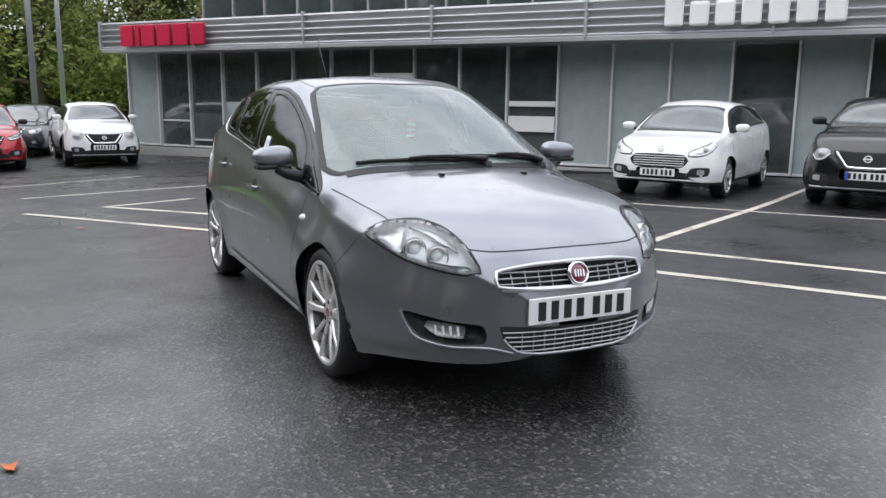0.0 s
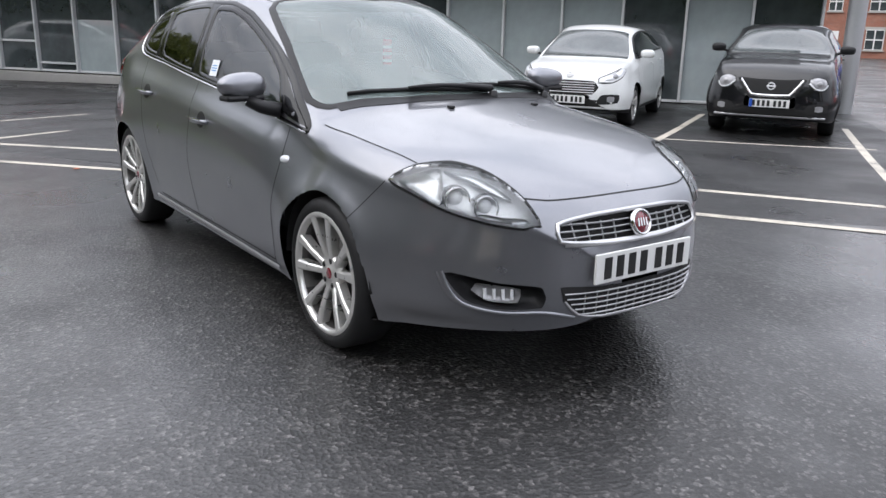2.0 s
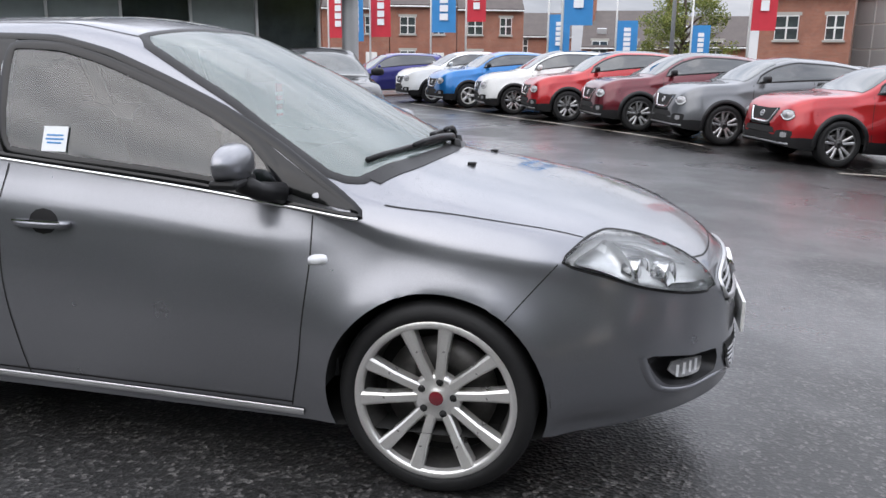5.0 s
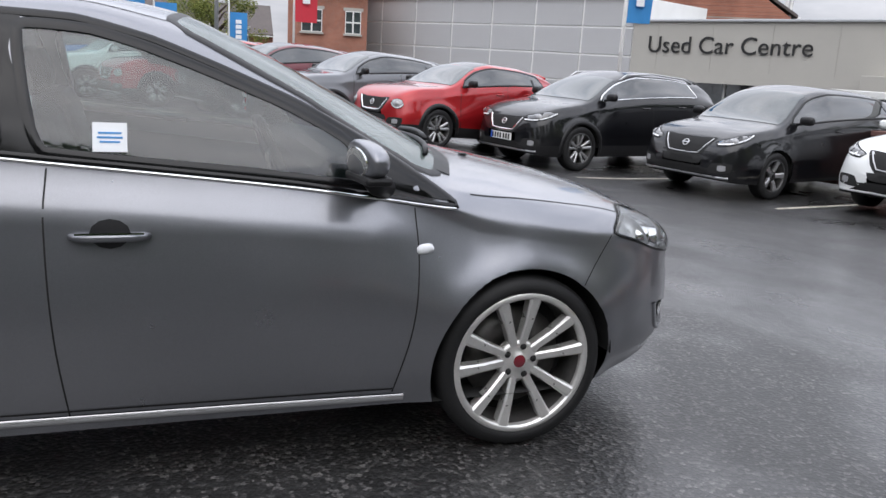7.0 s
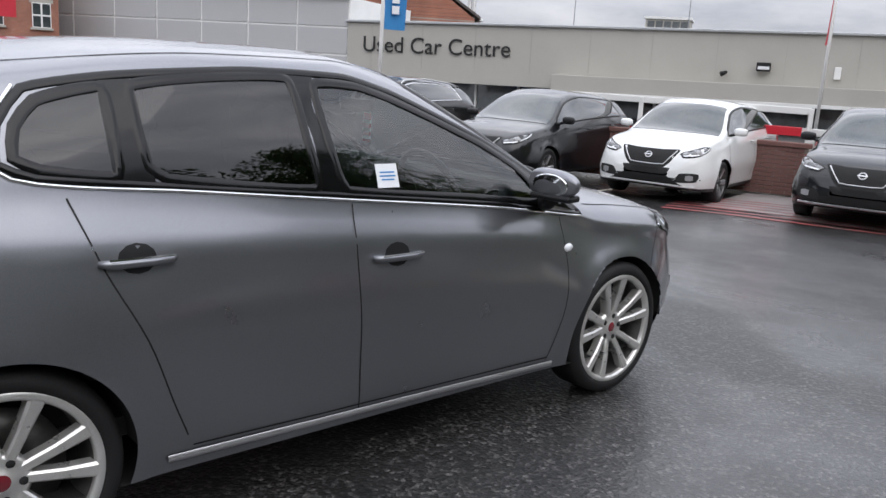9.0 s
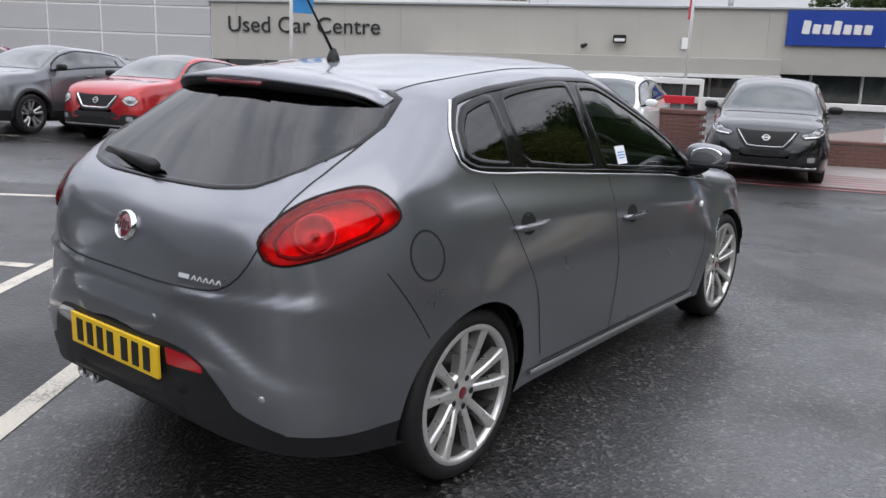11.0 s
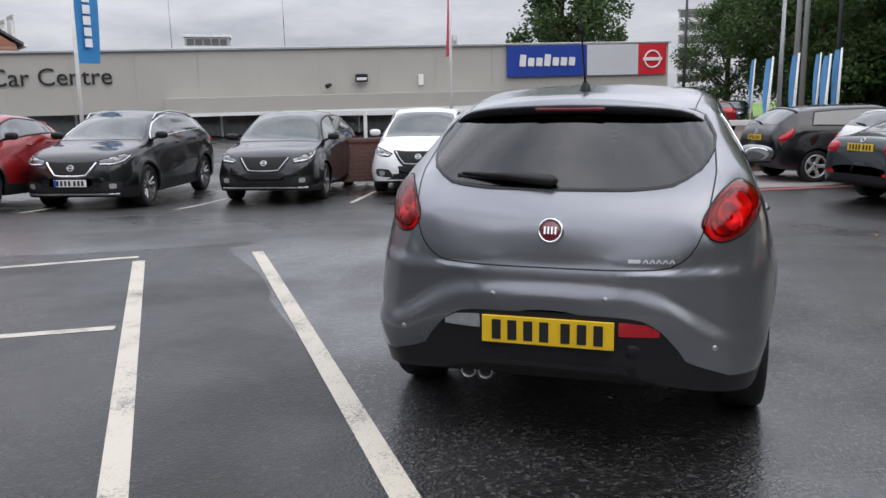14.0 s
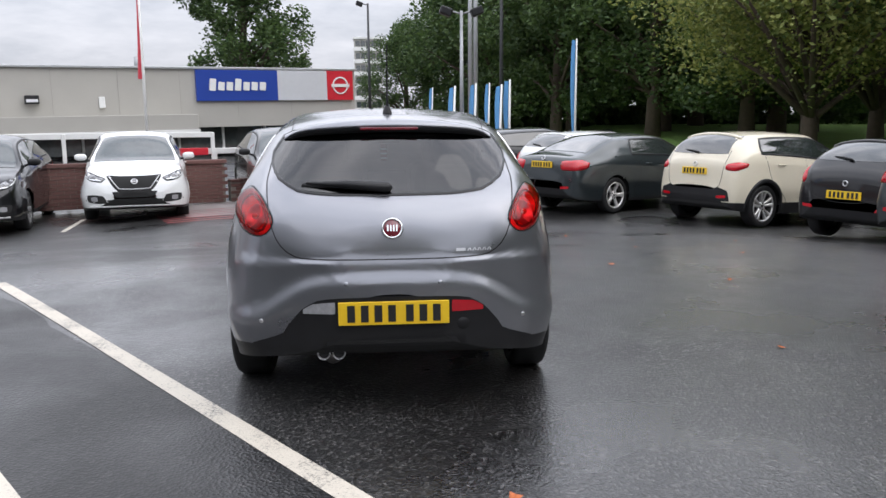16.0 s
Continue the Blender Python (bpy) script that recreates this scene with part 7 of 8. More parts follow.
def showroom():
    """The showroom: a long glazed front under a louvred canopy, with a dark glazed floor above, set back."""
    base = pose(-21.3, 0.5, -0.5, 0, 0, 35.9)
    b = thing("showroom_building", "silver-clad car showroom with tall grey glazing under a louvred canopy", "building", base)
    L, n = 20.8, 17
    w = L / n
    # solid block, coloured dark in place of an unlit room behind the panes
    part("wall", box("wall", (L, 8.0, 3.2), M_ROOMDARK, 0, (L / 2, 4.12, 1.6)), b)
    part("floor_plinth", box("floor_plinth", (L, 0.3, 0.42), M_CONCRETE, 0.01, (L / 2, -0.02, 0.16)), b, "grey concrete plinth")
    pane = box("pane", (w - 0.06, 0.03, 2.78), M_SHOPGLASS, 0.003)
    frost = box("pane", (w - 0.06, 0.03, 2.78), M_FROST, 0.003)
    half = box("pane", (w - 0.06, 0.034, 1.3), M_FROST, 0.003)
    mull = box("mullion", (0.05, 0.14, 2.82), M_MULLION, 0.006)
    rail = box("transom", (w - 0.07, 0.09, 0.05), M_MULLION, 0.005)
    for i in range(n):
        x = (i + 0.5) * w
        f = i in (0, 11, 12, 13, 15)
        part("pane", frost if f else pane, b, m=pose(x, 0.03, 1.80))
        if i in (3, 5, 6):
            part("pane", half, b, m=pose(x, 0.026, 1.05))
        part("transom", rail, b, m=pose(x, 0.0, 0.43))
        if i in (1, 2):
            part("transom", rail, b, m=pose(x, 0.0, 1.15 if i == 1 else 0.62))
        if i == 7:
            part("window_box", box("window_box", (w - 0.1, 0.1, 0.5), M_WHITE, 0.01), b, m=pose(x, -0.02, 2.2))
            part("sign_strip", box("sign_strip", (w * 0.6, 0.05, 0.1), M_SIGNRED), b, m=pose(x + 0.1, -0.09, 2.2))
        if i == 10:
            part("window_box", box("window_box", (w - 0.1, 0.1, 0.12), M_WHITE, 0.01), b, m=pose(x, -0.02, 1.75))
            part("window_box", box("window_box", (w - 0.1, 0.1, 0.35), M_WHITE, 0.01), b, m=pose(x, -0.02, 1.3))
    for i in range(n + 1):
        part("mullion", mull, b, m=pose(i * w, -0.02, 1.82))
    # canopy with louvres
    part("canopy_soffit", box("canopy_soffit", (L + 0.65, 1.15, 0.10), M_WCLAD, 0.01, (L / 2 + 0.375, -0.45, 3.08)), b)
    part("canopy_fascia", box("canopy_fascia", (L + 0.65, 0.12, 0.75), M_WCLAD, 0.01, (L / 2 + 0.375, -0.86, 3.48)), b, "silver canopy fascia")
    slat = tube("louvre", [(0.0, 0, 0), (L / 4, 0, 0), (L / 2, 0, 0), (L + 0.75, 0, 0)], 0.028, M_WCLAD, 8)
    for k in range(5):
        part("louvre", slat, b, m=pose(0, -1.0, 3.16 + 0.16 * k))
    post = box("louvre_post", (0.06, 0.12, 0.80), M_WCLAD, 0.008)
    for k in range(7):
        part("louvre_post", post, b, m=pose(0.05 + k * (L + 0.67) / 6, -0.99, 3.49))
    # letters of a maker's name, as plain red blocks
    sgn = new("maker_sign")
    sgn.parent = b
    for k, wd in enumerate((0.42, 0.12, 0.42, 0.42, 0.46, 0.42)):
        xx = 1.0 + 1.22 * (0, 0.47, 0.66, 1.14, 1.62, 2.13)[k]
        wd *= 1.1
        part("sign_block", box("sign_block", (wd, 0.10, 0.56), M_REDLETTER, 0.02), sgn, m=pose(xx + wd / 2, -1.09, 3.46))
    wh = new("dealer_sign")
    wh.parent = b
    for k in range(7):
        part("sign_block", box("sign_block", (0.36, 0.10, 0.66 if k in (0, 3) else 0.46), M_WHITE, 0.05), wh, m=pose(16.15 + 0.47 * k, -1.12, 3.58 if k in (0, 3) else 3.48))
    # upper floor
    # upper block likewise, its dark colour standing in for unlit rooms
    part("upper_wall", box("upper_wall", (L - 1.5, 6.0, 4.6), M_ROOMDARK, 0, (L / 2 + 0.75, 4.6, 5.5)), b)
    up = box("upper_pane", (1.12, 0.03, 3.2), M_SHOPGLASS, 0.003)
    um = box("upper_mullion", (0.05, 0.10, 3.3), M_WCLAD, 0.005)
    k = int((L - 1.5) / 1.18)
    for i in range(k):
        part("upper_pane", up, b, m=pose(1.55 + 1.18 * (i + 0.5), 1.58, 5.4))
    for i in range(k + 1):
        part("upper_mullion", um, b, m=pose(1.55 + 1.18 * i, 1.54, 5.4))
    part("upper_cladding", box("upper_cladding", (L - 1.4, 0.2, 1.1), M_WCLAD, 0.02), b, m=pose(L / 2 + 0.75, 1.56, 7.6))
    part("roof", box("roof", (L, 8.0, 0.12), M_SLATE), b, m=pose(L / 2, 4.2, 3.28))
    part("corner_column", lathe("corner_column", [(0.16, 0.0), (0.16, 2.8)], M_WCLAD, 20, "z"), b, m=pose(L + 0.5, -0.55, 0.4))
    return b


showroom()


def used_car_building():
    """The low plastered building across the yard, with its name and sign boards, and the panelled hall beside it."""
    b = thing("sales_building", "low beige-grey plastered sales building with sign boards along its parapet", "building", pose(24.6, 35.4, -0.5, 0, -0.8, -63))
    L = 38.4
    part("parapet_wall", box("parapet_wall", (L, 7.0, 3.0), M_STONE, 0.02, (L / 2, 3.5, 2.77)), b)
    part("coping", box("coping", (L + 0.2, 7.3, 0.12), M_WCLAD, 0.02, (L / 2, 3.5, 4.31)), b, "pale metal coping")
    # solid core behind the windows, with indoor shade put into its colour
    part("lower_wall", box("lower_wall", (L - 0.4, 6.0, 1.9), M_ROOMDARK, 0, (L / 2, 4.2, 0.85)), b)
    part("canopy_band", box("canopy_band", (17.0, 1.6, 0.75), M_STONE, 0.02, (20.5, -0.5, 1.58)), b, "projecting plastered canopy")
    part("canopy_edge", box("canopy_edge", (17.1, 1.7, 0.16), M_WHITE, 0.01, (20.5, -0.52, 1.12)), b, "white canopy edge")
    jamb = box("window_frame", (0.12, 0.14, 1.9), M_WHITE, 0.01)
    pane = box("pane", (2.2, 0.04, 1.8), M_SHOPGLASS, 0.004)
    for i in range(16):
        part("pane", pane, b, m=pose(1.4 + 2.36 * i, 1.10, 0.9))
        part("window_frame", jamb, b, m=pose(0.22 + 2.36 * i, 1.06, 0.9))
    for i in range(13):
        part("render_joint", box("render_joint", (0.010, 0.02, 2.4), M_JOINT), b, m=pose(1.5 + 3.0 * i, -0.003, 3.05))
    txt = letters("lettering", "Used Car Centre", 1.18, 0.02, M_INK, b, pose(0.95, -0.06, 2.72, 90, 0, 0))
    bpy.context.view_layer.update()
    txt.scale = (8.4 / max(txt.dimensions.x, 0.1), 1.0, 1.0)
    sb = new("sign_board")
    sb.parent = b
    part("blue_panel", box("blue_panel", (4.4, 0.16, 1.6), M_SIGNBLUE, 0.01), sb, m=pose(31.5, -0.09, 3.42))
    part("grey_panel", box("grey_panel", (2.9, 0.16, 1.6), M_SIGNGREY, 0.01), sb, m=pose(35.15, -0.09, 3.42))
    part("red_panel", box("red_panel", (1.6, 0.16, 1.6), M_SIGNRED, 0.01), sb, m=pose(37.4, -0.09, 3.42))
    for k in range(7):
        part("sign_block", box("sign_block", (0.34, 0.04, 0.62 if k in (0, 3) else 0.44), M_WHITE, 0.04), sb, m=pose(30.15 + 0.45 * k, -0.19, 3.46 if k in (0, 3) else 3.38, 0, 6, 0))
    part("sign_ring", lathe("sign_ring", [(0.40, -0.02), (0.40, 0.02), (0.48, 0.02), (0.48, -0.02)], M_WHITE, 40, "y", closed=True), sb, m=pose(37.4, -0.20, 3.42))
    part("sign_block", box("sign_block", (1.1, 0.05, 0.17), M_WHITE, 0.01), sb, m=pose(37.4, -0.21, 3.42))
    fl = new("flood_light")
    fl.parent = b
    part("lamp_body", box("lamp_body", (0.62, 0.30, 0.40), M_BLACK, 0.04), fl, m=pose(21.6, -0.25, 2.75))
    part("lamp_glass", box("lamp_glass", (0.50, 0.03, 0.14), M_WHITELENS, 0.01), fl, m=pose(21.6, -0.41, 2.70))
    part("security_camera", tube("security_camera", [(20.0, -0.02, 2.45), (20.0, -0.3, 2.45), (19.8, -0.45, 2.35)], 0.11, M_BLACK, 10, [0.05, 0.08, 0.12]), b)
    part("alarm_box", box("alarm_box", (0.28, 0.12, 0.55), M_WHITE, 0.03), b, m=pose(24.7, -0.07, 2.6))
    part("roof_vent", tube("roof_vent", [(27.0, 2.5, 4.3), (27.0, 2.5, 5.0)], 0.14, M_POLE, 10), b)
    part("roof_antenna", tube("roof_antenna", [(12.0, 2.5, 4.3), (12.0, 2.5, 7.0)], 0.025, M_POLE, 6), b)
    part("roof_antenna", tube("roof_antenna", [(17.8, 2.5, 4.3), (17.8, 2.5, 7.6)], 0.025, M_POLE, 6), b)
    # panelled hall
    h = thing("panelled_hall", "grey sheet-panelled hall with pale joints beside the sales building", "building", pose(24.6, 35.4, -0.5, 0, 0, -63))
    H, W = 5.55, 30.0
    part("wall", box("wall", (W, 8.0, H), M_WHITE, 0.01, (-W / 2, 4.1, H / 2)), h, "white joint backing")
    pn = box("panel", (3.17, 0.06, 1.38), M_PANEL, 0.01)
    for i in range(9):
        for j in range(4):
            part("panel", pn, h, m=pose(-1.7 - 3.3 * i, 0.08, 0.0 + 0.72 + 1.49 * j - 0.5))
    part("coping", box("coping", (W, 0.4, 0.14), M_WCLAD, 0.01, (-W / 2, 0.1, H - 0.02)), h)
    return b


used_car_building()


def terrace_house(m, label, width=5.6, eaves=6.0, group="brick terrace houses", lights=False):
    b = thing("terrace_house", label, "house", m, group)
    part("wall", box("wall", (width, 7.0, eaves), M_HOUSEBRICK, 0, (width / 2, 3.5, eaves / 2)), b)
    rise = 2.4
    v = [(0, -0.3, eaves), (width, -0.3, eaves), (width, 3.5, eaves + rise), (0, 3.5, eaves + rise), (0, 7.3, eaves), (width, 7.3, eaves)]
    part("roof", mesh_of("roof", v + [(x, y, z + 0.14) for x, y, z in v], [(0, 1, 2, 3), (3, 2, 5, 4), (9, 8, 7, 6), (10, 11, 8, 9), (0, 6, 7, 1), (4, 5, 11, 10), (0, 3, 9, 6), (3, 4, 10, 9), (1, 7, 8, 2), (2, 8, 11, 5)], M_SLATE), b)
    part("gable", mesh_of("gable", [(0.01, 0, eaves), (0.01, 7, eaves), (0.01, 3.5, eaves + rise), (width - 0.01, 0, eaves), (width - 0.01, 7, eaves), (width - 0.01, 3.5, eaves + rise)], [(0, 2, 1), (3, 4, 5)], M_HOUSEBRICK), b)
    part("gutter", tube("gutter", [(0, -0.36, eaves - 0.02), (width, -0.36, eaves - 0.02)], 0.07, M_WHITE, 6), b)
    ch = part("chimney", box("chimney", (0.9, 0.6, 1.6), M_HOUSEBRICK, 0.01, (0.5, 3.5, eaves + rise + 0.5)), b)
    for k in range(2):
        part("chimney_pot", lathe("chimney_pot", [(0.11, 0), (0.09, 0.4), (0.12, 0.45)], M_BRICK, 10, "z"), ch, m=pose(0.3 + 0.4 * k, 3.5, eaves + rise + 1.3))
    for wx, wz, ww, wh in ((1.5, 1.5, 1.3, 1.5), (1.5, 4.3, 1.3, 1.4), (4.1, 4.3, 1.0, 1.4)):
        wn_ = new("window")
        wn_.parent = b
        part("window_frame", box("window_frame", (ww, 0.12, wh), M_WHITE, 0.02), wn_, m=pose(wx, -0.02, wz))
        for sx in (-1, 1):
            for sz in (-1, 1):
                part("pane", box("pane", (ww / 2 - 0.10, 0.02, wh / 2 - 0.10), M_SHOPGLASS), wn_, m=pose(wx + sx * ww / 4, -0.085, wz + sz * wh / 4))
        part("sill", box("sill", (ww + 0.2, 0.2, 0.12), M_STONE, 0.01), wn_, m=pose(wx, -0.08, wz - wh / 2 - 0.06))
        part("lintel", box("lintel", (ww + 0.25, 0.08, 0.2), M_STONE, 0.01), wn_, m=pose(wx, -0.03, wz + wh / 2 + 0.1))
    d = new("door")
    d.parent = b
    part("door_leaf", box("door_leaf", (0.95, 0.1, 2.1), M_SIGNBLUE if lights else M_WHITE, 0.02), d, m=pose(4.1, -0.02, 1.05))
    if lights:
        for k in range(2):
            part("roof_window", box("roof_window", (0.8, 0.1, 1.0), M_WHITELENS, 0.02), b, m=pose(1.6 + 2.2 * k, 1.4, eaves + 1.22, 32, 0, 0))
    return b


for i in range(7):
    terrace_house(pose(-46.0 + 5.45 * i, 56.9 + 1.55 * i, -0.6, 0, 0, 15.9), "red brick terrace house with white sash windows and slate roof", eaves=5.6 + 0.25 * (i % 2))
terrace_house(pose(-3.0, 68.0, -2.4, 0, 0, 2), "slate-roofed brick house with roof windows", 6.5, 4.4, lights=True)
terrace_house(pose(3.5, 66.0, -2.4, 0, 0, -4), "slate-roofed brick house with roof windows", 6.5, 4.5, lights=True)
terrace_house(pose(8.7, 50.3, -1.2, 0, 0, -14), "tall red brick house with a white-framed window", 5.0, 6.2)
terrace_house(pose(21.1, 79.3, -0.7, 0, 0, -19), "slate-roofed terrace with roof windows behind the hall", 13.0, 9.3, lights=True)
terrace_house(pose(33.8, 74.9, -0.7, 0, 0, -28), "slate-roofed terrace with roof windows behind the hall", 13.0, 9.6, lights=True)
terrace_house(pose(56.9, 60.0, -0.7, 0, 0, 52.5) @ Matrix.Scale(2.0, 4), "orange brick house with its gable facing the yard", 6.0, 3.75)
terrace_house(pose(-14.0, 82.0, -2.0, 0, 0, 6), "distant brick house with a dark slate roof", 9.0, 5.2)
terrace_house(pose(-4.0, 86.0, -2.0, 0, 0, 0), "distant brick house with a dark slate roof", 9.0, 5.6)


def depot_building():
    """A long dark brick building behind the roadside trees, its near part with white bands and windows."""
    b = thing("depot_building", "dark brown brick building with white window bands behind trees", "building", pose(-57.0, 16.0, -0.9, 0, 0, -90))
    L = 46.0
    part("wall", box("wall", (L, 8.0, 5.6), M_DEPOT, 0, (L / 2, 4.0, 2.8)), b)
    part("roof", box("roof", (L + 0.4, 8.4, 0.25), M_SLATE, 0.02, (L / 2, 4.0, 5.72)), b)
    for z in (1.3, 3.15):
        part("white_band", box("white_band", (24.0, 0.16, 0.22), M_WHITE, 0.01, (L - 13.0, -0.06, z)), b)
        for i in range(8):
            part("window", box("window", (2.5, 0.08, 1.1), M_SHOPGLASS, 0.01), b, m=pose(L - 23.6 + 2.95 * i, -0.03, z + 0.8))
            part("window_post", box("window_post", (0.16, 0.14, 1.35), M_WHITE, 0.01), b, m=pose(L - 25.1 + 2.95 * i, -0.05, z + 0.75))
    return b


depot_building()


def tower_block(m, label, w, d, floors):
    b = thing("tower_block", label, "building", m)
    part("wall", box("wall", (w, d, floors * 2.8), M_STONE, 0.02, (0, 0, floors * 1.4)), b)
    part("roof_slab", box("roof_slab", (w + 0.6, d + 0.6, 0.5), M_WHITE, 0.02, (0, 0, floors * 2.8 + 0.2)), b)
    pane = box("window", (w / 6.5, 0.3, 1.3), M_SHOPGLASS, 0.02)
    band = box("balcony_band", (w + 0.3, 0.5, 0.9), M_WHITE, 0.02)
    for f in range(floors):
        part("balcony_band", band, b, m=pose(0, -d / 2 - 0.1, f * 2.8 + 0.5))
        for k in range(5):
            part("window", pane, b, m=pose((k - 2) * w / 5.4, -d / 2 - 0.02, f * 2.8 + 1.75))
    return b


tower_block(pose(-78, 128, -2, 0, 0, 32), "pale high-rise block of flats with banded balconies", 20, 14, 9)
tower_block(pose(192, 1.5, -2, 0, 0, -90), "distant pale tower block", 6.5, 6.5, 8)
tower_block(pose(150, 100, -2, 0, 0, -60), "distant pale tower block", 9, 8, 6)


# ---- boundary wall, rail and pavement ----
def boundary_wall():
    a, c = np.array((10.5, 7.6)), np.array((12.25, 3.4))
    d = c - a
    L = float(np.linalg.norm(d))
    w = tagged(thing("boundary_wall", "dark red brick boundary wall with a white rail along the yard", "wall", pose(a[0], a[1], -0.3, 0, 0, math.degrees(math.atan2(d[1], d[0])))), kind="structure")
    part("mortar_core", box("mortar_core", (L, 0.19, 0.84), M_MORTAR, 0, (L / 2, 0, 0.42)), w)
    br = box("brick", (0.215, 0.215, 0.065), M_BRICKDARK, 0.004)
    for j in range(11):
        for i in range(int(L / 0.225)):
            part("brick", br, w, m=pose(0.11 + 0.225 * i + (0.1125 if j % 2 else 0), 0, 0.04 + 0.0755 * j))
    part("coping", box("coping", (L + 0.1, 0.28, 0.08), M_BRICKDARK, 0.01, (L / 2, 0, 0.88)), w)
    a2, c2 = np.array((12.3, 3.3)), np.array((15.6, -3.0))
    d = c2 - a2
    L2 = float(np.linalg.norm(d))
    w2 = tagged(thing("boundary_wall", "low dark brick wall with a white post-and-rail fence behind", "wall", pose(a2[0], a2[1], -0.3, 0, 0, math.degrees(math.atan2(d[1], d[0])))), kind="structure")
    part("mortar_core", box("mortar_core", (L2, 0.19, 0.42), M_MORTAR, 0, (L2 / 2, 0, 0.21)), w2)
    for j in range(5):
        for i in range(int(L2 / 0.225)):
            part("brick", br, w2, m=pose(0.11 + 0.225 * i + (0.1125 if j % 2 else 0), 0, 0.05 + 0.0755 * j))
    part("coping", box("coping", (L2, 0.26, 0.06), M_BRICKDARK, 0.01, (L2 / 2, 0, 0.45)), w2)
    f = thing("rail_fence", "white painted metal post-and-rail fence", "fence", pose(a2[0] + 0.5, a2[1] + 0.3, -0.3, 0, 0, math.degrees(math.atan2(d[1], d[0]))))
    for i in range(5):
        part("post", box("post", (0.09, 0.09, 1.15), M_WHITE, 0.01, (0, 0, 0.57)), f, m=pose(L2 * i / 4, 0.25, 0))
    part("rail", box("rail", (L2 + 1.0, 0.06, 0.13), M_WHITE, 0.01, (L2 / 2, 0.25, 1.08)), f)
    f2 = thing("rail_fence", "white painted rail over red boards beside the brick wall", "fence", pose(a[0] + 0.3, a[1] + 0.2, -0.3, 0, 0, math.degrees(math.atan2((c - a)[1], (c - a)[0]))))
    part("rail", box("rail", (L, 0.06, 0.12), M_WHITE, 0.01, (L / 2, 0.3, 1.45)), f2)
    part("red_board", box("red_board", (L * 0.45, 0.04, 0.16), M_SIGNRED, 0.01, (L * 0.75, 0.28, 1.08)), f2)
    for i in range(4):
        part("post", box("post", (0.08, 0.08, 1.5), M_WHITE, 0.01, (0, 0, 0.75)), f2, m=pose(L * i / 3, 0.3, 0))


boundary_wall()


sheet("pavement", [(9.4, 3.6), (12.2, 4.3), (15.4, -2.6), (13.2, -4.4), (11.6, -2.6), (10.6, -0.4), (9.7, 1.8)], M_PAVE, "pale pinkish paving beside the lane", "pavement")
for k in range(7):
    o = 0.30 * k
    painted("hatch_line", (8.55 + o * 0.93, 3.75 + o * 0.37), (10.6 + o * 0.93, -1.35 + o * 0.37), 0.10, M_REDPAINT, "red painted hatching line on the yard", 0.011)
painted("hatch_line", (10.6, -1.35), (12.3, -4.2), 0.22, M_REDPAINT, "red painted kerb line beside the lane", 0.011)
sheet("grass", [(18, -11.5), (14, -30), (10, -60), (120, -90), (140, -6), (60, -1), (44, -6), (30, -9)], M_GRASS, "mown green lawn under the trees", "grass", 0.03)
sheet("grass", [(-24, -6), (-24, 0), (-60, 14), (-90, -10), (-60, -40)], M_GRASS, "green verge behind the yard", "grass", 0.03)
sheet("road", [(15.8, -3.4), (17.0, 4.0), (30, 2.0), (41, 0.6), (60, 1.5), (60, -4.5), (42, -5.5), (30, -8), (19, -10.5)], M_FORECOURT, "brown paved forecourt beyond the rail", "road", 0.012)


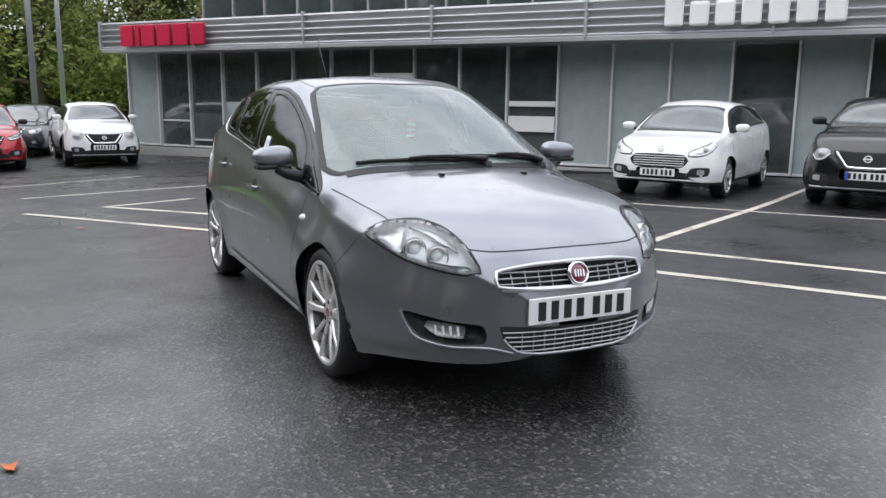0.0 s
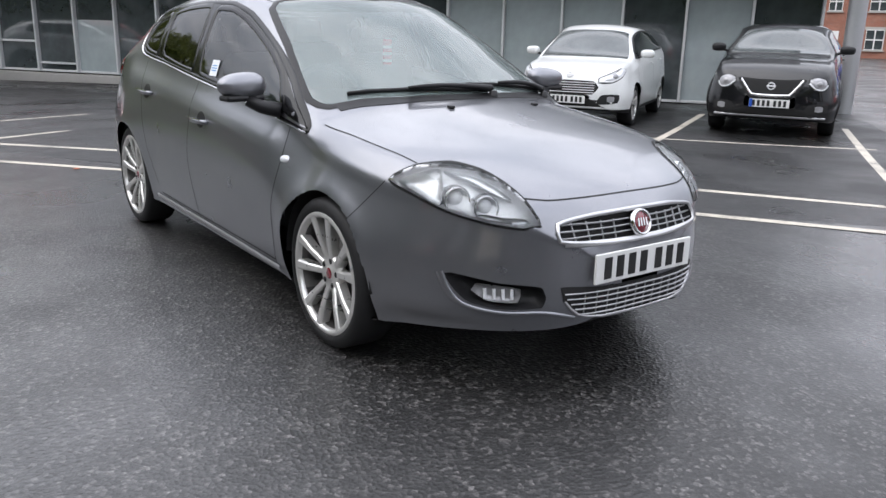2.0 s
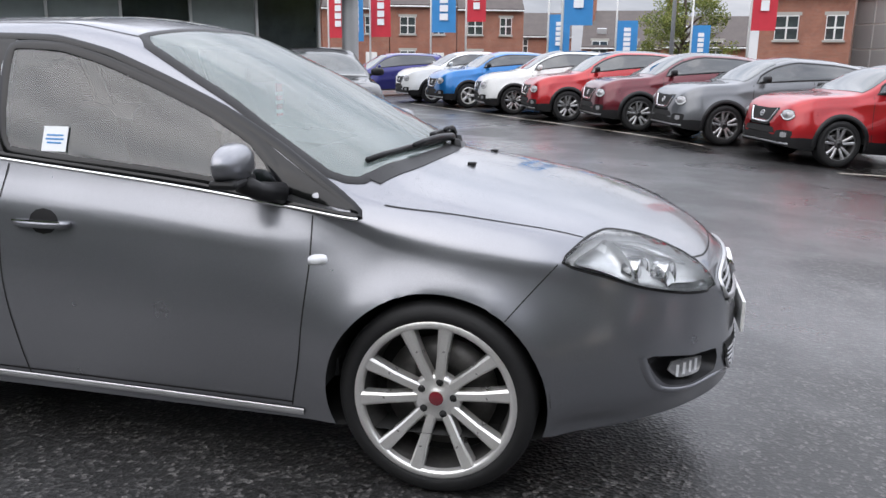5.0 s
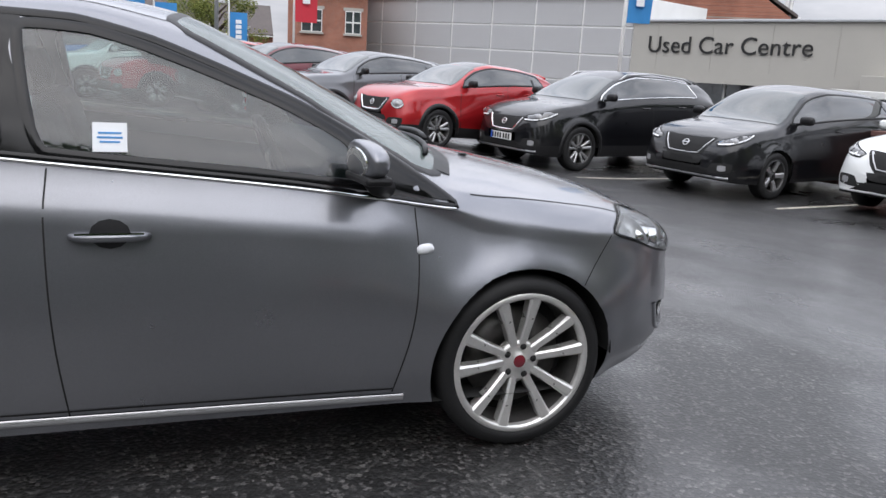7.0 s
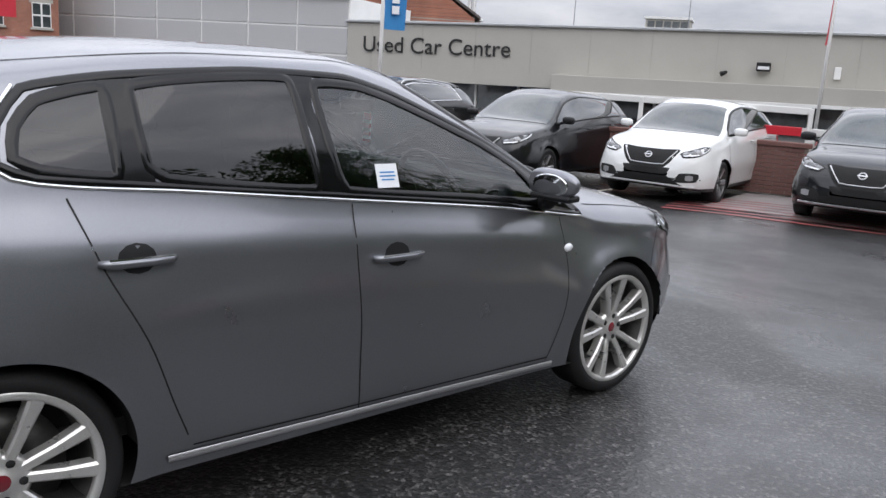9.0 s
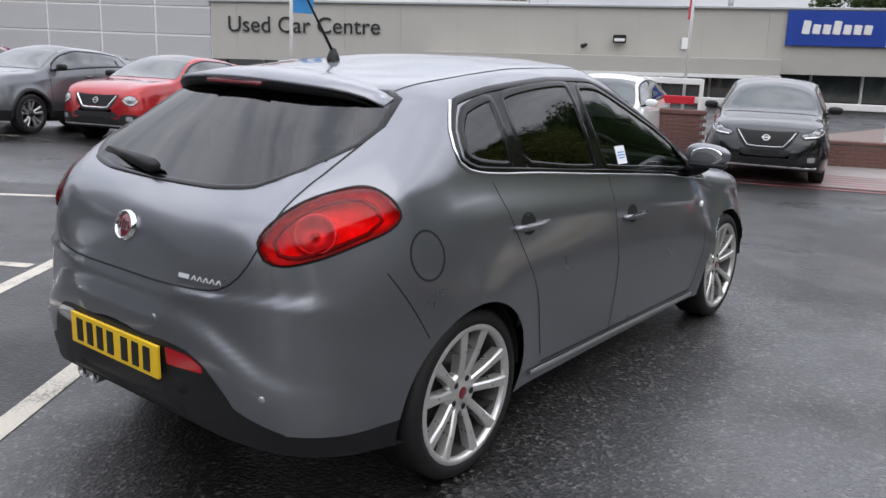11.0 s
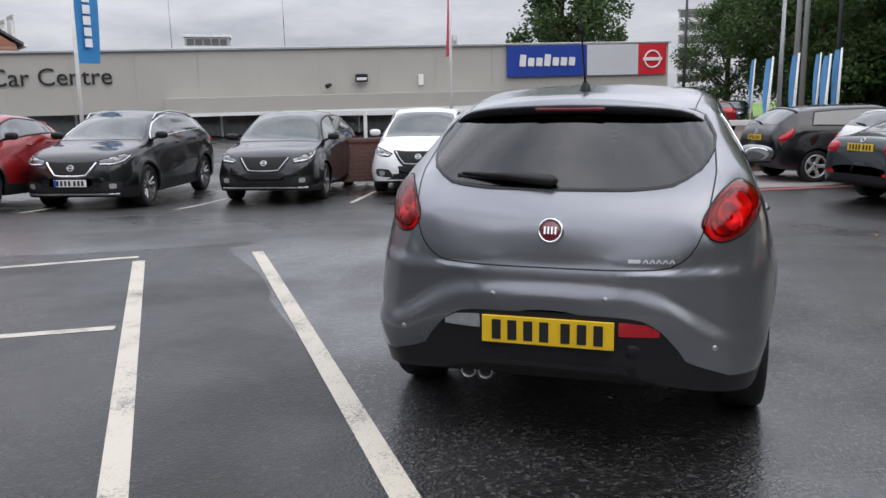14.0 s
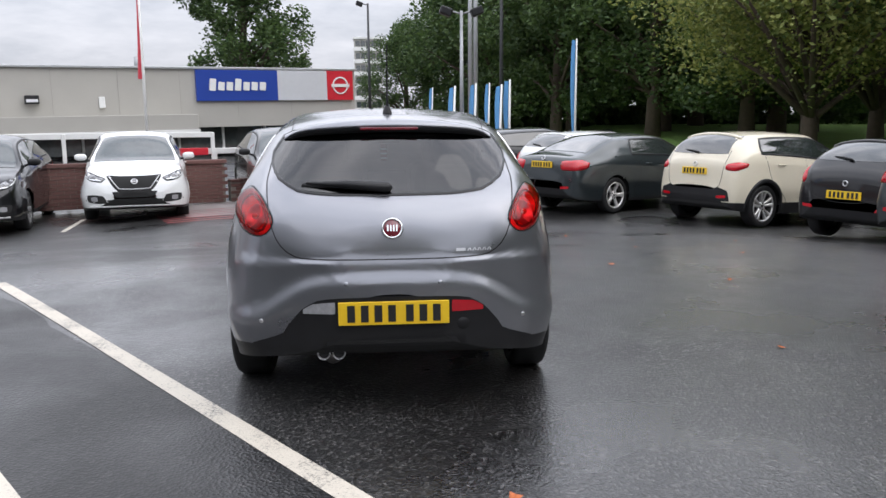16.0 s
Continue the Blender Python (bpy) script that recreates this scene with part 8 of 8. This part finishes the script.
# ---- trees ----
def tree_mesh(seed, height, crown, low, n_clump, leaves, leaf, mat):
    """Meshes for a tree: a trunk with limbs, and a crown of many small leaves in uneven clumps."""
    rnd = random.Random(seed)
    limbs = []
    trunk = [(0, 0, -0.3), (0.05, 0.03, height * 0.2), (-0.06, 0.08, height * 0.45), (0.1, -0.05, height * 0.75), (0.0, 0.0, height * 0.93)]
    r0 = height * 0.022 + 0.06
    verts, faces = [], []

    def add(points, radii):
        me = tube("limb", points, 0.1, None, 7, radii)
        o = len(verts)
        verts.extend([tuple(v.co) for v in me.vertices])
        faces.extend([tuple(i + o for i in p.vertices) for p in me.polygons])
        bpy.data.meshes.remove(me)
    add(trunk, [r0 * 1.35, r0, r0 * 0.8, r0 * 0.45, r0 * 0.12])
    clumps = []
    for i in range(n_clump):
        a = rnd.uniform(0, 2 * math.pi)
        u = rnd.random()
        z = low + (height - low) * u
        wide = crown * (0.35 + 0.9 * math.sin(math.pi * min(0.97, u * 0.85 + 0.12))) * rnd.uniform(0.35, 1.0)
        c = Vector((wide * math.cos(a), wide * math.sin(a), z))
        clumps.append((c, crown * rnd.uniform(0.20, 0.40)))
        if i % 3 == 0:
            s = Vector((0, 0, max(height * 0.18, z - wide * 0.8)))
            mid = s.lerp(c, 0.5) + Vector((0, 0, 0.3))
            add([s, mid, c], [r0 * 0.45, r0 * 0.28, r0 * 0.08])
    trunk_me = mesh_of("trunk", verts, faces, M_BARK, True)
    lv, lf = [], []
    for k in range(leaves):
        c, r = clumps[rnd.randrange(len(clumps))]
        d = Vector((rnd.gauss(0, 1), rnd.gauss(0, 1), rnd.gauss(0, 0.75)))
        d = d.normalized() * r * (rnd.random() ** 0.4)
        p = c + d
        u = Vector((rnd.uniform(-1, 1), rnd.uniform(-1, 1), rnd.uniform(-0.6, 0.6))).normalized()
        v = u.cross(Vector((rnd.uniform(-1, 1), rnd.uniform(-1, 1), rnd.uniform(-1, 1)))).normalized()
        s = leaf * rnd.uniform(0.6, 1.3)
        o = len(lv)
        lv += [p - u * s, p - v * s * 0.55, p + u * s, p + v * s * 0.55]
        lf.append((o, o + 1, o + 2, o + 3))
    return trunk_me, mesh_of("crown", lv, lf, mat)


TREES = [tree_mesh(11, 15.0, 5.0, 2.6, 70, 20000, 0.17, M_LEAF), tree_mesh(12, 17.0, 5.6, 2.4, 80, 22000, 0.18, M_LEAF),
         tree_mesh(13, 9.8, 5.4, 3.7, 80, 32000, 0.10, M_LEAFY), tree_mesh(14, 12.0, 4.0, 1.0, 60, 18000, 0.13, M_LEAFY),
         tree_mesh(15, 18.5, 4.6, 1.5, 130, 34000, 0.20, M_LEAF)]


def tree(kind, x, y, z=None, scale=1.0, turn=0.0, label="tall broad-leaved tree in dark green leaf"):
    t = thing("tree", label, "tree", pose(x, y, ground_z(x, y) if z is None else z, 0, 0, turn) @ Matrix.Scale(scale, 4), "trees round the yard")
    part("trunk", TREES[kind][0], t)
    part("crown", TREES[kind][1], t)
    return t


for i, (x, y, k, s) in enumerate(((62, -2.5, 0, 0.62), (58, -6.5, 1, 0.72), (52, -9, 0, 0.95), (48, -13, 1, 0.9), (44, -11, 0, 0.85), (42, -17, 1, 1.0), (38, -15, 0, 0.9), (36, -21, 1, 0.95), (33, -18, 0, 0.85),
                                  (54, -16, 1, 1.05), (47, -21, 0, 1.1), (40, -25, 1, 1.0), (32, -26, 0, 0.95), (27, -29, 1, 0.9), (60, -12, 1, 1.0), (66, -7, 0, 0.85), (37, -32, 1, 1.1))):
    tree(k, x, y, scale=s, turn=37 * i)
for i, (k, x, y, sc) in enumerate(((0, -24, -23, 0.8), (1, -20, -14, 0.55), (0, -12, -22, 0.8), (1, -5, -23, 0.75), (0, 1, -22, 0.82), (1, 8, -23, 0.72), (0, 13, -18, 0.7), (1, 17, -21, 0.95))):
    tree(k, x, y, scale=sc, turn=71 * i, label="broad-leaved tree along the lane behind the yard")
tree(2, 22.3, -15.4, scale=1.0, turn=20, label="spreading tree with leaves turning yellow")
tree(2, 26.5, -20.5, scale=1.05, turn=130, label="spreading tree with leaves turning yellow")
tree(4, 68.5, 11.5, scale=1.0, turn=60, label="round-headed tree behind the sales building")
tree(3, 4.6, 56.0, -1.5, 0.62, 10, "small bushy tree beside the brick house")
for i, (x, y, k, s) in enumerate(((-38, -2, 3, 1.0), (-44, 3, 3, 1.15), (-40, -8, 3, 0.95), (-48, -4, 1, 0.8), (-36, -12, 3, 0.9), (-51, 8, 1, 0.85), (-46, -14, 3, 1.1))):
    tree(k, x, y, scale=s, turn=53 * i, label="roadside tree with green and yellowing leaves")


# ---- poles, flags ----
def lamp_post(x, y, h, heads, label, mat=None):
    p = thing("street_lamp", label, "lamp post", pose(x, y, ground_z(x, y)), "lamp posts")
    r = 0.05 + 0.006 * h
    part("pole", tube("pole", [(0, 0, 0), (0, 0, h * 0.5), (0, 0, h)], r, mat or M_POLE, 12, [r, r * 0.8, r * 0.6]), p)
    for s in heads:
        part("arm", tube("arm", [(0, 0, h - 0.1), (0, s * 0.35, h)], 0.03, mat or M_POLE, 6), p)
        part("lamp_head", box("lamp_head", (0.34, 0.40, 0.26), M_BLACK, 0.05), p, m=pose(0, s * 0.5, h - 0.02, 20 * s, 0, 0))
    return p


lamp_post(21.0, -2.75, 5.2, (-1, 1), "galvanised pole with a pair of floodlights")
lamp_post(28.5, -3.9, 11.0, (), "tall slim galvanised pole")
lamp_post(32.0, -4.55, 12.0, (1,), "tall galvanised lamp post")
lamp_post(38.6, -6.75, 12.0, (), "tall dark lamp post", M_POLEDARK)
lamp_post(44.0, 0.4, 8.6, (1,), "dark street lamp by the road", M_POLEDARK)
lamp_post(-25.0, -2.1, 9.0, (), "thick grey lamp post behind the yard")
lamp_post(-29.0, -1.15, 9.0, (), "slim grey post behind the yard")
lamp_post(3.2, 36.0, 9.0, (), "slim grey lamp post by the houses")


def banner(x, y, h, bottom, top, width, mat, label, heading=0.0, lean=0.0, feather=False):
    p = thing("flag_pole", label, "flag", pose(x, y, ground_z(x, y), lean, 0, heading), "dealer flags")
    part("pole", tube("pole", [(0, 0, 0), (0, 0, h * 0.5), (0, 0, h)], 0.045, M_WHITE, 8, [0.05, 0.045, 0.03]), p)
    n = 13
    v, f = [], []
    for i in range(n):
        t = i / (n - 1)
        z = bottom + (top - bottom) * t
        w = width * (math.sin(math.pi * min(1, 0.08 + 0.62 * t)) if feather else 1.0)
        for k in range(5):
            u = k / 4
            yy = 0.09 * math.sin(3.1 * u + 2.2 * t) * u
            v.append((0.05 + w * u, yy, z))
        if i:
            f += [((i - 1) * 5 + k, (i - 1) * 5 + k + 1, i * 5 + k + 1, i * 5 + k) for k in range(4)]
    fl = part("flag", mesh_of("flag", v + [(a, b + 0.006, c) for a, b, c in v], f + [tuple(q + len(v) for q in reversed(g)) for g in f], mat, True), p)
    if not feather:
        hh = top - bottom
        for k in range(5):
            part("print_bar", box("print_bar", (width * 0.34, 0.012, hh * 0.10), M_PAPER), fl, m=pose(0.05 + width * 0.5, -0.03, bottom + hh * (0.24 + 0.13 * k)))
    return p


for x, y, h, b0, b1, w, mt, words, hd in (
        (-14.2, 38.6, 8, 2.6, 5.6, 1.0, M_FLAGRED, "red printed banner on a white pole", 0), (-12.2, 39.5, 8, 2.6, 5.8, 1.1, M_FLAGRED, "red printed banner on a white pole", 0),
        (-13.2, 38.9, 7.6, 2.4, 5.0, 0.8, M_FLAGBLUE, "blue printed banner on a white pole", 0),
        (-9.0, 40.0, 8, 2.7, 6.0, 1.3, M_FLAGBLUE, "blue printed banner on a white pole", 0), (-6.3, 36.1, 8, 3.0, 6.0, 0.9, M_FLAGRED, "red printed banner on a white pole", 0),
        (-2.6, 38.0, 7.0, 1.6, 3.4, 1.0, M_FLAGBLUE, "blue printed banner on a white pole", 0), (0.6, 40.0, 7.0, 1.4, 3.2, 1.0, M_FLAGBLUE, "blue printed banner on a white pole", 0),
        (-0.9, 26.7, 8.0, 2.5, 5.6, 1.0, M_FLAGBLUE, "blue printed banner on a white pole", 0), (4.4, 43.0, 6.0, 1.2, 3.2, 0.9, M_FLAGBLUE, "blue printed banner on a white pole", 0),
        (5.9, 31.4, 8.5, 2.7, 6.6, 0.9, M_FLAGRED, "red banner hanging from a white pole", 0), (9.77, 12.47, 5.6, 2.67, 4.5, 0.5, M_FLAGBLUE, "blue banner hanging from a white pole", -20),
        (21.2, 7.4, 7.5, 3.2, 6.0, 0.55, M_FLAGRED, "red banner furled against a white pole", 30)):
    banner(x, y, h, b0, b1, w, mt, words, hd)
for x, y, h, lean in ((20.3, -2.35, 2.85, 9), (20.8, -3.1, 2.95, 8), (20.5, -3.9, 2.9, 9), (21.0, -4.3, 3.05, 4), (30.5, -4.9, 3.4, 7), (40.0, -3.0, 3.6, 7), (26.2, -7.8, 5.0, 2)):
    banner(x, y, h, 1.0, h - 0.05, 0.18, M_FLAGPALE, "pale blue feather flag on a white pole", 70, lean, True)
board = thing("price_board", "tall white and green notice board on legs", "sign", pose(52.0, 0.25, ground_z(52.0, 0.25), 0, 0, -88))
part("board", box("board", (1.0, 0.08, 2.2), M_WHITE, 0.01, (0, 0, 1.3)), board)
part("header", box("header", (1.0, 0.02, 0.6), M_LEAF, 0, (0, -0.055, 2.05)), board, "dark green header")
for k in range(6):
    part("print_bar", box("print_bar", (0.7, 0.02, 0.08), M_MORTAR, 0, (0, -0.052, 0.5 + 0.2 * k)), board)

# ---- far woods ----
rw = random.Random(9)
lv, lf = [], []
for k in range(40000):
    y = rw.uniform(-66, -7)
    top = 5.5 + 1.6 * math.sin(y * 0.31) + 1.1 * math.sin(y * 0.83 + 1) + 0.12 * abs(y)
    p = Vector((58 + 0.25 * y + rw.uniform(-4, 4), y, ground_z(50.0, y) - 0.2 + top * rw.random() ** 1.25))
    u = Vector((rw.uniform(-1, 1), rw.uniform(-1, 1), rw.uniform(-0.6, 0.6))).normalized()
    v = u.cross(Vector((rw.uniform(-1, 1), rw.uniform(-1, 1), rw.uniform(-1, 1)))).normalized()
    q = rw.uniform(0.2, 0.42)
    o = len(lv)
    lv += [p - u * q, p - v * q * 0.6, p + u * q, p + v * q * 0.6]
    lf.append((o, o + 1, o + 2, o + 3))
tagged(new("far_woods", mesh_of("far_woods", lv, lf, M_LEAF)), "dark green undergrowth and woods beyond the park trees", "woods", kind="stuff")

# leaf mass added out of view to darken tree reflections in the grey car
rh_ = random.Random(21)
lv, lf = [], []
for k in range(26000):
    x = rh_.uniform(-34, 24)
    top = 6.6 + 1.2 * math.sin(x * 0.37) + 0.9 * math.sin(x * 0.9 + 2)
    p = Vector((x, -25.5 + rh_.uniform(-1.6, 1.6), -0.5 + top * rh_.random()))
    u = Vector((rh_.uniform(-1, 1), rh_.uniform(-1, 1), rh_.uniform(-0.6, 0.6))).normalized()
    v = u.cross(Vector((rh_.uniform(-1, 1), rh_.uniform(-1, 1), rh_.uniform(-1, 1)))).normalized()
    q = rh_.uniform(0.16, 0.34)
    o = len(lv)
    lv += [p - u * q, p - v * q * 0.6, p + u * q, p + v * q * 0.6]
    lf.append((o, o + 1, o + 2, o + 3))
tagged(new("hedge", mesh_of("hedge", lv, lf, M_LEAF)), "unseen dark green leaf mass added as dense trees for window reflections", "hedge", kind="stuff")

# ---- fallen leaves ----
rl = random.Random(5)
lv, lf = [], []
for x, y in ((-3.05, -0.42), (-3.5, -0.75), (0.9, -3.0), (3.2, -2.9), (4.6, -3.3), (2.4, -3.8), (5.4, -2.6), (3.9, -4.4), (1.8, -2.2), (6.1, -3.9), (-1.2, -2.4), (-4.0, -1.7)):
    a = rl.uniform(0, 6.28)
    s = rl.uniform(0.03, 0.05)
    o = len(lv)
    for k in range(7):
        r = s * (1.0 if k % 2 else 0.55)
        b = a + k * 6.283 / 7
        lv.append((x + r * math.cos(b), y + 0.8 * r * math.sin(b), ground_z(x, y) + 0.006 + 0.012 * rl.random()))
    lf.append(tuple(range(o, o + 7)))
tagged(new("fallen_leaves", mesh_of("fallen_leaves", lv, lf, M_FALLEN)), "orange fallen leaves on the wet asphalt", "leaves", kind="stuff")
